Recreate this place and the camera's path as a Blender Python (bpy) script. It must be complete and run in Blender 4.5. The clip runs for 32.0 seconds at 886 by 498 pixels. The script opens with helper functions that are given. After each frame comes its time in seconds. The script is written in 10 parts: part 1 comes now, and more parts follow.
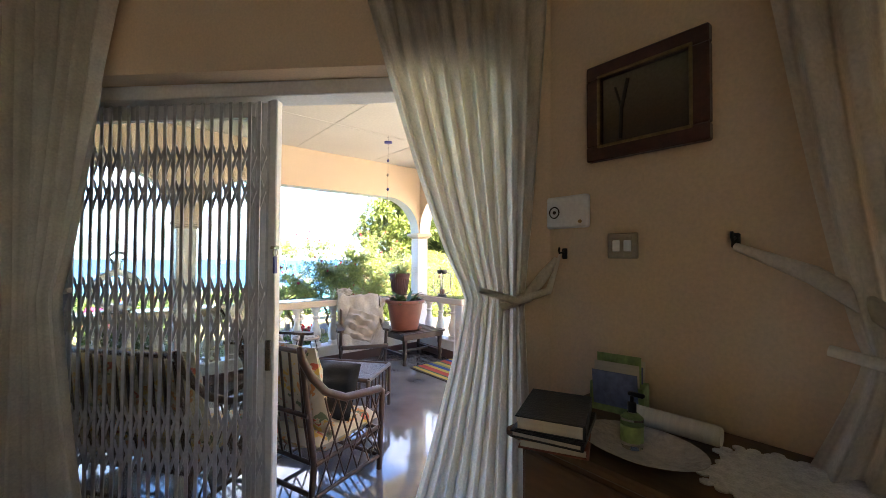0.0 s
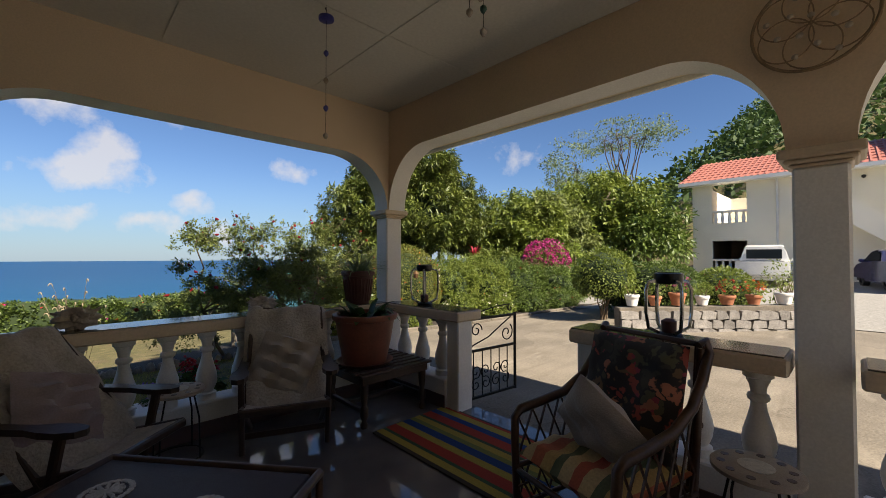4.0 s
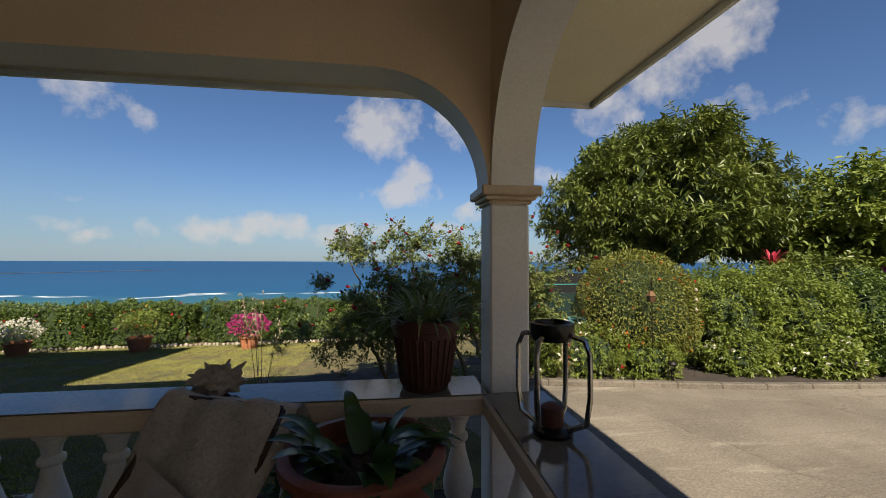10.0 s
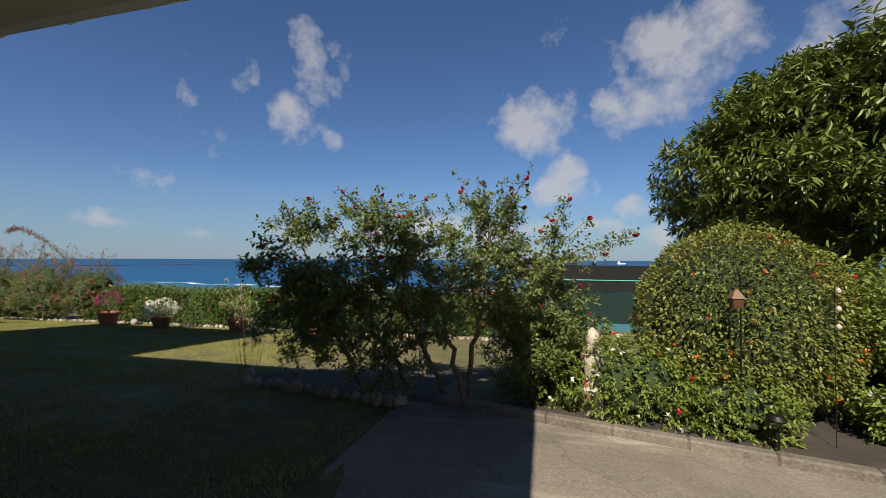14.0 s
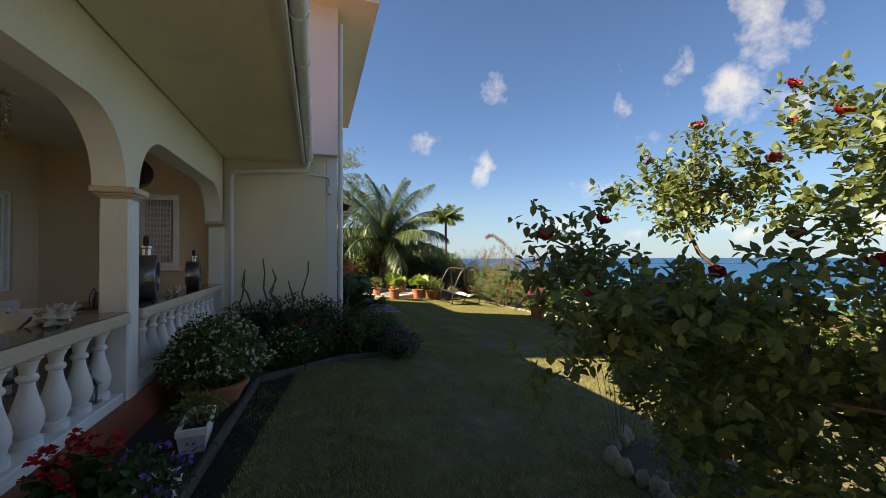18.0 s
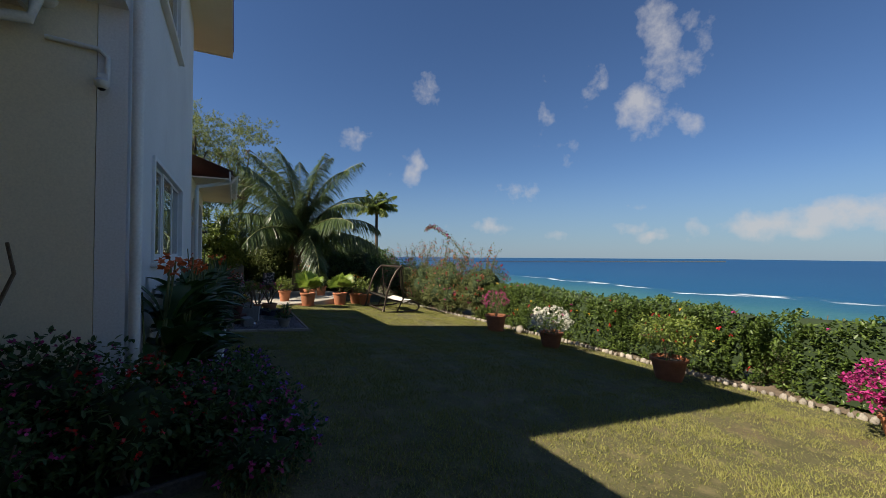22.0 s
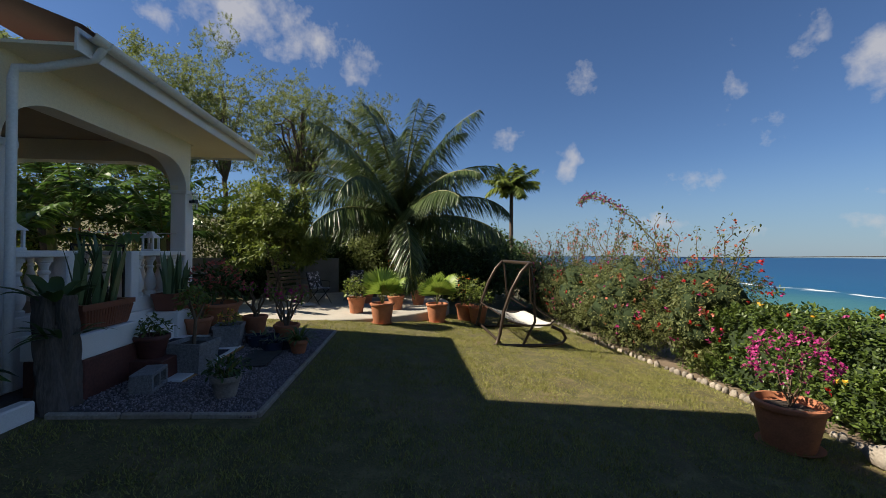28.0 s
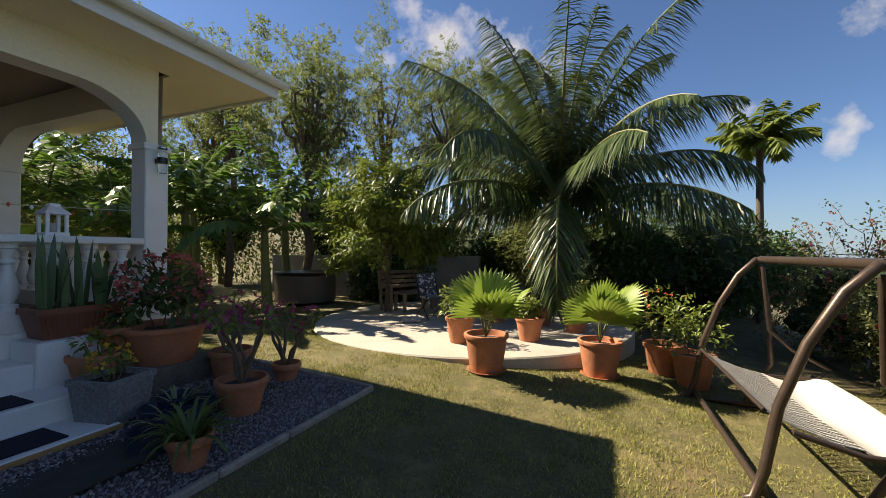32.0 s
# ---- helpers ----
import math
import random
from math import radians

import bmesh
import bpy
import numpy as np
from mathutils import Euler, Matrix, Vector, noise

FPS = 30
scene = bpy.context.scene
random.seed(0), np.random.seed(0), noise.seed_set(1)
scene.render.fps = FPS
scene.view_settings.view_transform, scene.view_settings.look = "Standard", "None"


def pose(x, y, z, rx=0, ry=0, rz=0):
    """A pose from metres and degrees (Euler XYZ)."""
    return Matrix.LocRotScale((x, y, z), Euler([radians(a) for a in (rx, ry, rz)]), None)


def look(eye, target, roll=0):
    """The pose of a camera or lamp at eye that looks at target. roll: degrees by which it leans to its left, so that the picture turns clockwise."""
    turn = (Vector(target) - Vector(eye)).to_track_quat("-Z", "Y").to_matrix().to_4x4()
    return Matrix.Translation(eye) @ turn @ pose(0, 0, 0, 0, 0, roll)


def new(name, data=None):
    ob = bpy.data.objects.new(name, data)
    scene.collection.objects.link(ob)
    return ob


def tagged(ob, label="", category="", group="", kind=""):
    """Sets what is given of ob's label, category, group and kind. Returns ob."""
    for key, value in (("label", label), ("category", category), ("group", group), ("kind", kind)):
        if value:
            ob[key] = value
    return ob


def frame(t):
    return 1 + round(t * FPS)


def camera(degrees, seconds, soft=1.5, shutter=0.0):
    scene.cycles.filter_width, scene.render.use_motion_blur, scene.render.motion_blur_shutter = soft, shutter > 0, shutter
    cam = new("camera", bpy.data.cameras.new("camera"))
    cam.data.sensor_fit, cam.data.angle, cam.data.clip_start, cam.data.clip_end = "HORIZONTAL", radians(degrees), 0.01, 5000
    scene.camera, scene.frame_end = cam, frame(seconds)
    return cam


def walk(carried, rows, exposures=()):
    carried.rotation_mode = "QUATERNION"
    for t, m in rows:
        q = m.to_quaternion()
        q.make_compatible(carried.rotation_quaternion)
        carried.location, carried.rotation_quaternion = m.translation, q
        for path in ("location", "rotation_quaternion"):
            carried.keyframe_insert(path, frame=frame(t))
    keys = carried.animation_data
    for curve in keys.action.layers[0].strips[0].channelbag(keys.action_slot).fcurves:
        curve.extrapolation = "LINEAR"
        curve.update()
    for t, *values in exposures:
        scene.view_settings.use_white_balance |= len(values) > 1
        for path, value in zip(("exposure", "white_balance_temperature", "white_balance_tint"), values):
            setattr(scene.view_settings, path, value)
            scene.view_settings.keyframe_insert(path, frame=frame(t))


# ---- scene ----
cam = camera(96.7, 32.0, 0.6)
METRES, EYE, TILT, LEAN, TURN = 26.0, 1.60, 0.0, 0.0, -39.7
ROWS = [
    (0.0, 0.0, 0.0, 0.0, -0.01, 1.22, -0.38),
    (0.5, -0.0025, 0.0146, -0.0014, 0.08, 1.22, -0.36),
    (1.0, -0.0049, 0.0309, -0.0023, -0.34, 1.17, -0.37),
    (1.5, -0.0064, 0.0442, -0.0035, -4.62, 1.19, -0.31),
    (2.0, -0.0086, 0.0571, -0.0037, -10.61, 1.24, -0.19),
    (2.5, -0.0081, 0.0681, -0.0048, -13.17, 1.2, -0.05),
    (4.5, -0.004, 0.0943, -0.0048, 4.32, 1.22, 0.03),
    (5.0, -0.0034, 0.0959, -0.0038, 15.0, 1.3, -0.03),
    (5.5, -0.0031, 0.0978, -0.0026, 22.72, 1.31, -0.15),
    (6.0, -0.0036, 0.1006, -0.0016, 29.44, 1.42, -0.18),
    (6.5, -0.002, 0.1057, -0.0018, 33.88, 1.41, -0.25),
    (7.0, 0.0005, 0.1157, -0.0024, 36.95, 1.47, -0.17),
    (7.5, 0.0021, 0.1264, -0.0012, 37.86, 1.44, -0.19),
    (8.0, 0.0048, 0.138, 0.0001, 37.66, 1.26, -0.19),
    (8.5, 0.0054, 0.1499, 0.0003, 37.67, 1.29, -0.15),
    (9.0, 0.0074, 0.166, 0.0003, 36.42, 1.36, -0.18),
    (9.5, 0.012, 0.1798, 0.0006, 34.92, 1.4, -0.16),
    (10.0, 0.0172, 0.1954, 0.0015, 32.0, 1.39, -0.15),
    (10.5, 0.024, 0.2082, 0.0014, 29.88, 1.44, -0.16),
    (11.0, 0.033, 0.2225, 0.0012, 29.49, 1.47, -0.13),
    (11.5, 0.0402, 0.2346, 0.0002, 29.21, 1.45, -0.21),
    (12.0, 0.0478, 0.2453, -0.0028, 29.22, 1.47, -0.17),
    (12.5, 0.0528, 0.2581, -0.0047, 29.49, 1.43, -0.22),
    (13.0, 0.0547, 0.2725, -0.0055, 35.02, 1.35, -0.32),
    (13.5, 0.0541, 0.2848, -0.007, 43.43, 1.4, -0.29),
    (14.0, 0.0498, 0.2984, -0.0065, 53.86, 1.13, -0.25),
    (14.5, 0.0442, 0.3103, -0.0066, 63.56, 0.98, -0.3),
    (15.0, 0.0348, 0.3219, -0.006, 74.83, 0.71, -0.08),
    (15.5, 0.0243, 0.3299, -0.0056, 84.09, 0.62, 0.1),
    (17.5, -0.0257, 0.3427, -0.0065, 109.99, 0.83, 0.1),
    (18.0, -0.0391, 0.3367, -0.0064, 111.84, 0.92, 0.15),
    (18.5, -0.0512, 0.3313, -0.0059, 112.18, 0.92, -0.02),
    (19.0, -0.0671, 0.3244, -0.0067, 111.75, 0.93, 0.13),
    (19.5, -0.0811, 0.3187, -0.0057, 111.91, 0.86, -0.16),
    (20.0, -0.0985, 0.3131, -0.006, 110.37, 0.78, -0.13),
    (20.5, -0.1146, 0.3055, -0.0071, 107.66, 0.77, -0.19),
    (21.0, -0.1357, 0.2969, -0.0091, 104.78, 0.77, -0.35),
    (21.5, -0.1548, 0.2888, -0.0106, 103.02, 0.73, -0.36),
    (22.0, -0.1758, 0.2823, -0.0122, 101.78, 0.74, -0.38),
    (22.5, -0.1947, 0.2773, -0.0127, 101.21, 0.72, -0.35),
    (23.0, -0.2169, 0.2704, -0.0135, 100.8, 0.74, -0.32),
    (23.5, -0.2372, 0.2648, -0.0139, 100.42, 0.71, -0.31),
    (24.0, -0.2572, 0.2577, -0.0143, 100.05, 0.72, -0.35),
    (24.5, -0.2767, 0.2525, -0.0147, 99.98, 0.64, -0.3),
    (26.5, -0.3561, 0.2362, -0.0196, 113.0, 0.61, -0.21),
    (27.0, -0.3792, 0.231, -0.0209, 116.9, 0.57, -0.3),
    (27.5, -0.3996, 0.228, -0.022, 120.24, 0.53, -0.31),
    (28.0, -0.4211, 0.2227, -0.0229, 123.73, 0.51, -0.34),
    (28.5, -0.4407, 0.2179, -0.0236, 127.2, 0.52, -0.33),
    (29.0, -0.4626, 0.2111, -0.0252, 132.22, 0.49, -0.3),
    (29.5, -0.4827, 0.2046, -0.027, 136.2, 0.49, -0.25),
    (30.0, -0.5036, 0.1956, -0.0276, 139.29, 0.45, -0.3),
    (30.5, -0.5227, 0.1848, -0.0277, 141.84, 0.5, -0.29),
    (31.0, -0.5438, 0.1712, -0.0283, 145.37, 0.53, -0.26),
    (31.5, -0.5591, 0.1566, -0.0283, 148.23, 0.55, -0.28),
    (32.0, -0.5748, 0.1417, -0.0286, 151.61, 0.51, -0.22),
]
EXPOSURES = [(0.0, 4.81, 6500, 14), (0.5, 4.71, 6500, 14), (1.0, 4.10, 6500, 15), (1.5, 3.38, 6500, 16), (2.0, 2.68, 6600, 16), (2.5, 2.03, 6700, 15), (4.5, 1.19, 6850, 11),
             (6.0, 1.17, 7000, 11), (8.0, 1.14, 7000, 11), (10.0, 0.87, 6800, 10), (12.0, 0.79, 6400, 11), (13.5, 0.71, 6500, 10), (15.5, 0.69, 6600, 10), (18.0, 1.61, 7600, 10),
             (19.0, 1.51, 7500, 10), (20.0, 1.18, 7100, 10), (21.0, 0.77, 6700, 10), (24.5, 0.72, 6400, 10), (27.0, 0.75, 6500, 10), (30.0, 1.06, 6850, 10), (32.0, 1.31, 7200, 12)]
walk(cam, [(t, pose(0, 0, EYE, TILT, LEAN, TURN) @ pose(METRES * x, METRES * y, METRES * z, 90 + pitch, roll, yaw)) for t, x, y, z, yaw, pitch, roll in ROWS], EXPOSURES)

# ---- world, sun ----
SUN_WAY = Vector((0.06, 1.02, -1.0)).normalized()
world = bpy.data.worlds.new("sky")
scene.world = world
world.use_nodes = True
wn, wl = world.node_tree.nodes, world.node_tree.links
wn.clear()


def wnode(kind, **kw):
    n = wn.new(kind)
    for k, v in kw.items():
        if k == "op":
            n.operation = v
        else:
            n.inputs[int(k[1:])].default_value = v
    return n


w_out = wn.new("ShaderNodeOutputWorld")
w_bg = wn.new("ShaderNodeBackground")
w_sky = wn.new("ShaderNodeTexSky")
w_sky.sky_type = "NISHITA"
w_sky.sun_disc = False
w_sky.sun_elevation = math.asin(-SUN_WAY.z)
w_sky.sun_rotation = math.pi - math.atan2(-SUN_WAY.x, SUN_WAY.y)
w_sky.altitude = 60
w_sky.air_density, w_sky.dust_density, w_sky.ozone_density = 1.0, 0.15, 4.0
w_bg.inputs[1].default_value = 0.046
w_dir = wn.new("ShaderNodeTexCoord")


w_warp = wn.new("ShaderNodeTexNoise")
w_warp.inputs["Scale"].default_value, w_warp.inputs["Detail"].default_value = 16.0, 6.0
wl.new(w_dir.outputs["Generated"], w_warp.inputs["Vector"])
w_off = wnode("ShaderNodeVectorMath", op="MULTIPLY_ADD")
wl.new(w_warp.outputs["Color"], w_off.inputs[0])
w_off.inputs[1].default_value, w_off.inputs[2].default_value = (.075, .075, .06), (-.0375, -.0375, -.03)
w_bent = wnode("ShaderNodeVectorMath", op="ADD")
wl.new(w_dir.outputs["Generated"], w_bent.inputs[0])
wl.new(w_off.outputs[0], w_bent.inputs[1])


def puff(yaw, up, wide, tall, strength):
    """One cloud of the sky, towards yaw and up (degrees), with its half width and half height in degrees."""
    d = Vector((-math.sin(radians(yaw)) * math.cos(radians(up)), math.cos(radians(yaw)) * math.cos(radians(up)), math.sin(radians(up))))
    side = Vector((math.cos(radians(yaw)), math.sin(radians(yaw)), 0))
    top = side.cross(d)
    def along(axis, size):
        n = wnode("ShaderNodeVectorMath", op="DOT_PRODUCT")
        wl.new(w_bent.outputs[0], n.inputs[0])
        n.inputs[1].default_value = axis / math.sin(radians(size * 1.4))
        sq = wnode("ShaderNodeMath", op="POWER", i1=2.0)
        m = wnode("ShaderNodeMath", op="ABSOLUTE")
        wl.new(n.outputs["Value"], m.inputs[0])
        wl.new(m.outputs[0], sq.inputs[0])
        return sq
    front = wnode("ShaderNodeVectorMath", op="DOT_PRODUCT")
    wl.new(w_dir.outputs["Generated"], front.inputs[0])
    front.inputs[1].default_value = d
    ahead = wnode("ShaderNodeMath", op="GREATER_THAN", i1=0.5)
    wl.new(front.outputs["Value"], ahead.inputs[0])
    s = wnode("ShaderNodeMath", op="ADD")
    wl.new(along(side, wide).outputs[0], s.inputs[0])
    wl.new(along(top, tall).outputs[0], s.inputs[1])
    f = wnode("ShaderNodeMath", op="MULTIPLY_ADD", i1=-strength, i2=strength)
    wl.new(s.outputs[0], f.inputs[0])
    f2 = wnode("ShaderNodeMath", op="MAXIMUM", i1=0.0)
    wl.new(f.outputs[0], f2.inputs[0])
    f3 = wnode("ShaderNodeMath", op="MULTIPLY")
    wl.new(f2.outputs[0], f3.inputs[0])
    wl.new(ahead.outputs[0], f3.inputs[1])
    return f3


PUFFS = [(65.6, 21.8, 2.8, 2, .5), (66.8, 12.3, 1.9, 2.6, .9), (51.9, 9, 3.2, 1.6, .5), (47.7, 18.1, 1.5, 4.4, .42), (44.3, 15.2, 1.5, 3.8, .45), (42.2, 21.8, 2.2, 2.2, .42), (34.9, 17.7, 3.2, 3, .75), (31.7, 21.9, 2.4, 2.4, .55), (33.5, 26.6, 2.2, 4.2, .55), (30, 16.1, 2, 1.4, .5), (29, 26.3, 1.5, 3, .38), (35.6, 6, 1.6, .8, .5), (37.3, 3.4, 2.2, 1.2, .7), (29.5, 3.4, 1.4, 2, .75), (46.5, 2.5, 2.4, .8, .5), (42.1, 2.5, 1.8, .8, .5), (33, 2.3, 3, .9, .55), (22.9, 3.5, 5, 1.7, .85), (18.2, 4.4, 3.2, 1.4, .85), (14.5, 4.6, 4, 1.8, .9), (.8, 18.3, 5.5, 4.2, .95), (-16.8, 24.5, 7, 5.6, 1), (-12.3, 19.3, 5.2, 3.2, .95), (-1.3, 14.8, 2.8, 1.7, .6), (-3.1, 11.6, 2.8, 2.3, .8), (-1.1, 9.3, 5, 1.8, .9), (-11.6, 6.4, 2.5, 1.2, .6), (-14.2, 3.2, 2.6, 1.3, .8), (-7, 4, 3.5, 1.2, .8), (1, 4.2, 4, 1.3, .8), (7.5, 3.4, 4, 1.2, .8), (-2.7, 28.1, 2, 2.6, .4), (-31, 19.5, 4, 3, .85), (-36.5, 23.5, 5.5, 4.6, 1), (-43, 27, 5, 4.5, .95), (-54.3, 13.8, 3.5, 1.8, .6), (-44, 17, 5, 2, .55), (-24, 11, 4, 1.5, .5), (114, 28.5, 7, 4, .85), (105, 27, 6, 2.8, .8), (96, 25, 3.5, 2.2, .6), (56, 4, 5, .9, .5), (75, 16, 2.5, 1.6, .4)]
total = None
for p in PUFFS:
    f = puff(*p)
    if total is None:
        total = f
    else:
        a = wnode("ShaderNodeMath", op="MAXIMUM")
        wl.new(total.outputs[0], a.inputs[0])
        wl.new(f.outputs[0], a.inputs[1])
        total = a
# ragged edges: the puffs are worn away by noise
w_fine = wn.new("ShaderNodeTexNoise")
w_fine.inputs["Scale"].default_value, w_fine.inputs["Detail"].default_value, w_fine.inputs["Roughness"].default_value = 13.0, 10.0, 0.6
wl.new(w_dir.outputs["Generated"], w_fine.inputs["Vector"])
w_mix = wnode("ShaderNodeMath", op="MULTIPLY_ADD", i1=2.7, i2=-1.66)
wl.new(w_fine.outputs["Fac"], w_mix.inputs[0])
w_sum = wnode("ShaderNodeMath", op="ADD")
wl.new(w_mix.outputs[0], w_sum.inputs[0])
wl.new(total.outputs[0], w_sum.inputs[1])
w_gate = wnode("ShaderNodeMath", op="MULTIPLY", i1=1.5)
wl.new(total.outputs[0], w_gate.inputs[0])
w_min = wnode("ShaderNodeMath", op="MINIMUM")
wl.new(w_sum.outputs[0], w_min.inputs[0])
wl.new(w_gate.outputs[0], w_min.inputs[1])
w_clamp = wn.new("ShaderNodeClamp")
w_clamp.inputs[2].default_value = 0.7
wl.new(w_min.outputs[0], w_clamp.inputs[0])
w_cloud = wn.new("ShaderNodeMix")
w_cloud.data_type = "RGBA"
w_cloud.inputs[7].default_value = (7.6, 7.4, 7.4, 1)
wl.new(w_clamp.outputs[0], w_cloud.inputs[0])
w_tint = wn.new("ShaderNodeMix")
w_tint.data_type, w_tint.blend_type = "RGBA", "MULTIPLY"
w_tint.inputs[0].default_value = 1.0
w_tint.inputs[7].default_value = (.80, .95, 1.16, 1)
wl.new(w_sky.outputs[0], w_tint.inputs[6])
# pale sea haze low over the horizon
w_sep = wn.new("ShaderNodeSeparateXYZ")
wl.new(w_dir.outputs["Generated"], w_sep.inputs[0])
w_low = wn.new("ShaderNodeMapRange")
w_low.interpolation_type = "SMOOTHSTEP"
w_low.inputs[1].default_value, w_low.inputs[2].default_value, w_low.inputs[3].default_value, w_low.inputs[4].default_value = -.02, .22, .65, 0.0
wl.new(w_sep.outputs[2], w_low.inputs[0])
w_haze = wn.new("ShaderNodeMix")
w_haze.data_type = "RGBA"
w_haze.inputs[7].default_value = (3.0, 4.4, 6.0, 1)
wl.new(w_low.outputs[0], w_haze.inputs[0])
wl.new(w_tint.outputs[2], w_haze.inputs[6])
wl.new(w_haze.outputs[2], w_cloud.inputs[6])
wl.new(w_cloud.outputs[2], w_bg.inputs[0])
wl.new(w_bg.outputs[0], w_out.inputs[0])

sun = new("sun", bpy.data.lights.new("sun", "SUN"))
sun.data.energy, sun.data.angle, sun.data.color = 5.0, radians(0.53), (1.0, 0.91, 0.76)
sun.matrix_world = look((0, 0, 50), Vector((0, 0, 50)) + SUN_WAY)


# ---- materials ----
def mat(name, color, rough=0.7, metal=0.0, dark=0.75, scale=6.0, fine=60.0, bump=0.15, per_object=0.0, per_island=0.0, sheen=0.0, trans=0.0, stretch=None, coat=0.0):
    """A surface with variation at two scales, fine relief and, if asked, a change of tone from piece to piece."""
    m = bpy.data.materials.new(name)
    m.use_nodes = True
    n, l = m.node_tree.nodes, m.node_tree.links
    b = n["Principled BSDF"]
    tc = n.new("ShaderNodeTexCoord")
    vec = tc.outputs["Object"]
    if stretch:
        mp = n.new("ShaderNodeMapping")
        mp.inputs["Scale"].default_value = stretch
        l.new(vec, mp.inputs["Vector"])
        vec = mp.outputs["Vector"]
    big, small = n.new("ShaderNodeTexNoise"), n.new("ShaderNodeTexNoise")
    for t, s, d in ((big, scale, 4.0), (small, fine, 5.0)):
        t.inputs["Scale"].default_value, t.inputs["Detail"].default_value = s, d
        l.new(vec, t.inputs["Vector"])
    add = n.new("ShaderNodeMath")
    add.operation = "ADD"
    l.new(big.outputs["Fac"], add.inputs[0])
    l.new(small.outputs["Fac"], add.inputs[1])
    ramp = n.new("ShaderNodeMapRange")
    ramp.inputs[1].default_value, ramp.inputs[2].default_value = 0.7, 1.3
    ramp.inputs[3].default_value, ramp.inputs[4].default_value = dark, 2 - dark if dark > 0.9 else 1.08
    l.new(add.outputs[0], ramp.inputs[0])
    value = ramp.outputs[0]
    for amount, kind, sock in ((per_object, "ShaderNodeObjectInfo", "Random"), (per_island, "ShaderNodeNewGeometry", "Random Per Island")):
        if amount:
            src = n.new(kind)
            r = n.new("ShaderNodeMapRange")
            r.inputs[3].default_value, r.inputs[4].default_value = 1 - amount, 1 + amount
            l.new(src.outputs[sock], r.inputs[0])
            mul = n.new("ShaderNodeMath")
            mul.operation = "MULTIPLY"
            l.new(value, mul.inputs[0])
            l.new(r.outputs[0], mul.inputs[1])
            value = mul.outputs[0]
    sc = n.new("ShaderNodeVectorMath")
    sc.operation = "SCALE"
    sc.inputs[0].default_value = color
    l.new(value, sc.inputs["Scale"])
    l.new(sc.outputs[0], b.inputs["Base Color"])
    b.inputs["Roughness"].default_value, b.inputs["Metallic"].default_value = rough, metal
    if sheen:
        b.inputs["Sheen Weight"].default_value = sheen
    if coat:
        b.inputs["Coat Weight"].default_value, b.inputs["Coat Roughness"].default_value = coat, 0.08
    if bump:
        bp = n.new("ShaderNodeBump")
        bp.inputs["Strength"].default_value, bp.inputs["Distance"].default_value = bump, 0.01
        l.new(add.outputs[0], bp.inputs["Height"])
        l.new(bp.outputs[0], b.inputs["Normal"])
    if trans:
        tr = n.new("ShaderNodeBsdfTranslucent")
        l.new(sc.outputs[0], tr.inputs["Color"])
        mx = n.new("ShaderNodeMixShader")
        mx.inputs[0].default_value = trans
        l.new(b.outputs[0], mx.inputs[1])
        l.new(tr.outputs[0], mx.inputs[2])
        l.new(mx.outputs[0], n["Material Output"].inputs[0])
    return m


def leafy(name, color, other, rough=0.42, trans=0.28):
    """Leaves: tone from leaf to leaf between two greens, some light through the blade."""
    m = bpy.data.materials.new(name)
    m.use_nodes = True
    n, l = m.node_tree.nodes, m.node_tree.links
    b = n["Principled BSDF"]
    geo = n.new("ShaderNodeNewGeometry")
    tc = n.new("ShaderNodeTexCoord")
    patch = n.new("ShaderNodeTexNoise")
    patch.inputs["Scale"].default_value = 1.6
    l.new(tc.outputs["Object"], patch.inputs["Vector"])
    av = n.new("ShaderNodeMath")
    av.operation = "MULTIPLY_ADD"
    av.inputs[1].default_value = 0.6
    l.new(geo.outputs["Random Per Island"], av.inputs[0])
    half = n.new("ShaderNodeMath")
    half.operation = "MULTIPLY"
    half.inputs[1].default_value = 0.5
    l.new(patch.outputs["Fac"], half.inputs[0])
    l.new(half.outputs[0], av.inputs[2])
    mix = n.new("ShaderNodeMix")
    mix.data_type = "RGBA"
    mix.inputs[6].default_value, mix.inputs[7].default_value = (*color, 1), (*other, 1)
    l.new(av.outputs[0], mix.inputs[0])
    l.new(mix.outputs[2], b.inputs["Base Color"])
    b.inputs["Roughness"].default_value = rough
    tr = n.new("ShaderNodeBsdfTranslucent")
    l.new(mix.outputs[2], tr.inputs["Color"])
    mx = n.new("ShaderNodeMixShader")
    mx.inputs[0].default_value = trans
    l.new(b.outputs[0], mx.inputs[1])
    l.new(tr.outputs[0], mx.inputs[2])
    l.new(mx.outputs[0], n["Material Output"].inputs[0])
    return m


M = {}
M["peach"] = mat("peach_wall_paint", (.67, .525, .375), .75, dark=.9, scale=1.2, fine=90, bump=.08)
M["cream"] = mat("cream_wall_paint", (.80, .73, .56), .75, dark=.88, scale=.8, fine=70, bump=.12)
M["white"] = mat("white_paint", (.78, .77, .74), .55, dark=.88, scale=2, fine=80, bump=.1)
M["whitehouse"] = mat("weathered_white_wall", (.72, .72, .72), .8, dark=.86, scale=.7, fine=60, bump=.15)
M["ceiling"] = mat("ceiling_board", (.66, .64, .58), .7, dark=.92, scale=1, fine=40, bump=.05)
M["rail"] = mat("rail_paint", (.62, .50, .36), .45, dark=.85, scale=3, fine=60, bump=.06)
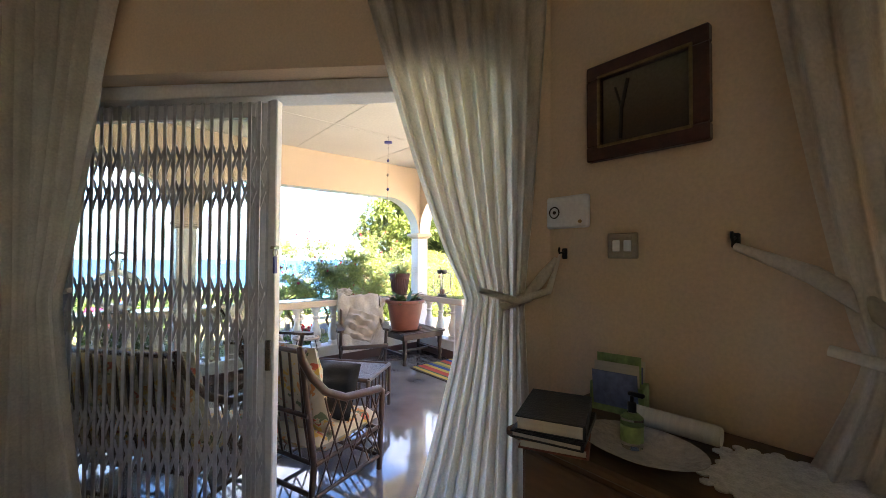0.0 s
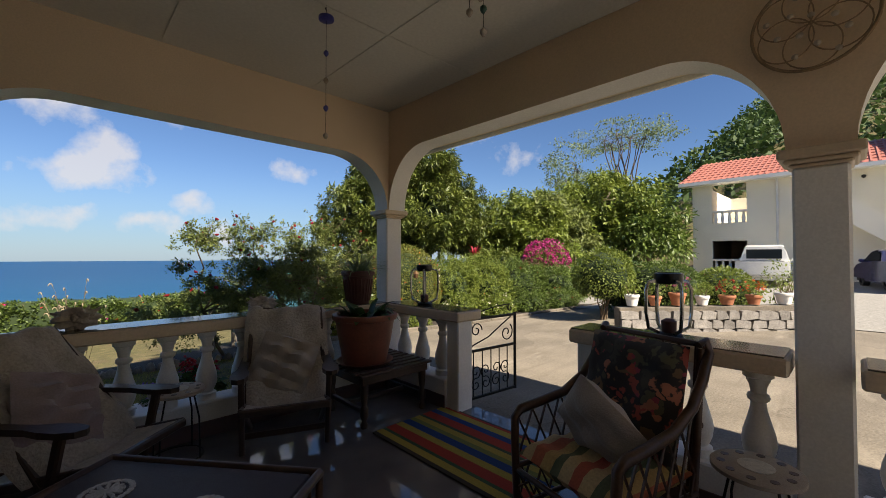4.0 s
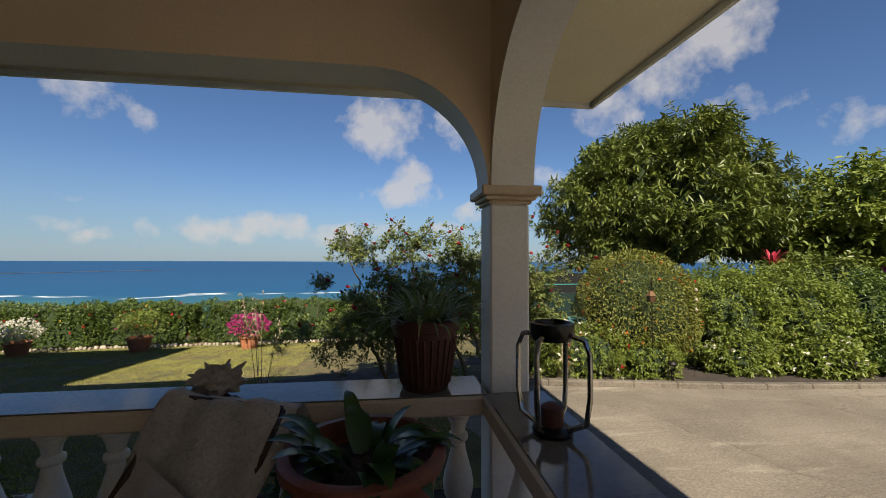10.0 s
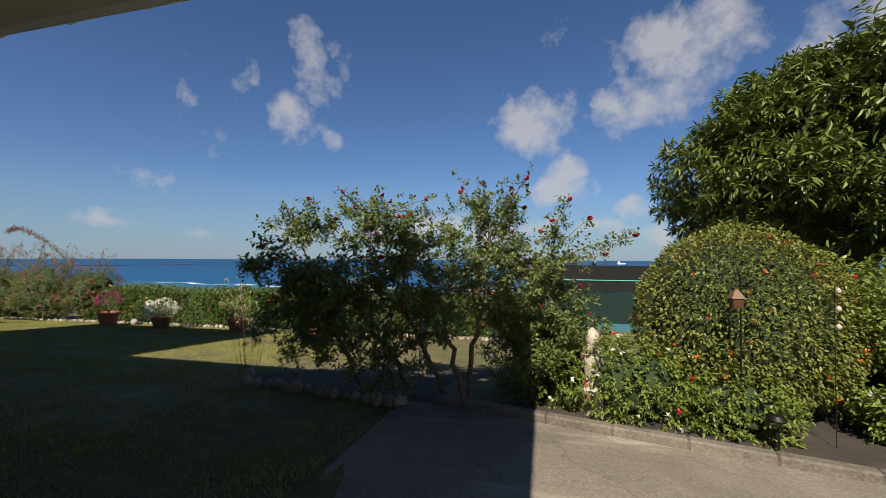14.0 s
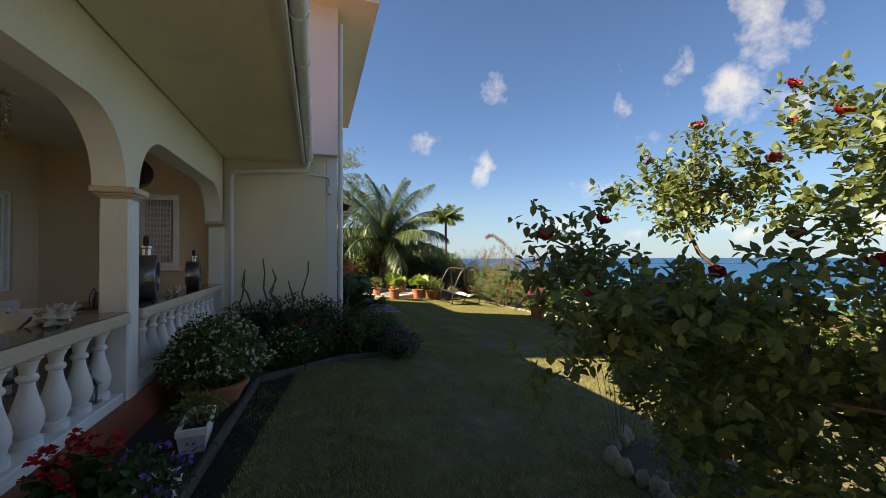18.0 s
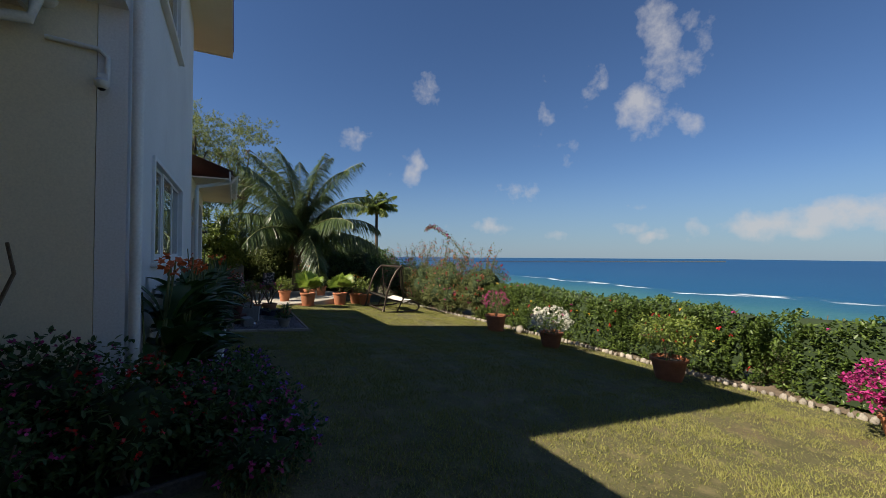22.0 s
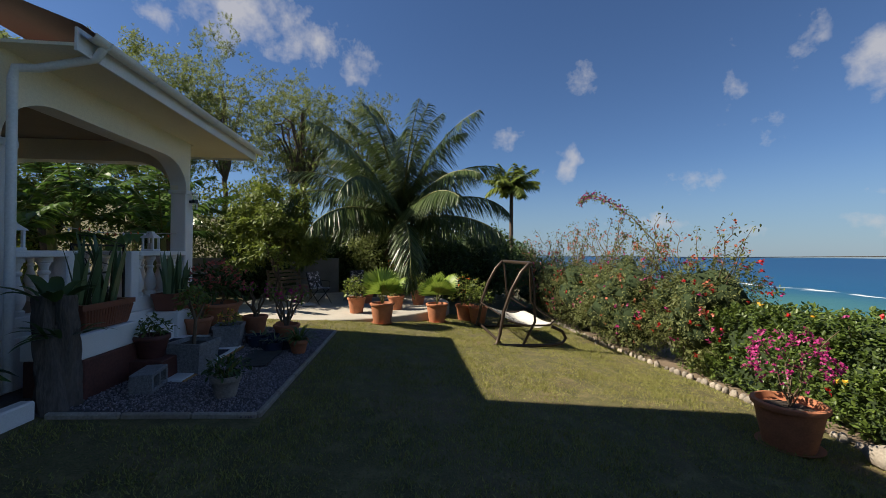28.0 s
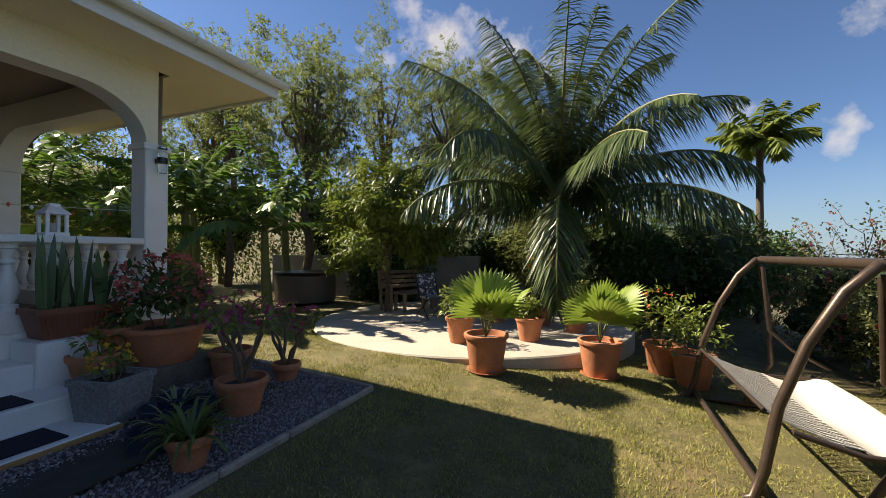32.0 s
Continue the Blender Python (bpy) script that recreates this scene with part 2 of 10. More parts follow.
M["terrazzo"] = mat("polished_terrazzo", (.19, .18, .18), .06, dark=.55, scale=3, fine=110, bump=.0)
M["terrazzo"].node_tree.nodes["Principled BSDF"].inputs["IOR"].default_value = 1.85
M["darkbase"] = mat("dark_red_skirting", (.10, .05, .04), .35, dark=.8)
M["redbase"] = mat("red_oxide_plinth", (.28, .08, .04), .6, dark=.7, scale=2, fine=40)
M["concrete"] = mat("worn_concrete", (.215, .185, .145), .88, dark=.5, scale=.9, fine=45, bump=.5)


def weathered(m, tone, lo, hi, scale, stretch=(1, 1, 1), amount=1.0):
    """Lays a second, larger pattern of stains or bleaching over a surface."""
    n, l = m.node_tree.nodes, m.node_tree.links
    b = n["Principled BSDF"]
    old = b.inputs["Base Color"].links[0].from_socket
    tc, mp, tx = n.new("ShaderNodeTexCoord"), n.new("ShaderNodeMapping"), n.new("ShaderNodeTexNoise")
    mp.inputs["Scale"].default_value = stretch
    tx.inputs["Scale"].default_value, tx.inputs["Detail"].default_value, tx.inputs["Roughness"].default_value = scale, 8.0, .62
    l.new(tc.outputs["Object"], mp.inputs["Vector"])
    l.new(mp.outputs["Vector"], tx.inputs["Vector"])
    r = n.new("ShaderNodeMapRange")
    r.inputs[1].default_value, r.inputs[2].default_value, r.inputs[4].default_value = lo, hi, amount
    l.new(tx.outputs["Fac"], r.inputs[0])
    mix = n.new("ShaderNodeMix")
    mix.data_type = "RGBA"
    mix.inputs[7].default_value = (*tone, 1)
    l.new(r.outputs[0], mix.inputs[0])
    l.new(old, mix.inputs[6])
    l.new(mix.outputs[2], b.inputs["Base Color"])
    return m


weathered(M["concrete"], (.12, .10, .075), .52, .70, 1.3, amount=.55)
weathered(M["concrete"], (.34, .30, .24), .56, .74, 1.7, (.35, 1.3, 1), .8)
weathered(M["concrete"], (.13, .11, .085), .55, .66, 5.0, (.12, 2.4, 1), .5)
weathered(M["cream"], (.50, .43, .30), .60, .80, .9, (1.5, 1.5, .35), .45)
weathered(M["whitehouse"], (.48, .45, .40), .60, .80, 1.0, (1.5, 1.5, .3), .4)


def patched(m, scale, tone, crack):
    """Patches poured at different times, with thin cracks where they meet."""
    n, l = m.node_tree.nodes, m.node_tree.links
    b = n["Principled BSDF"]
    old = b.inputs["Base Color"].links[0].from_socket
    tc, wob, off = n.new("ShaderNodeTexCoord"), n.new("ShaderNodeTexNoise"), n.new("ShaderNodeVectorMath")
    wob.inputs["Scale"].default_value, wob.inputs["Detail"].default_value = 1.1, 6.0
    l.new(tc.outputs["Object"], wob.inputs["Vector"])
    off.operation = "MULTIPLY_ADD"
    off.inputs[1].default_value = (1.3, 1.3, 0)
    l.new(wob.outputs["Color"], off.inputs[0])
    l.new(tc.outputs["Object"], off.inputs[2])
    cell, edge = n.new("ShaderNodeTexVoronoi"), n.new("ShaderNodeTexVoronoi")
    edge.feature = "DISTANCE_TO_EDGE"
    for v in (cell, edge):
        v.voronoi_dimensions = "2D"
        v.inputs["Scale"].default_value = scale
        l.new(off.outputs[0], v.inputs["Vector"])
    hue = n.new("ShaderNodeMapRange")
    hue.inputs[3].default_value, hue.inputs[4].default_value = 1 - tone, 1 + tone
    sep = n.new("ShaderNodeSeparateColor")
    l.new(cell.outputs["Color"], sep.inputs[0])
    l.new(sep.outputs[0], hue.inputs[0])
    sc = n.new("ShaderNodeVectorMath")
    sc.operation = "SCALE"
    l.new(old, sc.inputs[0])
    l.new(hue.outputs[0], sc.inputs["Scale"])
    line = n.new("ShaderNodeMapRange")
    line.inputs[1].default_value, line.inputs[2].default_value, line.inputs[3].default_value, line.inputs[4].default_value = 0.0, .006, .42, 0.0
    l.new(edge.outputs["Distance"], line.inputs[0])
    mix = n.new("ShaderNodeMix")
    mix.data_type = "RGBA"
    mix.inputs[7].default_value = (*crack, 1)
    l.new(line.outputs[0], mix.inputs[0])
    l.new(sc.outputs[0], mix.inputs[6])
    l.new(mix.outputs[2], b.inputs["Base Color"])
    return m


patched(M["concrete"], .42, .16, (.07, .055, .04))
M["kerb"] = mat("mossy_kerb", (.17, .145, .115), .9, dark=.45, scale=4, fine=40, bump=.5, per_object=.06)
M["stone"] = mat("pale_border_stone", (.36, .31, .25), .85, dark=.6, scale=6, fine=50, bump=.5, per_object=.25)
M["earth"] = mat("dark_garden_soil", (.055, .042, .032), .95, dark=.5, scale=5, fine=50, bump=.8)
M["terracotta"] = mat("terracotta", (.43, .165, .08), .75, dark=.72, scale=9, fine=60, bump=.12, per_object=.18)
M["terradark"] = mat("dark_terracotta", (.085, .026, .02), .6, dark=.7, scale=8, fine=60, bump=.1)
M["wood"] = mat("dark_stained_wood", (.055, .030, .020), .38, dark=.55, scale=4, fine=40, bump=.12, stretch=(1, 1, .15))
M["rattan"] = mat("dark_rattan", (.075, .035, .018), .32, dark=.6, scale=9, fine=70, bump=.15)
M["iron"] = mat("black_wrought_iron", (.018, .016, .015), .5, .6, dark=.6, scale=20, fine=90, bump=.2)
M["bark"] = mat("rough_bark", (.15, .11, .08), .95, dark=.45, scale=7, fine=40, bump=1.0, stretch=(1, 1, .3))
M["twig"] = mat("brown_twig", (.17, .12, .075), .85, dark=.6, scale=10, fine=60, bump=.4)
M["roof"] = mat("red_roof_sheet", (.40, .155, .115), .55, dark=.75, scale=2, fine=30, bump=.15)
M["darkroof"] = mat("dark_maroon_roof", (.10, .035, .03), .6, dark=.75, scale=2, fine=30)
M["gutter"] = mat("white_pvc", (.72, .72, .70), .4, dark=.85, scale=2, fine=50, bump=.03)
M["hedge"] = leafy("hedge_leaf", (.036, .072, .014), (.145, .20, .038), .42, .3)
M["mango"] = leafy("mango_leaf", (.042, .072, .012), (.16, .19, .034), .42, .2)
M["bright"] = leafy("bright_leaf", (.075, .115, .018), (.235, .285, .05), .5, .34)
M["box_leaf"] = leafy("clipped_bush_leaf", (.07, .09, .016), (.23, .235, .045), .5, .25)
M["rose_leaf"] = leafy("rose_leaf", (.07, .10, .028), (.235, .275, .08), .5, .42)
M["palm_leaf"] = leafy("palm_leaf", (.03, .06, .018), (.11, .15, .045), .36, .2)
M["dark_leaf"] = leafy("dark_leaf", (.026, .055, .014), (.08, .135, .03), .6)
M["tree_leaf"] = leafy("feathery_tree_leaf", (.075, .10, .03), (.24, .28, .085), .6, .45)
M["pale_leaf"] = leafy("pale_canopy_leaf", (.11, .15, .07), (.24, .30, .14), .7, .4)
M["boug_leaf"] = leafy("bougainvillea_leaf", (.06, .085, .022), (.20, .215, .07), .55, .35)
# Near-black green for added foliage cores: the shade between leaves put into colour.
M["inner_shade"] = leafy("leaf_core_shade", (.012, .024, .007), (.03, .05, .014), .95, .05)
M["far_leaf"] = leafy("hill_leaf", (.03, .06, .018), (.08, .13, .035), .7, .2)


# ---- mesh helpers ----
class Geo:
    """Vertices and faces of one mesh, gathered piece by piece."""

    def __init__(self):
        self.v, self.f = [], []

    def add(self, verts, faces, m=None):
        o = len(self.v)
        self.v.extend((m @ Vector(p))[:] if m is not None else tuple(p) for p in verts)
        self.f.extend(tuple(o + i for i in f) for f in faces)
        return self

    def box(self, x0, y0, z0, x1, y1, z1, b=0.0, m=None):
        """A box; b bevels its edges."""
        if b <= 0:
            p = [(x, y, z) for z in (z0, z1) for y in (y0, y1) for x in (x0, x1)]
            return self.add(p, [(0, 2, 3, 1), (4, 5, 7, 6), (0, 1, 5, 4), (2, 6, 7, 3), (0, 4, 6, 2), (1, 3, 7, 5)], m)
        lo, hi = (x0, y0, z0), (x1, y1, z1)
        b = min(b, *(0.49 * (hi[k] - lo[k]) for k in range(3)))
        verts, at = [], {}
        for sx in (0, 1):
            for sy in (0, 1):
                for sz in (0, 1):
                    s = (sx, sy, sz)
                    for k in range(3):
                        at[s, k] = len(verts)
                        verts.append(tuple((lo, hi)[s[j]][j] + (0 if j == k else (b if s[j] == 0 else -b)) for j in range(3)))
        faces = []
        for k in range(3):
            i, j = (k + 1) % 3, (k + 2) % 3
            for e in (0, 1):
                loop = []
                for a, c in ((0, 0), (1, 0), (1, 1), (0, 1)):
                    s = [0, 0, 0]
                    s[k], s[i], s[j] = e, a, c
                    loop.append(at[tuple(s), k])
                faces.append(tuple(loop if e else loop[::-1]))
            for a in (0, 1):
                for c in (0, 1):
                    s, t = [0, 0, 0], [0, 0, 0]
                    s[i], s[j], t[i], t[j], t[k] = a, c, a, c, 1
                    s, t = tuple(s), tuple(t)
                    q = (at[s, i], at[t, i], at[t, j], at[s, j])
                    faces.append(q if a != c else q[::-1])
        for sx in (0, 1):
            for sy in (0, 1):
                for sz in (0, 1):
                    s = (sx, sy, sz)
                    q = tuple(at[s, k] for k in range(3))
                    faces.append(q if (sx + sy + sz) % 2 else q[::-1])
        return self.add(verts, faces, m)

    def bar(self, p, q, w, h, b=0.0, twist=0.0):
        """A square bar from p to q, w wide and h high."""
        p, q = Vector(p), Vector(q)
        d = q - p
        rot = d.to_track_quat("Y", "Z").to_matrix().to_4x4()
        m = Matrix.Translation(p) @ rot @ Matrix.Rotation(twist, 4, "Y")
        return self.box(-w / 2, 0, -h / 2, w / 2, d.length, h / 2, b, m)

    def lathe(self, prof, n=16, at=(0, 0, 0), m=None, square=False, caps=True):
        """A turned body: prof holds (radius, height)."""
        v, f = [], []
        for r, z in prof:
            for i in range(n):
                a = 2 * math.pi * (i + (0.5 if square else 0)) / n
                v.append((at[0] + r * math.cos(a), at[1] + r * math.sin(a), at[2] + z))
        for k in range(len(prof) - 1):
            for i in range(n):
                j = (i + 1) % n
                f.append((k * n + i, k * n + j, (k + 1) * n + j, (k + 1) * n + i))
        if caps:
            f.append(tuple(range(n))[::-1])
            f.append(tuple((len(prof) - 1) * n + i for i in range(n)))
        return self.add(v, f, m)

    def tube(self, pts, r, n=8, closed=False, m=None):
        """A round bar along points; r is a number or one for each point."""
        pts = [Vector(p) for p in pts]
        rs = r if isinstance(r, (list, tuple)) else [r] * len(pts)
        v, f, up, c = [], [], None, len(pts)
        for i, p in enumerate(pts):
            a = pts[(i - 1) % c] if closed or i else p
            b = pts[(i + 1) % c] if closed or i < c - 1 else p
            d = (b - a).normalized()
            if up is None:
                up = d.orthogonal().normalized()
            up = (up - d * up.dot(d)).normalized()
            side = d.cross(up)
            for k in range(n):
                t = 2 * math.pi * k / n
                v.append(p + (up * math.cos(t) + side * math.sin(t)) * rs[i])
        for i in range(c if closed else c - 1):
            j = (i + 1) % c
            for k in range(n):
                l = (k + 1) % n
                f.append((i * n + k, i * n + l, j * n + l, j * n + k))
        if not closed:
            f.append(tuple(range(n))[::-1])
            f.append(tuple((c - 1) * n + k for k in range(n)))
        return self.add(v, f, m)

    def prism(self, poly, h0, h1, m=None):
        """A flat outline (x, y) drawn up from h0 to h1."""
        n = len(poly)
        v = [(x, y, h0) for x, y in poly] + [(x, y, h1) for x, y in poly]
        f = [tuple(range(n))[::-1], tuple(range(n, 2 * n))] + [(i, (i + 1) % n, n + (i + 1) % n, n + i) for i in range(n)]
        return self.add(v, f, m)

    def grid(self, fn, nu, nv, m=None):
        """A sheet: fn(u, v) for u and v from 0 to 1."""
        v = [fn(i / nu, j / nv) for j in range(nv + 1) for i in range(nu + 1)]
        f = [(j * (nu + 1) + i, j * (nu + 1) + i + 1, (j + 1) * (nu + 1) + i + 1, (j + 1) * (nu + 1) + i) for j in range(nv) for i in range(nu)]
        return self.add(v, f, m)

    def mesh(self, name, material, smooth=0):
        me = bpy.data.meshes.new(name)
        me.from_pydata(self.v, [], self.f)
        me.materials.append(material)
        if smooth:
            me.shade_smooth()
            if smooth < 180:
                me.set_sharp_from_angle(angle=radians(smooth))
        return me


# parts made of countless small pieces
JOINED = {"foliage", "inner_foliage", "branching", "crown", "fronds", "fronds_ribs", "blossom", "bract", "cane", "cane_leaf", "side_lattice", "front_lattice", "netting", "grille",
          "red_blossom", "pink_blossom", "yellow_blossom", "branch", "stem", "stalk", "fan_leaf", "leaf", "frond", "blade", "rib", "ribbing", "crochet", "red_leaf", "orchid_leaf", "crown_leaf", "window_grille", "balcony_baluster"}


def part(name, geo, material, parent=None, label="", smooth=0, at=None):
    """One mesh object, under a thing or under a part."""
    ob = new(name, geo if isinstance(geo, bpy.types.Mesh) else geo.mesh(name, material, smooth))
    if parent is not None:
        ob.parent = parent
    if at is not None:
        ob.matrix_basis = at
    if label:
        ob["label"] = label
    if name in JOINED:
        ob["kind"] = "stuff"
    return ob


def thing(name, label, category, at=None, group="", kind=""):
    """An Empty at a thing's base, which parents its parts."""
    ob = new(name)
    ob.empty_display_size = 0.1
    if at is not None:
        ob.matrix_basis = at
    return tagged(ob, label, category, group, kind)


def solid(name, geo, material, label="", category="", kind="", smooth=0, group="", at=None):
    return tagged(part(name, geo, material, None, "", smooth, at), label, category, group, kind)


def array_mesh(name, verts, quads, material, smooth=False):
    """A mesh from arrays: verts (n, 3) and faces (m, 3 or 4)."""
    me = bpy.data.meshes.new(name)
    verts, quads = np.asarray(verts, dtype=np.float32), np.asarray(quads, dtype=np.int32)
    k = quads.shape[1]
    me.vertices.add(len(verts))
    me.vertices.foreach_set("co", verts.ravel())
    me.loops.add(quads.size)
    me.loops.foreach_set("vertex_index", quads.ravel())
    me.polygons.add(len(quads))
    me.polygons.foreach_set("loop_start", np.arange(len(quads), dtype=np.int32) * k)
    if smooth:
        me.polygons.foreach_set("use_smooth", np.ones(len(quads), dtype=bool))
    me.materials.append(material)
    me.update(calc_edges=True)
    me.validate()
    return me


rng = np.random.default_rng(7)


def unit(v):
    return v / np.maximum(np.linalg.norm(v, axis=1, keepdims=True), 1e-9)


def leaves(name, pos, out, size, material, aspect=0.45, droop=0.25, spread=0.8, fold=0.25, blade=6):
    """A mesh of many leaves at pos, pointing about along out: each a folded blade of blade points (4 or 6)."""
    n = len(pos)
    d = unit(out + rng.normal(0, spread, (n, 3)) + np.array([0, 0, -droop]))
    side = unit(np.cross(d, unit(rng.normal(0, 0.35, (n, 3)) + np.array([0, 0, 1.0]))))
    nor = np.cross(side, d)
    ln = (size * rng.uniform(0.6, 1.25, (n, 1)))
    w = ln * aspect * 0.5
    if blade == 4:
        pts = [pos, pos + d * ln * .45 + side * w + nor * w * fold, pos + d * ln, pos + d * ln * .45 - side * w + nor * w * fold]
        q = [[0, 1, 2], [0, 2, 3]]
    else:
        bend = nor * ln * -0.12
        pts = [pos, pos + d * ln * .3 + side * w + nor * w * fold, pos + d * ln * .68 + side * w * .8 + nor * w * fold + bend * .4, pos + d * ln + bend,
               pos + d * ln * .68 - side * w * .8 + nor * w * fold + bend * .4, pos + d * ln * .3 - side * w + nor * w * fold]
        q = [[0, 1, 2, 3], [0, 3, 4, 5]]
    k = len(pts)
    v = np.stack(pts, 1).reshape(-1, 3)
    f = (np.arange(n)[:, None, None] * k + np.array(q)[None]).reshape(-1, len(q[0]))
    return array_mesh(name, v, f, material)


def sprigs(name, tips, ways, k, length, leaf, material, aspect=.45, flare=.8, whorl=1.0, droop=.1, blade=6, spread=.18):
    """Leafy shoots: each ends at a tip, points along its way and carries k leaves turning round it; whorl above 1 crowds them at the end."""
    n = len(tips)
    w = unit(ways + rng.normal(0, .35, (n, 3)))
    a = unit(np.cross(w, rng.normal(0, 1, (n, 3))))
    b = np.cross(w, a)
    t = (np.linspace(.1, 1, k)[None] ** (1 / whorl)) * np.ones((n, 1))
    az = np.arange(k)[None] * 2.4 + rng.uniform(0, 6.3, (n, 1)) + rng.normal(0, .25, (n, k))
    pos = tips[:, None] - w[:, None] * (length * rng.uniform(.7, 1.3, (n, 1)) * (1 - t))[..., None]
    rad = a[:, None] * np.cos(az)[..., None] + b[:, None] * np.sin(az)[..., None]
    out = w[:, None] * (.25 + .55 * t)[..., None] + rad * flare
    return leaves(name, pos.reshape(-1, 3), out.reshape(-1, 3), leaf, material, aspect, droop, spread, blade=blade)


def lumps(p, freq, seed=0.0):
    """Smooth unevenness for points p, about -1 to 1."""
    x, y, z = p[:, 0] * freq + seed, p[:, 1] * freq + seed * 1.7, p[:, 2] * freq - seed
    return (np.sin(x * 1.3 + np.sin(y * 1.7)) + np.sin(y * 1.1 + np.sin(z * 1.9)) + np.sin(z * 1.5 + np.sin(x * 2.1))) / 3


def ball(center, radii, n, seed=0.0, rough=0.22, shell=0.5, low=-1.0):
    """Points and outward ways in a lumpy ball; shell is how deep below the surface they reach; low cuts off the underside."""
    u = unit(rng.normal(0, 1, (int(n * 1.6) + 8, 3)))
    u = u[u[:, 2] > low][:n]
    r = (1 + rough * lumps(u, 3.1, seed) + 0.5 * rough * lumps(u, 7.3, seed)) * (1 - shell * rng.uniform(0, 1, len(u)) ** 2)
    return np.array(center) + u * r[:, None] * np.array(radii), u


def limb(g, p, q, r0, r1, sag=0.0, wob=0.06, n=6, sides=7):
    """A tapered, slightly crooked branch from p to q."""
    p, q = np.array(p, float), np.array(q, float)
    ln = np.linalg.norm(q - p)
    pts, rs = [], []
    for i in range(n + 1):
        t = i / n
        w = rng.normal(0, wob * ln / n, 3) if 0 < i < n else 0
        pts.append(tuple(p + (q - p) * t + w + np.array([0, 0, sag * math.sin(math.pi * t) * ln])))
        rs.append(r0 + (r1 - r0) * t)
    g.tube(pts, rs, sides)
    return pts


# ---- ground, sea ----
def lawn_z(x, y):
    if x < -12.2 and y < 9.8:
        y += min((-12.2 - x) / 1.5, 1.0) * (9.8 - y)
    return -0.30 + 0.0116 * (x - 4.4) - 0.083 * (y - 9.1)


def drive_z(x, y):
    near = -0.13
    return near - 0.15 * min(max((y - 5.0) / 4.0, 0), 1) + 0.028 * max(x - 9.0, 0)


SEA = -40.0


def ground_z(x, y):
    z = lawn_z(max(min(x, 6), -30), max(min(y, 17.0), 7.0))
    if y < 7.0:
        z = lawn_z(max(min(x, 6), -30), 7.0)
    if x > 4.3:
        e = drive_z(min(x, 60), y) - 0.06
        z = z + (e - z) * min((x - 4.3) / 0.6, 1) * (1 - min(max((y - 9.6) / 2, 0), 1))
    if y > 17.0:
        z -= (y - 17) * 0.35 if y < 60 else 15.0 + (y - 60) * 0.13
    if x > 34:
        z += max(0, (x - 34)) * 0.42 * max(0, min(1, (45 - y) / 30))
    if y < -12:
        z += (-12 - y) * 0.2
    return max(min(z, 70.0), SEA - 3.0)


def spaced(lo, hi, near_lo, near_hi, fine, grow):
    s, a, step = [], near_lo, fine
    while a < near_hi:
        s.append(a)
        a += fine
    s.append(near_hi)
    a, step = near_hi, fine
    while a < hi:
        step *= grow
        a += step
        s.append(min(a, hi))
    a, step = near_lo, fine
    while a > lo:
        step *= grow
        a -= step
        s.append(max(a, lo))
    return sorted(set(s))


gx, gy = spaced(-4000, 4000, -20, 14, 0.6, 1.16), spaced(-600, 900, 5, 19, 0.5, 1.16)
gv = [(x, y, ground_z(x, y)) for y in gy for x in gx]
gf = [(j * len(gx) + i, j * len(gx) + i + 1, (j + 1) * len(gx) + i + 1, (j + 1) * len(gx) + i) for j in range(len(gy) - 1) for i in range(len(gx) - 1)]


def lawn_material():
    m = mat("mown_grass", (.12, .105, .038), .95, dark=.5, scale=2.5, fine=60, bump=.9)
    n, l = m.node_tree.nodes, m.node_tree.links
    b = n["Principled BSDF"]
    old = b.inputs["Base Color"].links[0].from_socket
    tc = n.new("ShaderNodeTexCoord")
    dry = n.new("ShaderNodeTexNoise")
    dry.inputs["Scale"].default_value, dry.inputs["Detail"].default_value = 4.5, 7.0
    l.new(tc.outputs["Object"], dry.inputs["Vector"])
    ramp = n.new("ShaderNodeMapRange")
    ramp.inputs[1].default_value, ramp.inputs[2].default_value = 0.5, 0.72
    l.new(dry.outputs["Fac"], ramp.inputs[0])
    mix = n.new("ShaderNodeMix")
    mix.data_type = "RGBA"
    mix.inputs[7].default_value = (.18, .145, .06, 1)
    l.new(ramp.outputs[0], mix.inputs[0])
    l.new(old, mix.inputs[6])
    l.new(mix.outputs[2], b.inputs["Base Color"])
    return m


M["lawn"] = lawn_material()
weathered(M["lawn"], (.15, .10, .055), .52, .70, .9, amount=.8)
weathered(M["lawn"], (.055, .065, .016), .52, .68, 22.0, amount=.7)
weathered(M["lawn"], (.19, .165, .06), .56, .68, 45.0, amount=.6)
weathered(M["lawn"], (.05, .06, .016), .55, .64, 31.0, amount=.75)
ground = tagged(new("ground", array_mesh("ground", gv, gf, M["lawn"], True)), "short mown lawn, dry in patches, sloping to the sea", "ground", kind="structure")


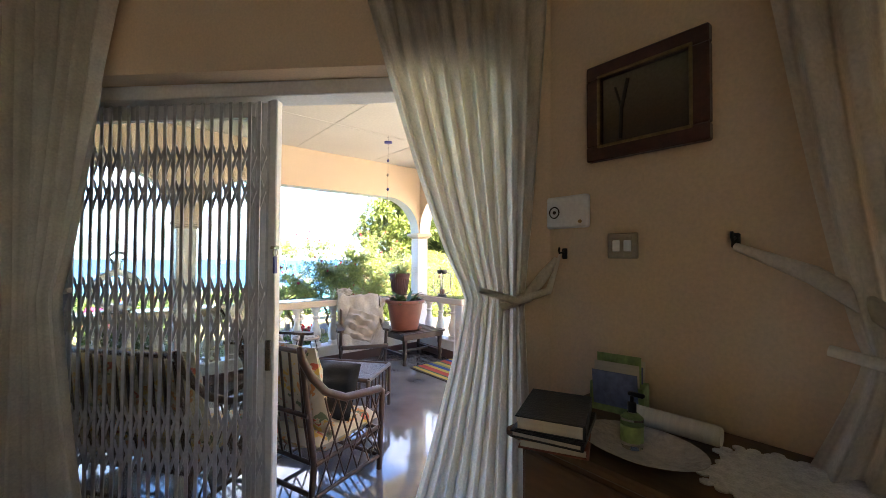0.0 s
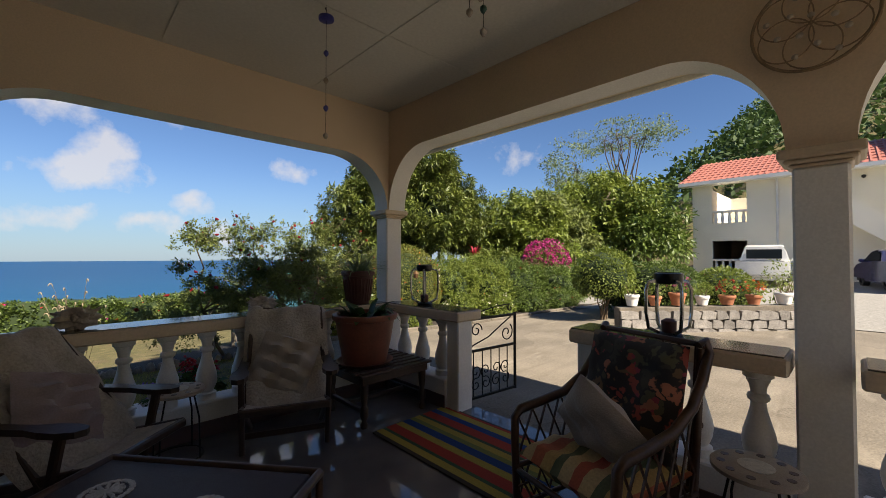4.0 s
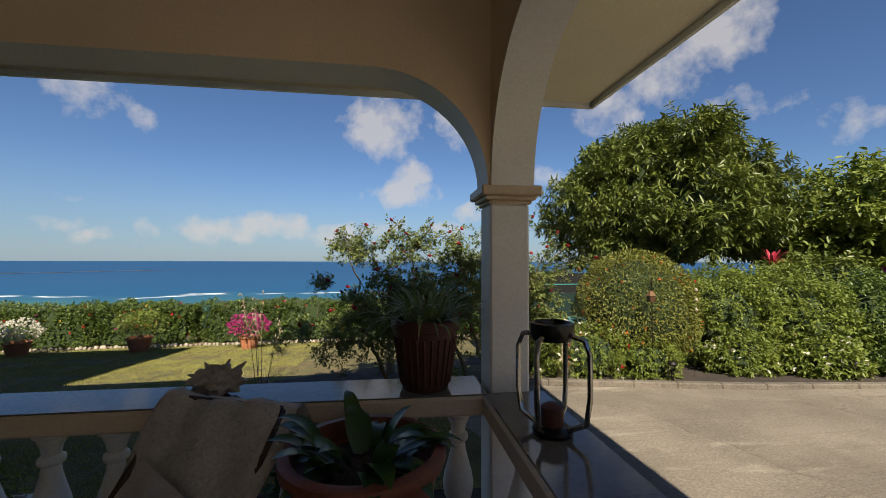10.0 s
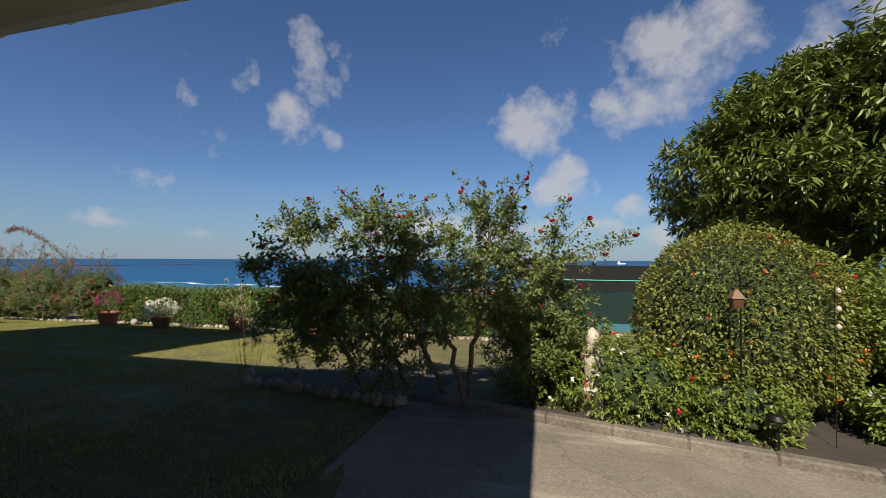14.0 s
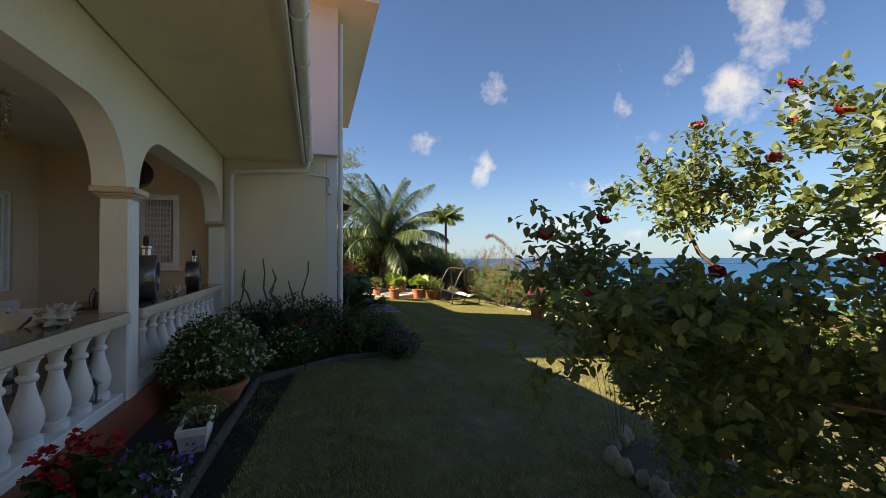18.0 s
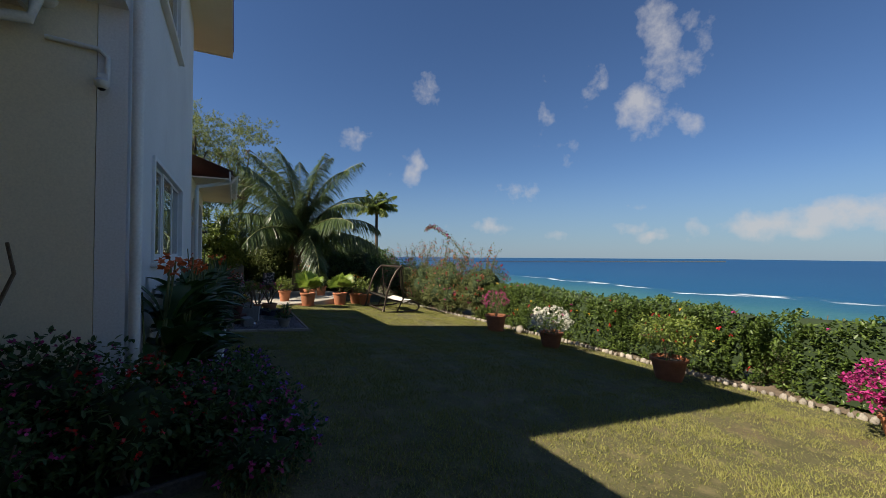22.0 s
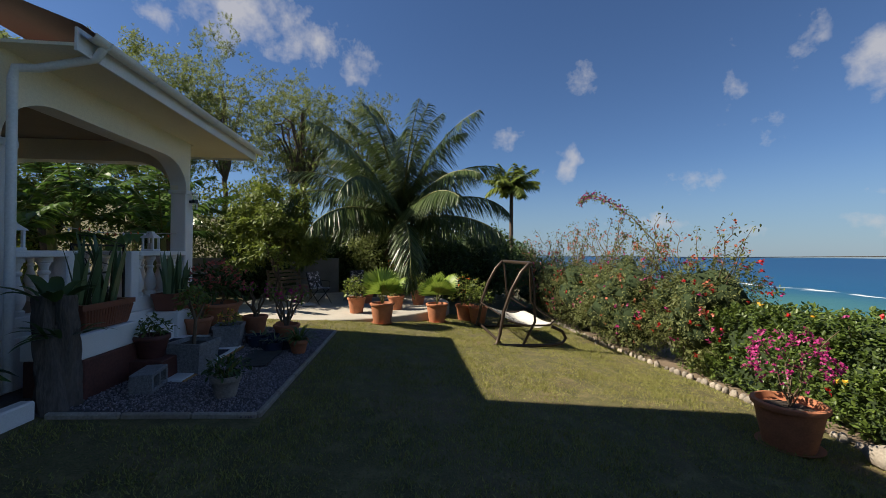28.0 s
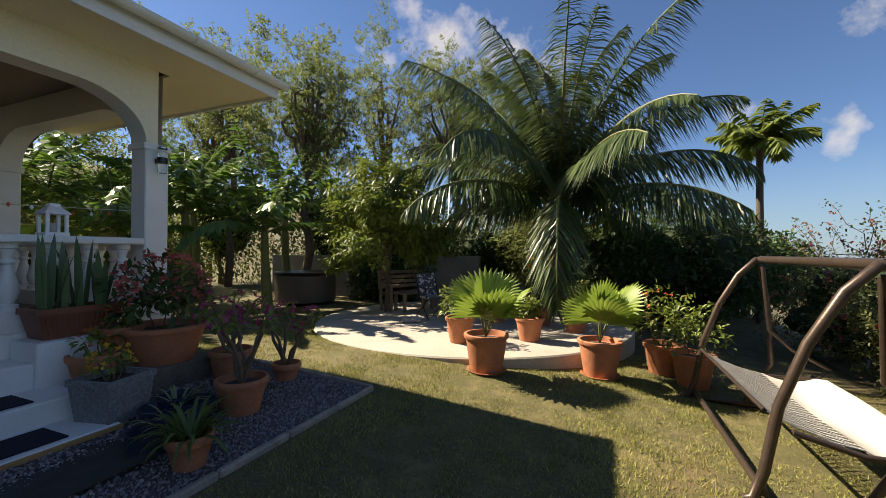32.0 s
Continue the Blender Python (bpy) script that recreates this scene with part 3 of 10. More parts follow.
def sea_material():
    m = bpy.data.materials.new("sea_water")
    m.use_nodes = True
    n, l = m.node_tree.nodes, m.node_tree.links
    b = n["Principled BSDF"]
    tc, sep = n.new("ShaderNodeTexCoord"), n.new("ShaderNodeSeparateXYZ")
    l.new(tc.outputs["Object"], sep.inputs[0])
    wob = n.new("ShaderNodeTexNoise")
    wob.inputs["Scale"].default_value, wob.inputs["Detail"].default_value = 0.006, 6.0
    l.new(tc.outputs["Object"], wob.inputs["Vector"])
    far = n.new("ShaderNodeMath")
    far.operation = "MULTIPLY_ADD"
    far.inputs[1].default_value = 220.0
    l.new(wob.outputs["Fac"], far.inputs[0])
    l.new(sep.outputs["Y"], far.inputs[2])
    ramp = n.new("ShaderNodeValToRGB")
    mr = n.new("ShaderNodeMapRange")
    mr.inputs[1].default_value, mr.inputs[2].default_value = 250.0, 1450.0
    l.new(far.outputs[0], mr.inputs[0])
    l.new(mr.outputs[0], ramp.inputs[0])
    cr = ramp.color_ramp
    cr.elements[0].position, cr.elements[0].color = 0.0, (.065, .17, .155, 1)
    cr.elements[1].position, cr.elements[1].color = 1.0, (.012, .062, .155, 1)
    for p, c in ((.20, (.035, .125, .155, 1)), (.26, (.02, .095, .16, 1)), (.31, (.012, .075, .17, 1)), (.60, (.014, .07, .165, 1))):
        e = cr.elements.new(p)
        e.color = c
    foam = n.new("ShaderNodeMapRange")
    foam.inputs[1].default_value, foam.inputs[2].default_value = 0.0, 9.0
    foam.inputs[3].default_value, foam.inputs[4].default_value = 1.0, 0.0
    away = n.new("ShaderNodeMath")
    away.operation = "SUBTRACT"
    away.inputs[1].default_value = 585.0
    l.new(far.outputs[0], away.inputs[0])
    ab = n.new("ShaderNodeMath")
    ab.operation = "ABSOLUTE"
    l.new(away.outputs[0], ab.inputs[0])
    l.new(ab.outputs[0], foam.inputs[0])
    brk = n.new("ShaderNodeTexNoise")
    brk.inputs["Scale"].default_value, brk.inputs["Detail"].default_value = 0.02, 5.0
    l.new(tc.outputs["Object"], brk.inputs["Vector"])
    br = n.new("ShaderNodeMapRange")
    br.inputs[1].default_value, br.inputs[2].default_value = 0.42, 0.56
    l.new(brk.outputs["Fac"], br.inputs[0])
    fm = n.new("ShaderNodeMath")
    fm.operation = "MULTIPLY"
    l.new(foam.outputs[0], fm.inputs[0])
    l.new(br.outputs[0], fm.inputs[1])
    mix = n.new("ShaderNodeMix")
    mix.data_type = "RGBA"
    mix.inputs[7].default_value = (.85, .87, .88, 1)
    l.new(fm.outputs[0], mix.inputs[0])
    l.new(ramp.outputs[0], mix.inputs[6])
    l.new(mix.outputs[2], b.inputs["Base Color"])
    b.inputs["Roughness"].default_value = 0.5
    b.inputs["Specular IOR Level"].default_value = 0.12
    rip = n.new("ShaderNodeTexNoise")
    rip.inputs["Scale"].default_value, rip.inputs["Detail"].default_value = 0.15, 6.0
    l.new(tc.outputs["Object"], rip.inputs["Vector"])
    bp = n.new("ShaderNodeBump")
    bp.inputs["Strength"].default_value, bp.inputs["Distance"].default_value = 0.6, 1.0
    l.new(rip.outputs["Fac"], bp.inputs["Height"])
    l.new(bp.outputs[0], b.inputs["Normal"])
    return m


M["sea"] = sea_material()
sea = Geo().grid(lambda u, v: (-5500 + 11000 * u, 60 + 5400 * v, SEA), 22, 12)
solid("water", sea, M["sea"], "deep blue sea with a white reef line", "sea", "structure")

# ---- veranda: floor, ceiling, columns, arches ----
FRONT, SIDE, WEST = 5.72, 4.22, -2.95          # column lines and the end wall
CEIL, SPRING, CROWN = 3.15, 2.02, 2.60
DOOR_A, DOOR_B = Vector((-0.47, 3.09, 0)), Vector((1.405, 1.215, 0))   # the slanting door's ends
CORNER = Vector((1.54, 1.08, 0))                # where the slanting wall meets the picture wall

floor_poly = [(-3.1, -4.2), (4.36, -4.2), (4.36, 5.9), (-3.1, 5.9)]
solid("floor", Geo().prism(floor_poly, -0.25, 0.0), M["terrazzo"], "polished speckled terrazzo floor", "floor", "structure")
solid("plinth_wall", Geo().box(-2.95, 5.905, -0.8, 4.37, 5.925, -0.03).box(4.362, -4.2, -0.8, 4.38, 5.925, -0.02).box(-2.95, 5.843, -.028, 4.3, 5.926, .2), M["redbase"], "red-brown painted plinth under the veranda", "plinth", "structure")
g = Geo().prism([(-2.95, -1.5), (4.1, -1.5), (4.1, 5.6), (-2.95, 5.6)], CEIL, CEIL + 0.06)
ceiling = solid("ceiling", g, M["ceiling"], "off-white veranda ceiling of plain boards", "ceiling", "structure")
g = Geo()
for a in (-1.72, -0.5, 0.72, 1.94, 3.16):
    g.box(a - .008, -1.5, CEIL - 0.006, a + .008, 5.58, CEIL - 0.001)
for b in (1.9, 4.3):
    g.box(-2.9, b - .008, CEIL - 0.010, 4.08, b + .008, CEIL - 0.0065)
solid("ceiling_trim", g, M["ceiling"], "thin cover strips over the ceiling joints", "trim", "structure")


def arch_beam(name, axis, a0, a1, line, half, top, inner, outer, crown=CROWN, rise=0.52, wide=0.13):
    """A beam from column to column whose underside springs from the capitals in a flat arch. axis: the way it runs."""
    cut = [(a0, SPRING), (a0 + wide, SPRING)]
    for i in range(1, 15):
        t = i / 14 * math.pi / 2
        cut.append((a0 + wide + 0.6 * (1 - math.cos(t)), SPRING + (crown - SPRING) * math.sin(t)))
    cut += [(a0 + a1 - x, z) for x, z in cut[::-1]]
    def put(s, w, z):
        return (s, w, z) if axis == "x" else (w, s, z)
    sides = []
    for w in (line - half, line + half):
        g = Geo()
        v = [put(x, w, z) for x, z in cut] + [put(x, w, top) for x, z in cut]
        n = len(cut)
        g.add(v, [(i, i + 1, n + i + 1, n + i) for i in range(n - 1)])
        sides.append(g)
    under = Geo().add([put(x, w, z) for w in (line - half, line + half) for x, z in cut], [(i, i + 1, len(cut) + i + 1, len(cut) + i) for i in range(len(cut) - 1)])
    beam = thing(name, "arched beam, peach inside and cream outside", "arch", kind="structure")
    part("inner_face", sides[0], inner, beam)
    part("outer_face", sides[1], outer, beam)
    part("arch_reveal", under, M["white"], beam, smooth=30)
    return beam


COLS_X = [-2.87, 0.66, 4.22]
COLS_Y = [-1.5, 2.0, 5.72]
arch_beam("arch_beam_1", "x", COLS_X[0], COLS_X[1], FRONT, 0.12, CEIL + .05, M["peach"], M["cream"])
arch_beam("arch_beam_2", "x", COLS_X[1], COLS_X[2], FRONT, 0.12, CEIL + .05, M["peach"], M["cream"])
arch_beam("arch_beam_3", "y", COLS_Y[0], COLS_Y[1], SIDE, 0.115, CEIL + .05, M["peach"], M["cream"], 2.68)
arch_beam("arch_beam_4", "y", COLS_Y[1], COLS_Y[2], SIDE, 0.115, CEIL + .05, M["peach"], M["cream"], 2.68)


def column(x, y, wide=0.215):
    c = thing("column", "square cream column with a moulded capital", "column", pose(x, y, 0), kind="structure")
    h = wide / 2
    part("shaft", Geo().box(-h, -h, -0.6, h, h, SPRING - .09, .012), M["white"], c)
    cap = Geo()
    for z0, z1, e in ((-.09, -.07, .012), (-.07, -.048, .032), (-.048, 0.004, .055)):
        cap.box(-h - e, -h - e, SPRING + z0, h + e, h + e, SPRING + z1, .008)
    part("capital", cap, M["rail"], c)
    return c


for x in COLS_X:
    column(x, FRONT + .03)
for y in COLS_Y[:2]:
    column(SIDE, y)

# balustrades
baluster_profile = [(.075, 0), (.075, .05), (.05, .06), (.058, .075), (.075, .12), (.082, .17), (.075, .22), (.055, .29), (.04, .35), (.036, .39), (.05, .40), (.054, .415), (.05, .43),
                    (.036, .44), (.042, .48), (.056, .51), (.056, .52), (.072, .53), (.072, .58)]
baluster_mesh = Geo().lathe(baluster_profile, 16).mesh("baluster", M["white"], 40)


def balustrade(axis, a0, a1, line, label):
    b = thing("balustrade", label, "balustrade", kind="structure")
    def bx(g, s0, s1, w0, w1, z0, z1, bev=.01):
        return g.box(s0, line + w0, z0, s1, line + w1, z1, bev) if axis == "x" else g.box(line + w0, s0, z0, line + w1, s1, z1, bev)
    part("plinth", bx(Geo(), a0, a1, -.12, .12, -0.02, .28), M["white"], b)
    part("skirting", bx(Geo(), a0, a1, -.135, -.12, 0.001, .13, .004), M["darkbase"], b)
    part("handrail", bx(Geo(), a0, a1, -.17, .17, .86, .955, .012), M["rail"], b)
    part("rail_top", bx(Geo(), a0 + .02, a1 - .02, -.155, .155, .9555, .963, .002), M["railtop"], b)
    n = max(1, round((a1 - a0) / .275))
    for i in range(n):
        s = a0 + (a1 - a0) * (i + .5) / n
        part("baluster", baluster_mesh, None, b, at=pose(s, line, .28) if axis == "x" else pose(line, s, .28))
    return b


M["railtop"] = mat("glossy_rail_tile", (.17, .15, .12), .1, dark=.7, scale=4, fine=40, bump=.02)
balustrade("x", COLS_X[0] + .125, COLS_X[1] - .125, FRONT, "white turned balusters between rail and plinth")
balustrade("x", COLS_X[1] + .125, COLS_X[2] - .125, FRONT, "white turned balusters between rail and plinth")
balustrade("y", 4.66, COLS_Y[2] - .125, SIDE, "short run of white balusters beside the gate")
balustrade("y", COLS_Y[1] + .125, 3.30, SIDE, "short run of white balusters beside the gate opening")
balustrade("y", COLS_Y[0] + .125, COLS_Y[1] - .125, SIDE, "white turned balusters facing the yard")
for y in (4.58, 3.22):
    c = thing("gate_post", "square cream gate post with a flat cap", "post", pose(SIDE, y, 0), kind="structure")
    part("shaft", Geo().box(-.1, -.08, -.3, .1, .08, .87, .01), M["white"], c)
    part("cap", Geo().box(-.17, -.14, .862, .17, .11, .957, .012), M["rail"], c)
    part("cap_tile", Geo().box(-.155, -.125, .9575, .155, .10, .9645, .002), M["railtop"], c)

# ---- house walls ----
def wall(name, p, q, z0, z1, thick, material, label, holes=()):
    """An upright wall from p to q with rectangular holes (s0, s1, z0, z1) along it; thick to the left of its run."""
    p, q = Vector((*p, 0)), Vector((*q, 0))
    d = (q - p).normalized()
    m = Matrix.Translation(p) @ Matrix(((d.x, -d.y, 0, 0), (d.y, d.x, 0, 0), (0, 0, 1, 0), (0, 0, 0, 1)))
    L = (q - p).length
    g, at = Geo(), 0.0
    for s0, s1, h0, h1 in sorted(holes):
        g.box(at, 0, z0, s0, thick, z1, 0, m)
        if h0 > z0:
            g.box(s0, 0, z0, s1, thick, h0, 0, m)
        g.box(s0, 0, h1, s1, thick, z1, 0, m)
        at = s1
    g.box(at, 0, z0, L, thick, z1, 0, m)
    return solid(name, g, material, label, "wall", "structure")


# slanting wall with the sliding door, thick towards the veranda
d = (CORNER - DOOR_A).normalized()
start = DOOR_A - d * 0.20
S0 = 0.20
S1 = S0 + (DOOR_B - DOOR_A).length
wall("wall_door", start[:2], CORNER[:2], 0, 3.3, 0.27, M["peach"], "peach plastered wall with a wide sliding door", [(S0, S1, 0, 2.53)])
wall("wall_picture", (CORNER.x, CORNER.y + .18), (CORNER.x, -3.2), 0, 3.3, 0.2, M["peach"], "peach plastered wall with a curtained window", [(1.45, 1.95, 0.95, 2.2)])
# This unseen wall's opening is added to let daylight into the room.
wall("wall_room_back", (1.72, -3.2), (-4.2, -3.2), 0, 3.3, 0.2, M["peach"], "peach room wall with an opening added to let light in", [(3.6, 4.3, .95, 2.2)])
wall("wall_room_west", (-4.2, -3.2), (-4.2, 3.4), 0, 3.3, 0.2, M["peach"], "plain peach room wall")
wall("wall_veranda_back", (-2.95, start.y + .05), (start.x + .3, start.y + .05), 0, 3.3, -0.15, M["peach"], "peach wall behind the dining table", [(.55, 1.75, .95, 2.35)])
wall("wall_veranda_end", (WEST, 5.84), (WEST, 3.2), -0.8, 3.3, -0.2, M["peach"], "peach end wall with a grilled window", [(.66, 1.70, 1.24, 2.46)])
wall("wall_block_end", (WEST, 7.565), (WEST, 5.842), -1.0, 3.3, -0.2, M["cream"], "cream outer house wall beside the veranda")
solid("ceiling_room", Geo().prism([(-4.2, -3.3), (1.6, -3.3), (1.6, 1.10), (-.55, 3.26), (-4.2, 3.26)], 3.02, 3.06), M["ceiling"], "white room ceiling", "ceiling", "structure")
solid("floor_room", Geo().prism([(-4.2, -3.3), (1.5, -3.3), (1.5, 1.10), (-.55, 3.16), (-4.2, 3.16)], 0.001, 0.004), M["terrazzo"], "polished room floor", "floor", "structure")

# veranda eaves: soffit, fascia, roof
EAVE_N, EAVE_E = 7.16, 5.50
solid("eave_soffit", Geo().box(-2.95, FRONT + .15, 3.14, EAVE_E, EAVE_N, 3.18).box(SIDE + .13, -3.0, 3.14, EAVE_E, FRONT + .15, 3.18), M["cream"], "cream boarded soffit under the veranda eaves", "soffit", "structure")
g = Geo().box(-2.95, EAVE_N, 3.09, EAVE_E + .03, EAVE_N + .03, 3.28).box(EAVE_E, -3.0, 3.09, EAVE_E + .03, EAVE_N, 3.28)
solid("fascia", g, M["gutter"], "white fascia board along the eaves", "trim", "structure")
g = Geo().add([(-2.95, EAVE_N + .03, 3.30), (EAVE_E + .05, EAVE_N + .03, 3.30), (EAVE_E + .05, -3.0, 3.30), (1.0, -3.0, 4.6), (1.0, 2.8, 4.6), (-2.95, 2.8, 4.6)], [(0, 1, 4, 5), (1, 2, 3, 4)])
solid("veranda_roof", g, M["roof"], "red sheet roof over the veranda", "roof", "structure")

# the two-storey block west of the veranda
BLOCK_Y, BLOCK_W = 7.77, -8.45
wall("wall_block_north", (WEST, BLOCK_Y), (BLOCK_W, BLOCK_Y), -1.0, 3.4, 0.2, M["whitehouse"], "tall white plastered house wall facing the lawn", [(1.13, 3.75, 1.17, 2.34)])
wall("wall_block_upper", (WEST, BLOCK_Y), (BLOCK_W, BLOCK_Y), 3.4, 6.08, 0.2, M["whitehouse"], "upper white plastered house wall", [(1.13, 3.2, 4.25, 5.4)])
wall("wall_block_east", (WEST, 4.0), (WEST, BLOCK_Y), 3.3, 6.08, -0.2, M["whitehouse"], "upper white wall above the veranda roof")
wall("wall_block_west", (BLOCK_W, BLOCK_Y - .2), (BLOCK_W, 0), -1.0, 6.0, -0.2, M["whitehouse"], "white house wall beside the porch")
wall("wall_block_inner", (WEST - .2, 3.4), (BLOCK_W, 3.4), -1.0, 6.0, 0.15, M["cream"], "plain wall inside the block")
solid("block_roof", Geo().box(-9.7, 2.0, 6.05, -2.35, 8.45, 6.1).box(-9.7, 8.45, 6.03, -2.35, 8.48, 6.2).box(-9.73, 2.0, 6.03, -9.7, 8.48, 6.2).box(-2.35, 2.0, 6.03, -2.32, 8.48, 6.2), M["cream"], "cream soffit and fascia of the upper roof", "roof", "structure")
g = Geo().add([(-9.75, 8.5, 6.205), (-2.3, 8.5, 6.205), (-2.3, 2.0, 6.205), (-9.75, 2.0, 6.205), (-6, 5.4, 7.6), (-5.8, 5.4, 7.6)], [(0, 1, 5, 4), (1, 2, 5), (2, 3, 4, 5), (3, 0, 4)])
solid("block_roof_tiles", g, M["roof"], "red hipped roof of the upper storey", "roof", "structure")

# ---- driveway ----
dv, df = [], []
xs = [4.36, 5, 6, 7, 8, 9, 10, 12, 14, 17, 20, 24, 30]
ys = [-14, -8, -4, -1, 2, 4, 5, 6, 7, 8, 8.6, 9.2]
def kerb_y(x):
    return 9.62 - 0.20 * max(x - 4.7, 0) if x < 14 else 7.76
for t in ys:
    for x in xs:
        top = kerb_y(x)
        y = t if t < 8.6 else (top - .35 if t < 9 else top)
        y = min(y, top) if t >= 8 else min(y, top - .4 * (9.2 - t))
        dv.append((x, y, drive_z(x, y)))
for j in range(len(ys) - 1):
    for i in range(len(xs) - 1):
        o = j * len(xs) + i
        df.append((o, o + 1, o + len(xs) + 1, o + len(xs)))
solid("driveway", Geo().add(dv, df), M["concrete"], "worn grey concrete driveway with stains", "driveway", "structure")


# ---- materials for furnishings ----
def ramp_mat(name, coord, stops, rough=.8, constant=True, scale=1.0, bump=.3):
    """Stripes: colours along one object axis."""
    m = bpy.data.materials.new(name)
    m.use_nodes = True
    n, l = m.node_tree.nodes, m.node_tree.links
    b = n["Principled BSDF"]
    tc, sep, r = n.new("ShaderNodeTexCoord"), n.new("ShaderNodeSeparateXYZ"), n.new("ShaderNodeValToRGB")
    l.new(tc.outputs["Object"], sep.inputs[0])
    mr = n.new("ShaderNodeMapRange")
    mr.inputs[1].default_value, mr.inputs[2].default_value = coord[1], coord[2]
    l.new(sep.outputs[coord[0]], mr.inputs[0])
    l.new(mr.outputs[0], r.inputs[0])
    r.color_ramp.interpolation = "CONSTANT" if constant else "LINEAR"
    e = r.color_ramp.elements
    e[0].position, e[0].color = stops[0][0], (*stops[0][1], 1)
    e[1].position, e[1].color = stops[1][0], (*stops[1][1], 1)
    for p, c in stops[2:]:
        x = e.new(p)
        x.color = (*c, 1)
    ns = n.new("ShaderNodeTexNoise")
    ns.inputs["Scale"].default_value, ns.inputs["Detail"].default_value = 90, 4
    l.new(tc.outputs["Object"], ns.inputs["Vector"])
    k = n.new("ShaderNodeMapRange")
    k.inputs[3].default_value, k.inputs[4].default_value = .55, 1.25
    l.new(ns.outputs["Fac"], k.inputs[0])
    sc = n.new("ShaderNodeVectorMath")
    sc.operation = "SCALE"
    l.new(r.outputs[0], sc.inputs[0])
    l.new(k.outputs[0], sc.inputs["Scale"])
    l.new(sc.outputs[0], b.inputs["Base Color"])
    b.inputs["Roughness"].default_value = rough
    bp = n.new("ShaderNodeBump")
    bp.inputs["Strength"].default_value = bump
    l.new(ns.outputs["Fac"], bp.inputs["Height"])
    l.new(bp.outputs[0], b.inputs["Normal"])
    return m


def print_mat(name, ground, tones, scale=9.0):
    """A printed cloth: leaf and flower shapes of several tones on a ground."""
    m = bpy.data.materials.new(name)
    m.use_nodes = True
    n, l = m.node_tree.nodes, m.node_tree.links
    b = n["Principled BSDF"]
    tc = n.new("ShaderNodeTexCoord")
    ns = n.new("ShaderNodeTexNoise")
    ns.inputs["Scale"].default_value, ns.inputs["Detail"].default_value = scale * .8, 3
    l.new(tc.outputs["Object"], ns.inputs["Vector"])
    mx = n.new("ShaderNodeMix")
    mx.data_type = "RGBA"
    mx.inputs[0].default_value = .22
    l.new(tc.outputs["Object"], mx.inputs[6])
    l.new(ns.outputs["Color"], mx.inputs[7])
    vo = n.new("ShaderNodeTexVoronoi")
    vo.inputs["Scale"].default_value = scale
    l.new(mx.outputs[2], vo.inputs["Vector"])
    sep = n.new("ShaderNodeSeparateColor")
    l.new(vo.outputs["Color"], sep.inputs[0])
    r = n.new("ShaderNodeValToRGB")
    r.color_ramp.interpolation = "CONSTANT"
    e = r.color_ramp.elements
    e[0].position, e[0].color = 0, (*tones[0], 1)
    e[1].position, e[1].color = 1 / len(tones), (*tones[1], 1)
    for i, c in enumerate(tones[2:]):
        x = e.new((i + 2) / len(tones))
        x.color = (*c, 1)
    l.new(sep.outputs[0], r.inputs[0])
    edge = n.new("ShaderNodeMapRange")
    edge.inputs[1].default_value, edge.inputs[2].default_value = .42, .5
    l.new(vo.outputs["Distance"], edge.inputs[0])
    mix = n.new("ShaderNodeMix")
    mix.data_type = "RGBA"
    mix.inputs[7].default_value = (*ground, 1)
    l.new(edge.outputs[0], mix.inputs[0])
    l.new(r.outputs[0], mix.inputs[6])
    l.new(mix.outputs[2], b.inputs["Base Color"])
    b.inputs["Roughness"].default_value = .9
    b.inputs["Sheen Weight"].default_value = .2
    return m


M["tropical"] = print_mat("tropical_leaf_cloth", (.025, .022, .02), [(.34, .07, .05), (.05, .045, .035), (.42, .16, .09), (.16, .10, .05), (.30, .05, .07), (.09, .09, .05)], 14)
M["floral"] = print_mat("flower_print_cloth", (.58, .50, .36), [(.50, .10, .05), (.66, .44, .10), (.60, .52, .38), (.16, .19, .10), (.60, .26, .08), (.62, .55, .42)], 15)
M["stripecloth"] = ramp_mat("striped_cloth", ("X", -.34, .34), [(0, (.42, .12, .06)), (.08, (.50, .34, .12)), (.16, (.10, .12, .06)), (.24, (.55, .42, .22)), (.34, (.42, .10, .06)), (.42, (.55, .42, .22)), (.52, (.10, .12, .06)), (.60, (.50, .34, .12)), (.70, (.42, .12, .06)), (.80, (.55, .42, .22)), (.90, (.12, .14, .07))])
M["linen"] = mat("off_white_cotton", (.50, .45, .39), .95, dark=.68, scale=9, fine=60, bump=1.0, sheen=.3)
M["beige"] = mat("beige_cushion_cloth", (.40, .34, .28), .95, dark=.75, scale=5, fine=130, bump=.3, sheen=.3)
M["dustypink"] = mat("faded_pink_cloth", (.34, .27, .28), .95, dark=.8, scale=5, fine=120, bump=.3, sheen=.3)
M["blackcloth"] = mat("black_cloth", (.012, .011, .012), .9, dark=.7, scale=8, fine=120, bump=.3, sheen=.2)
M["lace"] = mat("white_crochet", (.72, .71, .68), .9, dark=.7, scale=40, fine=200, bump=.5)
M["purple_cane"] = mat("dark_woven_cane", (.060, .045, .06), .32, dark=.5, scale=3, fine=220, bump=.4, stretch=(1, 12, 1))
M["steel"] = mat("brushed_steel", (.45, .45, .44), .22, 1.0, dark=.8, scale=9, fine=80, bump=.05)
M["blackmetal"] = mat("dark_lantern_metal", (.05, .05, .05), .3, .9, dark=.7, scale=9, fine=60, bump=.1)
M["chalk"] = mat("chalky_shell", (.50, .43, .36), .7, dark=.6, scale=12, fine=60, bump=.5)
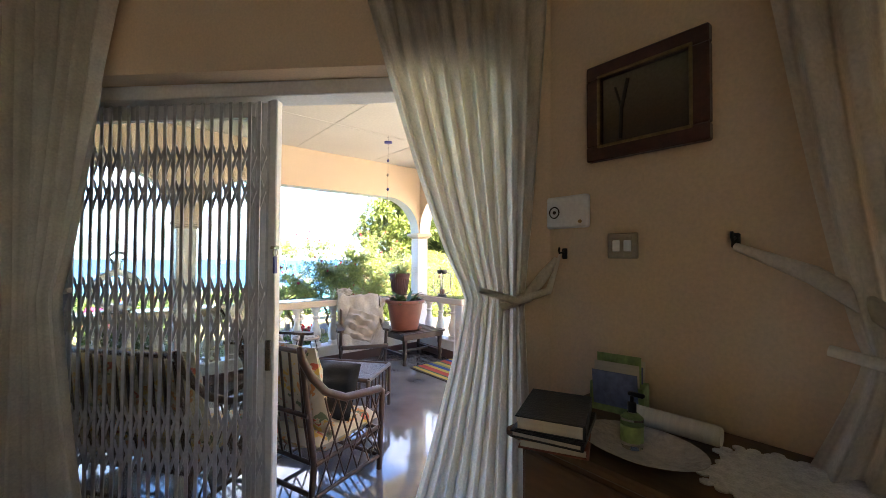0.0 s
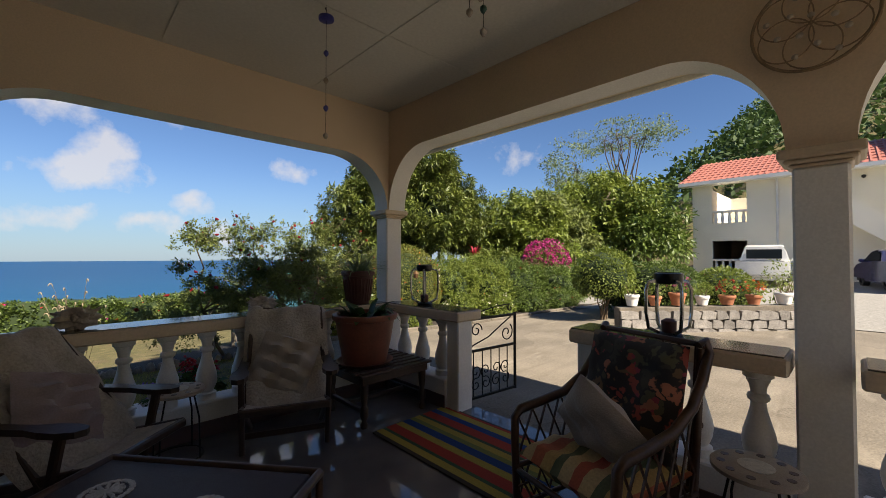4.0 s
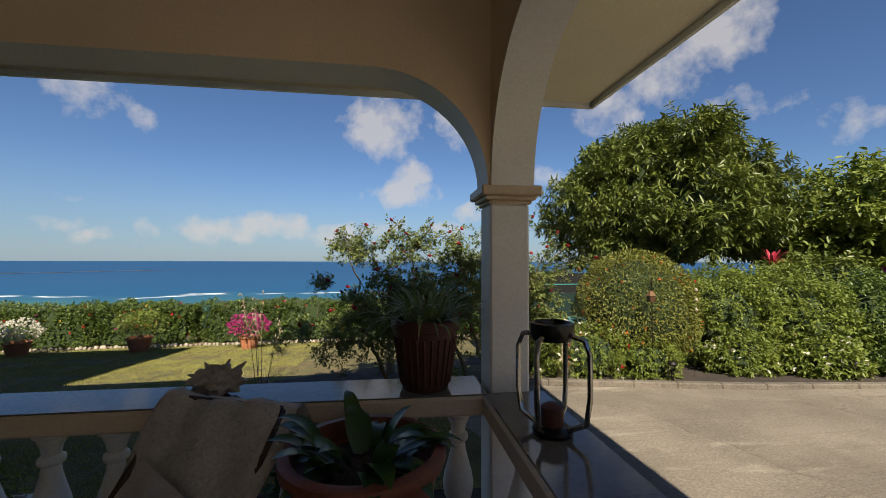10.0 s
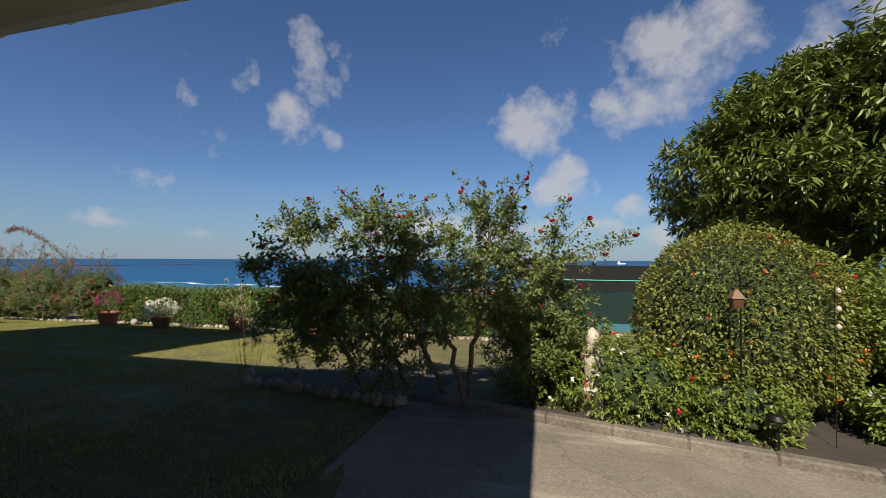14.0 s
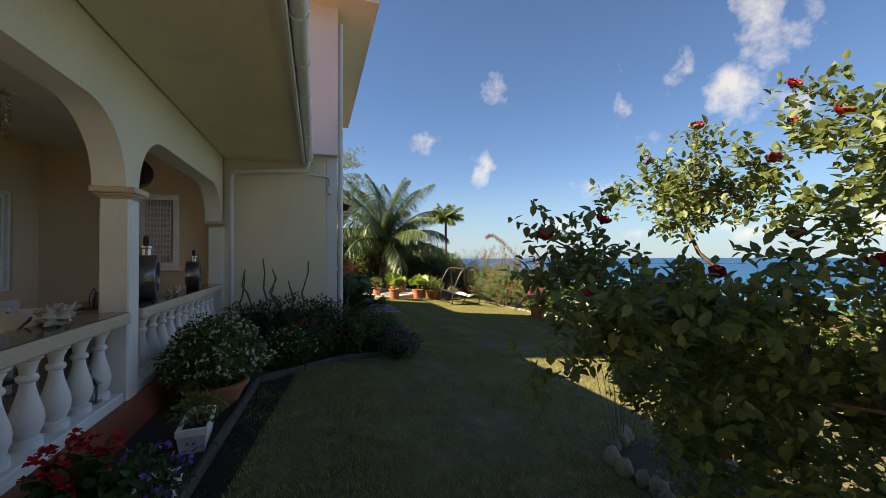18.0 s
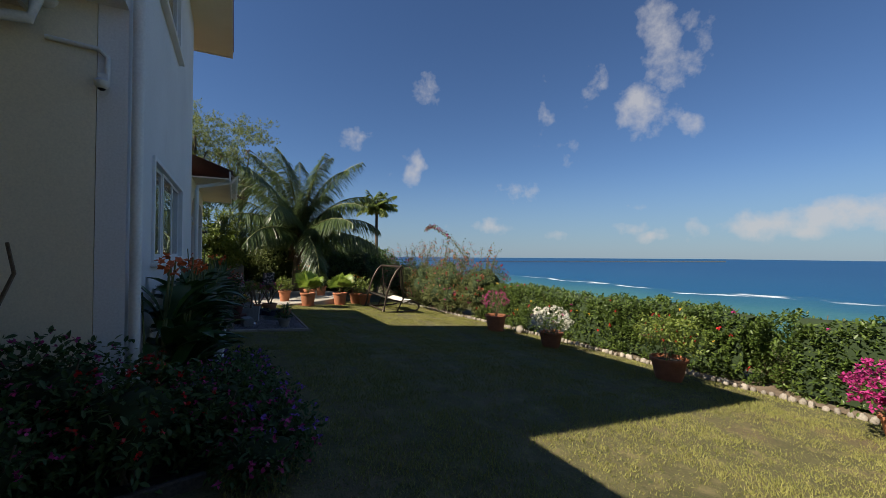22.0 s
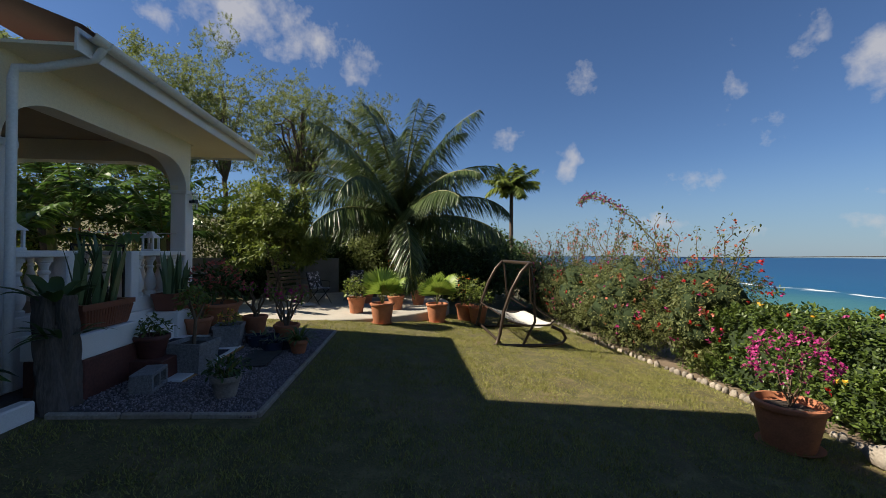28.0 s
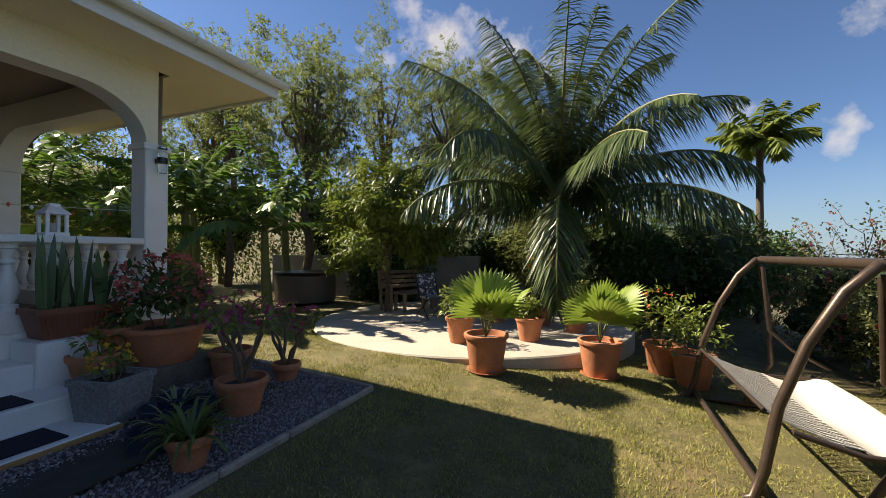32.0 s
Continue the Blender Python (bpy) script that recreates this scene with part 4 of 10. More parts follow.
M["alu"] = mat("white_aluminium", (.74, .75, .77), .35, .1, dark=.9, scale=5, fine=60, bump=.02)
M["grille"] = mat("pale_steel_grille", (.60, .62, .66), .35, .2, dark=.8, scale=9, fine=60, bump=.05)
M["sheer"] = mat("sheer_curtain", (.80, .76, .68), .9, dark=.82, scale=6, fine=90, bump=.15, trans=.6)
M["rug"] = ramp_mat("striped_cotton_rug", ("X", -.43, .43), [(0, (.05, .04, .03)), (.04, (.42, .33, .06)), (.12, (.05, .10, .05)), (.16, (.40, .05, .03)), (.28, (.42, .33, .06)), (.36, (.02, .06, .22)), (.46, (.20, .22, .06)), (.52, (.42, .33, .06)), (.60, (.05, .09, .05)), (.64, (.40, .05, .03)), (.76, (.02, .06, .22)), (.84, (.42, .33, .06)), (.93, (.40, .05, .03)), (.97, (.05, .04, .03))], .95, bump=.6)


def glass_mat(name, tint=(1, 1, 1), rough=0.0):
    m = bpy.data.materials.new(name)
    m.use_nodes = True
    b = m.node_tree.nodes["Principled BSDF"]
    b.inputs["Base Color"].default_value = (*tint, 1)
    b.inputs["Transmission Weight"].default_value = 1.0
    b.inputs["Roughness"].default_value, b.inputs["IOR"].default_value = rough, 1.45
    return m


M["glass"] = glass_mat("window_glass", (.92, .96, .95))


# ---- kinds of furnishing ----
def pad(w, d, h, p=4.0, n=14, wrinkle=.012, seed=0.0, pinch=.06):
    """A stuffed cushion: w by d, h thick, on z = 0."""
    g = Geo()
    for s in (1, -1):
        def f(u, v, s=s):
            a, b = 2 * u - 1, 2 * v - 1
            full = (max(0, 1 - abs(a) ** p) * max(0, 1 - abs(b) ** p)) ** .42
            k = 1 - pinch * (a * a) * (1 - b * b) , 1 - pinch * (b * b) * (1 - a * a)
            wr = wrinkle * (math.sin(7 * a + seed + 3 * b) + math.sin(11 * b - 2 * a + seed)) * full
            return (a * w / 2 * k[1], b * d / 2 * k[0], h / 2 + s * (h / 2 * full) + wr)
        g.grid(f, n, n)
    return g


def lattice(g, a, b, c, d, n, r=.007):
    """Crossing canes in the four-sided panel a b c d (a-b below, d-c above)."""
    a, b, c, d = map(Vector, (a, b, c, d))
    def at(u, v):
        return a.lerp(b, u).lerp(d.lerp(c, u), v)
    for i in range(n):
        u = i / n
        for s in (1, -1):
            p, q = (u, u + 1 / n) if s > 0 else (u + 1 / n, u)
            for k in range(2):
                g.tube([at(p if k == 0 else q, .5 * k), at(q if k == 0 else p, .5 * k + .5)], r, 5)
    return g


def rattan_chair(at, cloth, seatcloth, label, seats=1):
    """A bent-cane armchair (or sofa of several seats) that faces its own +y."""
    w = .31 + .30 * (seats - 1)
    t = thing("rattan_armchair" if seats == 1 else "rattan_sofa", label, "armchair" if seats == 1 else "sofa", at)
    for s in (-1, 1):
        x = s * w
        part("arm", Geo().tube([(x * .93, -.36, 1.02), (x * .97, -.40, 1.04), (x * 1.02, -.40, .98), (x * 1.04, -.33, .86), (x * 1.06, -.22, .74), (x * 1.07, -.05, .655), (x * 1.08, .15, .63), (x * 1.07, .30, .615), (x * 1.05, .345, .58), (x * 1.03, .35, .45), (x * 1.0, .34, 0)], [.02, .024, .026, .026, .026, .027, .028, .027, .025, .023, .022], 9), M["rattan"], t, smooth=60)
        part("leg", Geo().tube([(x * .95, -.30, 0), (x * .96, -.28, .30), (x * .95, -.33, .65), (x * .93, -.38, 1.0)], .021, 8), M["rattan"], t, smooth=60)
        part("side_lattice", lattice(Geo(), (x * 1.02, -.27, .12), (x * 1.03, .33, .12), (x * 1.06, .32, .58), (x * 1.04, -.22, .70), 5), M["rattan"], t, smooth=60)
        part("side_rail", Geo().tube([(x, -.28, .10), (x, .34, .10)], .015, 7), M["rattan"], t, smooth=60)
        part("side_rail", Geo().tube([(x, -.28, .30), (x, .34, .32)], .016, 7), M["rattan"], t, smooth=60)
    for y, z in ((.34, .10), (.345, .30), (-.28, .10), (-.28, .30), (-.385, 1.02), (-.34, .62)):
        part("cross_rail", Geo().tube([(-w, y, z), (w, y, z)], .016, 7), M["rattan"], t, smooth=60)
    part("front_lattice", lattice(Geo(), (-w, .345, .10), (w, .345, .10), (w, .345, .30), (-w, .345, .30), 5 * seats), M["rattan"], t, smooth=60)
    for i in range(7 * seats):
        x = -w + 2 * w * (i + .5) / (7 * seats)
        part("back_slat", Geo().tube([(x, -.28, .30), (x, -.34, .62), (x, -.385, 1.02)], .009, 6), M["rattan"], t, smooth=60)
    for i in range(seats):
        x = (i - (seats - 1) / 2) * .60
        part("seat_cushion", pad(.60, .62, .14, 6, seed=i).mesh("seat_cushion", seatcloth, 120), None, t, at=pose(x, .03, .32))
        part("back_cushion", pad(.58, .62, .15, 5, seed=i + 2).mesh("back_cushion", cloth, 120), None, t, at=pose(x, -.20, .72, 104, 0, 0) @ pose(0, 0, -.07))
    return t


def facing(x, y, dx, dy, z=0.0):
    """A pose whose own +y looks along (dx, dy)."""
    return pose(x, y, z, 0, 0, math.degrees(math.atan2(-dx, dy)))


rattan_chair(facing(3.50, 2.82, -.97, .24), M["tropical"], M["stripecloth"], "dark rattan armchair with tropical leaf cushions")
rattan_chair(facing(2.98, 1.42, -.80, .60), M["tropical"], M["tropical"], "dark rattan armchair with tropical leaf cushions beside the rail")
rattan_chair(facing(1.14, 2.80, .94, .34), M["floral"], M["floral"], "dark rattan armchair with yellow flowered cushions")
rattan_chair(facing(.22, 3.42, .78, .63), M["floral"], M["floral"], "dark rattan two-seat sofa with flowered cushions", 2)
solid("throw_pillow", pad(.42, .42, .16, 2.2, pinch=.12), M["beige"], "plain beige throw pillow leaning on an armchair", "pillow", smooth=60, at=facing(3.42, 2.82, -.97, .24, .60) @ pose(0, 0, 0, 70, 0, 0) @ pose(0, 0, -.08, 0, 0, 40))
solid("throw_pillow", pad(.40, .40, .16, 2.2, pinch=.1), M["blackcloth"], "black throw pillow on the flowered armchair", "pillow", smooth=60, at=facing(1.22, 2.86, .94, .34, .62) @ pose(.08, 0, 0, 66, 0, 12) @ pose(0, 0, -.08))


def planter_chair(at, pillow, label):
    """A low wooden chair with paddle arms and a cloth thrown over its leaning back; faces +y."""
    t = thing("planter_chair", label, "chair", at)
    for s in (-1, 1):
        x = s * .29
        part("back_post", Geo().bar((x, .10, .30), (x * .97, -.50, 1.0), .035, .05, .008), M["wood"], t)
        part("front_leg", Geo().bar((x * 1.05, .08, .0), (x * 1.05, .20, .60), .04, .05, .01), M["wood"], t)
        part("rear_leg", Geo().bar((x, .26, .40), (x, -.42, .0), .035, .05, .008), M["wood"], t)
        arm = [(-.035, -.42), (.035, -.42), (.032, .05), (.055, .14), (.06, .24), (.04, .32), (0, .345), (-.04, .32), (-.06, .24), (-.055, .14), (-.032, .05)]
        part("arm", Geo().prism([(p + x * 1.08, q) for p, q in arm], .60, .632), M["wood"], t)
        part("seat_rail", Geo().bar((x, -.30, .27), (x, .40, .42), .03, .055, .008), M["wood"], t)
    part("front_rail", Geo().bar((-.30, .39, .415), (.30, .39, .415), .045, .05, .01), M["wood"], t)
    part("stretcher", Geo().bar((-.29, .09, .14), (.29, .09, .14), .03, .045, .008), M["wood"], t)
    part("top_rail", Geo().bar((-.29, -.49, .99), (.29, -.49, .99), .03, .06, .01), M["wood"], t)
    def seat(u, v):
        a = 2 * u - 1
        return (a * .275, -.32 + .72 * v, .285 + .155 * v - .035 * math.sin(math.pi * v) * (1 - a * a))
    part("seat_sling", Geo().grid(seat, 10, 12).grid(lambda u, v: tuple(Vector(seat(u, v)) - Vector((0, 0, .012))), 10, 12), M["linen"], t, smooth=180)
    def cloth(u, v):
        a = 2 * u - 1
        wr = .012 * math.sin(9 * u + 6 * v) + .009 * math.sin(17 * u - 9 * v + math.sin(7 * v)) + .006 * math.sin(31 * u + 13 * v)
        y = .02 - .62 * v if v < .85 else -.507 - (v - .85) * .9
        z = .34 + .80 * v if v < .85 else 1.02 + .02 * math.sin((v - .85) * 20) - max(v - .9, 0) * 1.9
        y -= .075 * max(0, (v - .85) / .15)
        return (a * (.33 + .012 * math.sin(5 * v) + .01 * math.sin(11 * v)), y + .075 - .05 * abs(a) ** 8 + wr * 1.1 - .03 * math.sin(math.pi * min(v, 1)) * (1 - a * a), z + wr)
    part("back_cover", Geo().grid(cloth, 16, 22).grid(lambda u, v: tuple(Vector(cloth(u, v)) + Vector((0, -.010, -.006))), 16, 22), M["linen"], t, "creased off-white embroidered cloth", 180)
    part("cushion", pad(.46, .44, .15, 2.4, seed=1, wrinkle=.035).mesh("cushion", pillow, 60), None, t, at=pose(.02, -.09, .62, 118, 0, 0) @ pose(0, 0, -.05, 0, 0, 20))
    return t


planter_chair(facing(1.50, 4.98, .62, -.66), M["dustypink"], "dark wooden planter chair with a pale cloth and cushion")
planter_chair(facing(2.70, 5.02, -.30, -.72), M["beige"], "dark wooden planter chair with a pale cloth and cushion")

# coffee table with doilies
cx, cy = 1.73, 3.94
tab = thing("coffee_table", "low rattan coffee table with dark woven top", "table", facing(cx, cy, .78, .63))
part("tabletop", Geo().box(-.53, -.27, .43, .53, .27, .446, .006), M["purple_cane"], tab)
ring = [(-.56, -.30, .435), (.56, -.30, .435), (.56, .30, .435), (-.56, .30, .435)]
for i in range(4):
    part("edge_rail", Geo().tube([ring[i], ring[(i + 1) % 4]], .022, 10), M["rattan"], tab, smooth=60)
    x, y, z = ring[i]
    part("leg", Geo().tube([(x, y, 0), (x, y, .44)], .020, 9), M["rattan"], tab, smooth=60)
    a, b = Vector(ring[i]), Vector(ring[(i + 1) % 4])
    part("lower_rail", Geo().tube([a.lerp(b, 0) - Vector((0, 0, .30)), b - Vector((0, 0, .30))], .014, 8), M["rattan"], tab, smooth=60)
    n = 10 if i % 2 == 0 else 6
    for k in range(1, n):
        p = a.lerp(b, k / n)
        part("spindle", Geo().tube([p - Vector((0, 0, .30)), p - Vector((0, 0, .01))], .008, 6), M["rattan"], tab, smooth=60)
for x, y in ((1.56, 4.17), (1.82, 3.75)):
    t = thing("doily", "round white crocheted doily on the coffee table", "doily", pose(x, y, .447), "doilies")
    g = Geo()
    for k in range(12):
        a = 2 * math.pi * k / 12
        g.tube([(.012 * math.cos(a), .012 * math.sin(a), .003), (.04 * math.cos(a + .35), .04 * math.sin(a + .35), .004), (.066 * math.cos(a + .3), .066 * math.sin(a + .3), .003)], [.004, .008, .009], 6)
    g.lathe([(.02, 0), (.02, .006), (.015, .007)], 14)
    for k in range(24):
        a = 2 * math.pi * k / 24
        g.lathe([(.013, .0), (.013, .004)], 8, (.092 * math.cos(a), .092 * math.sin(a), 0))
    part("crochet", g, M["lace"], t)

# slatted side table with the big pot
tab = thing("slatted_table", "dark wooden slatted side table with turned legs", "table", pose(3.63, 5.12, 0))
for k in range(8):
    y = -.32 + .64 * k / 7
    part("slat", Geo().box(-.40, y - .032, .445, .40, y + .032, .468, .006), M["wood"], tab)
for s in (-1, 1):
    part("apron", Geo().box(-.37, s * .30 - .015, .37, .37, s * .30 + .015, .444, .004), M["wood"], tab)
    part("end_apron", Geo().box(s * .36 - .015, -.28, .37, s * .36 + .015, .28, .444, .004), M["wood"], tab)
    part("stretcher", Geo().box(s * .33 - .018, -.27, .12, s * .33 + .018, .27, .16, .005), M["wood"], tab)
    for q in (-1, 1):
        part("leg", Geo().lathe([(.03, 0), (.035, .03), (.02, .06), (.036, .1), (.036, .17), (.022, .19), (.034, .27), (.036, .33), (.036, .44)], 12, (s * .33, q * .28, 0)), M["wood"], tab, smooth=50)
part("mid_stretcher", Geo().box(-.31, -.018, .122, .31, .018, .158, .005), M["wood"], tab)


# ---- pots and plants in them ----
def pot_geo(r, h, flare=.72, rim=.06, ribs=0):
    """A flower pot with a rolled rim and real thickness."""
    b = r * flare
    prof = [(b * .98, 0), (b, .012), (b + (r - b) * .55, h * .5), (r * .97, h - rim), (r * 1.05, h - rim + .006), (r * 1.08, h - rim * .5), (r * 1.07, h - .006), (r * 1.03, h), (r * .93, h), (r * .90, h - .03), (r * .86, h - .07)]
    return Geo().lathe(prof, 28)


def soil_geo(r, h):
    return Geo().lathe([(r * .90, h - .068), (r * .6, h - .05), (r * .2, h - .045)], 16)


def straps(name, n, length, width, lean, arch, material, parent, base=(0, 0, 0), r=.05, seg=6, tip=.15, cup=.15, label=""):
    """Long leaves from a rosette: lean is the range of their first rise (degrees), arch how far they bend over."""
    az = rng.uniform(0, 2 * math.pi, n)
    el = np.radians(rng.uniform(lean[0], lean[1], n))
    ln = length * rng.uniform(.65, 1.1, n)
    ts = np.linspace(0, 1, seg + 1)
    ang = el[:, None] - np.radians(arch) * rng.uniform(.6, 1.3, (n, 1)) * ts[None] ** 1.4
    st = ln[:, None] / seg
    out = np.concatenate([np.zeros((n, 1)), np.cumsum(np.cos(ang[:, :-1]) * st, 1)], 1)
    up = np.concatenate([np.zeros((n, 1)), np.cumsum(np.sin(ang[:, :-1]) * st, 1)], 1)
    h = np.stack([np.cos(az), np.sin(az)], 1)
    rr = r * np.sqrt(rng.uniform(0, 1, n))
    w = width * .5 * np.maximum(np.sin(np.pi * np.clip(ts * (1 - tip) + tip * .9, 0, 1)) ** .7, .02) * rng.uniform(.8, 1.15, (n, 1))
    w[:, -1] = width * .02
    c = np.stack([h[:, :1] * (out + rr[:, None]), h[:, 1:] * (out + rr[:, None]), up], 2) + np.array(base)
    side = np.stack([-h[:, 1], h[:, 0], np.zeros(n)], 1)[:, None] * w[..., None]
    lift = np.zeros_like(c)
    lift[..., 2] = w * cup * 2
    v = np.stack([c - side + lift, c, c + side + lift], 2).reshape(-1, 3)
    f = []
    for k in range(seg):
        for q in range(2):
            f.append([k * 3 + q, k * 3 + q + 1, k * 3 + q + 4, k * 3 + q + 3])
    faces = (np.arange(n)[:, None, None] * (seg + 1) * 3 + np.array(f)[None]).reshape(-1, 4)
    return part(name, array_mesh(name, v, faces, material, True), None, parent, label)


def potted(label, x, y, z, r, h, pot_material, flare=.72, category="potted plant", name="potted_plant", saucer=False, pot_label=""):
    t = thing(name, label, category, pose(x, y, z))
    lift = .03 if saucer else 0
    if saucer:
        part("saucer", Geo().lathe([(r * .8, 0), (r * .95, .035), (r * .9, .035), (r * .78, .012)], 24), pot_material, t, smooth=50)
    part("pot", pot_geo(r, h, flare), pot_material, t, pot_label, 50, pose(0, 0, lift * .4))
    part("soil", soil_geo(r, h), M["earth"], t, smooth=50)
    return t


def bushy(t, z, rad, n, leaf, material, seed=1.0, flat=.8, aspect=.45, name="foliage", shell=.8, stems=5):
    p, o = ball((0, 0, z), (rad, rad, rad * flat), n, seed, .3, shell, -.6)
    part(name, leaves(name, p, o, leaf, material, aspect), None, t)
    g = Geo()
    for k in range(stems):
        a = rng.uniform(0, 6.28)
        limb(g, (0, 0, z - rad * flat - .12), (rad * .6 * math.cos(a), rad * .6 * math.sin(a), z + rad * .2), .009, .004, .03, .1, 4, 5)
    part("stem", g, M["twig"], t, smooth=60)


M["aglaonema"] = leafy("broad_dark_leaf", (.02, .06, .015), (.07, .13, .03), .3, .15)
M["spider"] = leafy("striped_grass_leaf", (.10, .16, .05), (.28, .34, .16), .45, .25)
M["sword"] = leafy("sword_leaf", (.04, .09, .035), (.11, .17, .07), .4, .08)

t = potted("large terracotta pot with broad-leaved plant on the slatted table", 3.50, 5.14, .469, .285, .46, mat("brown_terracotta", (.22, .072, .042), .5, dark=.75, scale=8, fine=60, bump=.1), saucer=True)
straps("leaf", 34, .25, .085, (10, 80), 80, M["aglaonema"], t, (0, 0, .42), .16, 6, .2)
t = potted("ribbed brown planter with spider plant on the rail", 3.78, 5.72, .964, .17, .36, M["terradark"])
straps("leaf", 110, .34, .016, (35, 88), 110, M["spider"], t, (0, 0, .30), .12)
g = Geo()
for k in range(26):
    a = 2 * math.pi * k / 26
    g.tube([(.126 * math.cos(a), .126 * math.sin(a), .03), (.162 * math.cos(a), .162 * math.sin(a), .27)], .008, 5)
part("rib", g, M["terradark"], t, smooth=60)


# ---- lanterns, shells and small stools ----
def cage_lantern(x, y, h=.42):
    t = thing("cage_lantern", "dark metal lantern of bent bands with candle", "lantern", pose(x, y, .964), "metal lanterns")
    part("base", Geo().lathe([(.075, 0), (.08, .015), (.06, .03)], 20), M["blackmetal"], t, smooth=50)
    part("candle", Geo().lathe([(.042, .03), (.045, .10), (.02, .115)], 14), M["terradark"], t, smooth=50)
    for k in range(4):
        a = math.pi / 4 + k * math.pi / 2
        c, s = math.cos(a), math.sin(a)
        pts = [(.055 * c, .055 * s, .02), (.13 * c, .13 * s, .06), (.145 * c, .145 * s, .16), (.145 * c, .145 * s, h - .10), (.125 * c, .125 * s, h - .05), (.06 * c, .06 * s, h - .035)]
        part("band", Geo().tube(pts, .011, 6), M["steel"], t, smooth=60)
    part("collar", Geo().lathe([(.075, h - .06), (.085, h - .04), (.085, h + .005), (.07, h + .01), (.06, h - .03)], 20), M["blackmetal"], t, smooth=50)
    return t


cage_lantern(4.22, 5.10)
cage_lantern(4.22, 2.72, .40)


M["drumsteel"] = mat("grey_lantern_steel", (.26, .27, .30), .28, .9, dark=.75, scale=9, fine=60, bump=.05)


def ring_lantern(x, y, turn, k):
    t = thing("ring_lantern", "round drum-shaped steel lantern with carrying strap", "lantern", pose(x, y, .964, 0, 0, turn), "ring lanterns")
    m = Matrix.Translation((0, .10 * k, .25 * k)) @ Matrix.Rotation(math.pi / 2, 4, "X")
    part("drum", Geo().lathe([(.225 * k, 0), (.232 * k, .01), (.232 * k, .19 * k), (.225 * k, .20 * k), (.165 * k, .20 * k), (.16 * k, .19 * k), (.16 * k, .01), (.165 * k, 0), (.225 * k, 0)], 40, m=m, caps=False), M["drumsteel"], t, smooth=40)
    part("foot", Geo().box(-.13 * k, -.09 * k, 0, .13 * k, .09 * k, .03, .01), M["blackmetal"], t)
    part("glass", Geo().lathe([(.16 * k, .19 * k), (.16 * k, .194 * k)], 32, m=m), M["glass"], t)
    part("neck", Geo().lathe([(.045 * k, 0), (.045 * k, .07 * k), (.055 * k, .075 * k), (.055 * k, .10 * k)], 16, (0, 0, .475 * k)), M["steel"], t, smooth=50)
    part("strap", Geo().tube([(-.04 * k, 0, .57 * k), (-.07 * k, 0, .62 * k), (-.02 * k, 0, .67 * k), (.06 * k, 0, .66 * k), (.09 * k, 0, .61 * k), (.05 * k, 0, .585 * k)], .016 * k, 8), M["blackcloth"], t, smooth=60)
    return t


ring_lantern(.01, 5.72, 12, 1.0)
ring_lantern(-1.65, 5.72, 8, .82)


def shell(x, y, k, label, seed):
    pts = Geo()
    for i in range(26):
        for j in range(14):
            pass
    def f(u, v):
        a, b = u * 2 * math.pi, (v - .5) * math.pi
        r = 1 + .25 * math.sin(5 * a + seed) * math.cos(b) + .18 * math.sin(9 * b + 3 * a + seed)
        return (k * r * math.cos(b) * math.cos(a) * 1.2, k * r * math.cos(b) * math.sin(a) * .8, k * .75 + k * .75 * r * math.sin(b))
    g = Geo().grid(f, 24, 14)
    for i in range(7):
        a = i * .9 + seed
        g.tube([(k * .6 * math.cos(a), k * .5 * math.sin(a), k * .9), (k * 1.5 * math.cos(a), k * 1.0 * math.sin(a), k * (1.2 + .5 * math.sin(seed + i)))], [k * .3, k * .05], 7)
    return solid("sea_shell", g, M["chalk"], label, "shell", smooth=60, at=pose(x, y, .964 + k * .02))


shell(1.48, 5.72, .095, "large spiny conch shell lying on the rail", 1.0)
shell(2.75, 5.72, .09, "pale round coral lump on the rail", 2.3)
shell(-.82, 5.72, .075, "small conch shell lying on the rail", 3.1)
shell(4.22, 1.6, .085, "rough coral piece on the rail", 4.0)
shell(4.22, 1.12, .10, "grey driftwood and coral on the rail", 5.2)


def stool(x, y):
    t = thing("round_stool", "small round stool table on thin wire legs", "stool", pose(x, y, 0), "round stools")
    part("top", Geo().lathe([(.17, 0), (.18, .006), (.18, .022), (.17, .028)], 30, (0, 0, .475)), M["beige"], t, smooth=50)
    for k in range(10):
        a = 2 * math.pi * k / 10
        part("peg_hole", Geo().lathe([(.018, 0), (.018, .002)], 12, (.135 * math.cos(a), .135 * math.sin(a), .5032)), M["rattan"], t)
    for k in range(4):
        a = math.pi / 4 + k * math.pi / 2
        part("leg", Geo().tube([(.12 * math.cos(a), .12 * math.sin(a), .478), (.165 * math.cos(a), .165 * math.sin(a), .30), (.175 * math.cos(a), .175 * math.sin(a), .006)], .006, 6), M["iron"], t, smooth=60)
    part("hoop", Geo().tube([(.172 * math.cos(a), .172 * math.sin(a), .012) for a in [k * math.pi / 12 for k in range(24)]], .005, 6, True), M["iron"], t, smooth=60)
    part("coaster", Geo().lathe([(.07, 0), (.072, .004), (.05, .006)], 18, (0, 0, .504)), M["lace"], t)
    return t


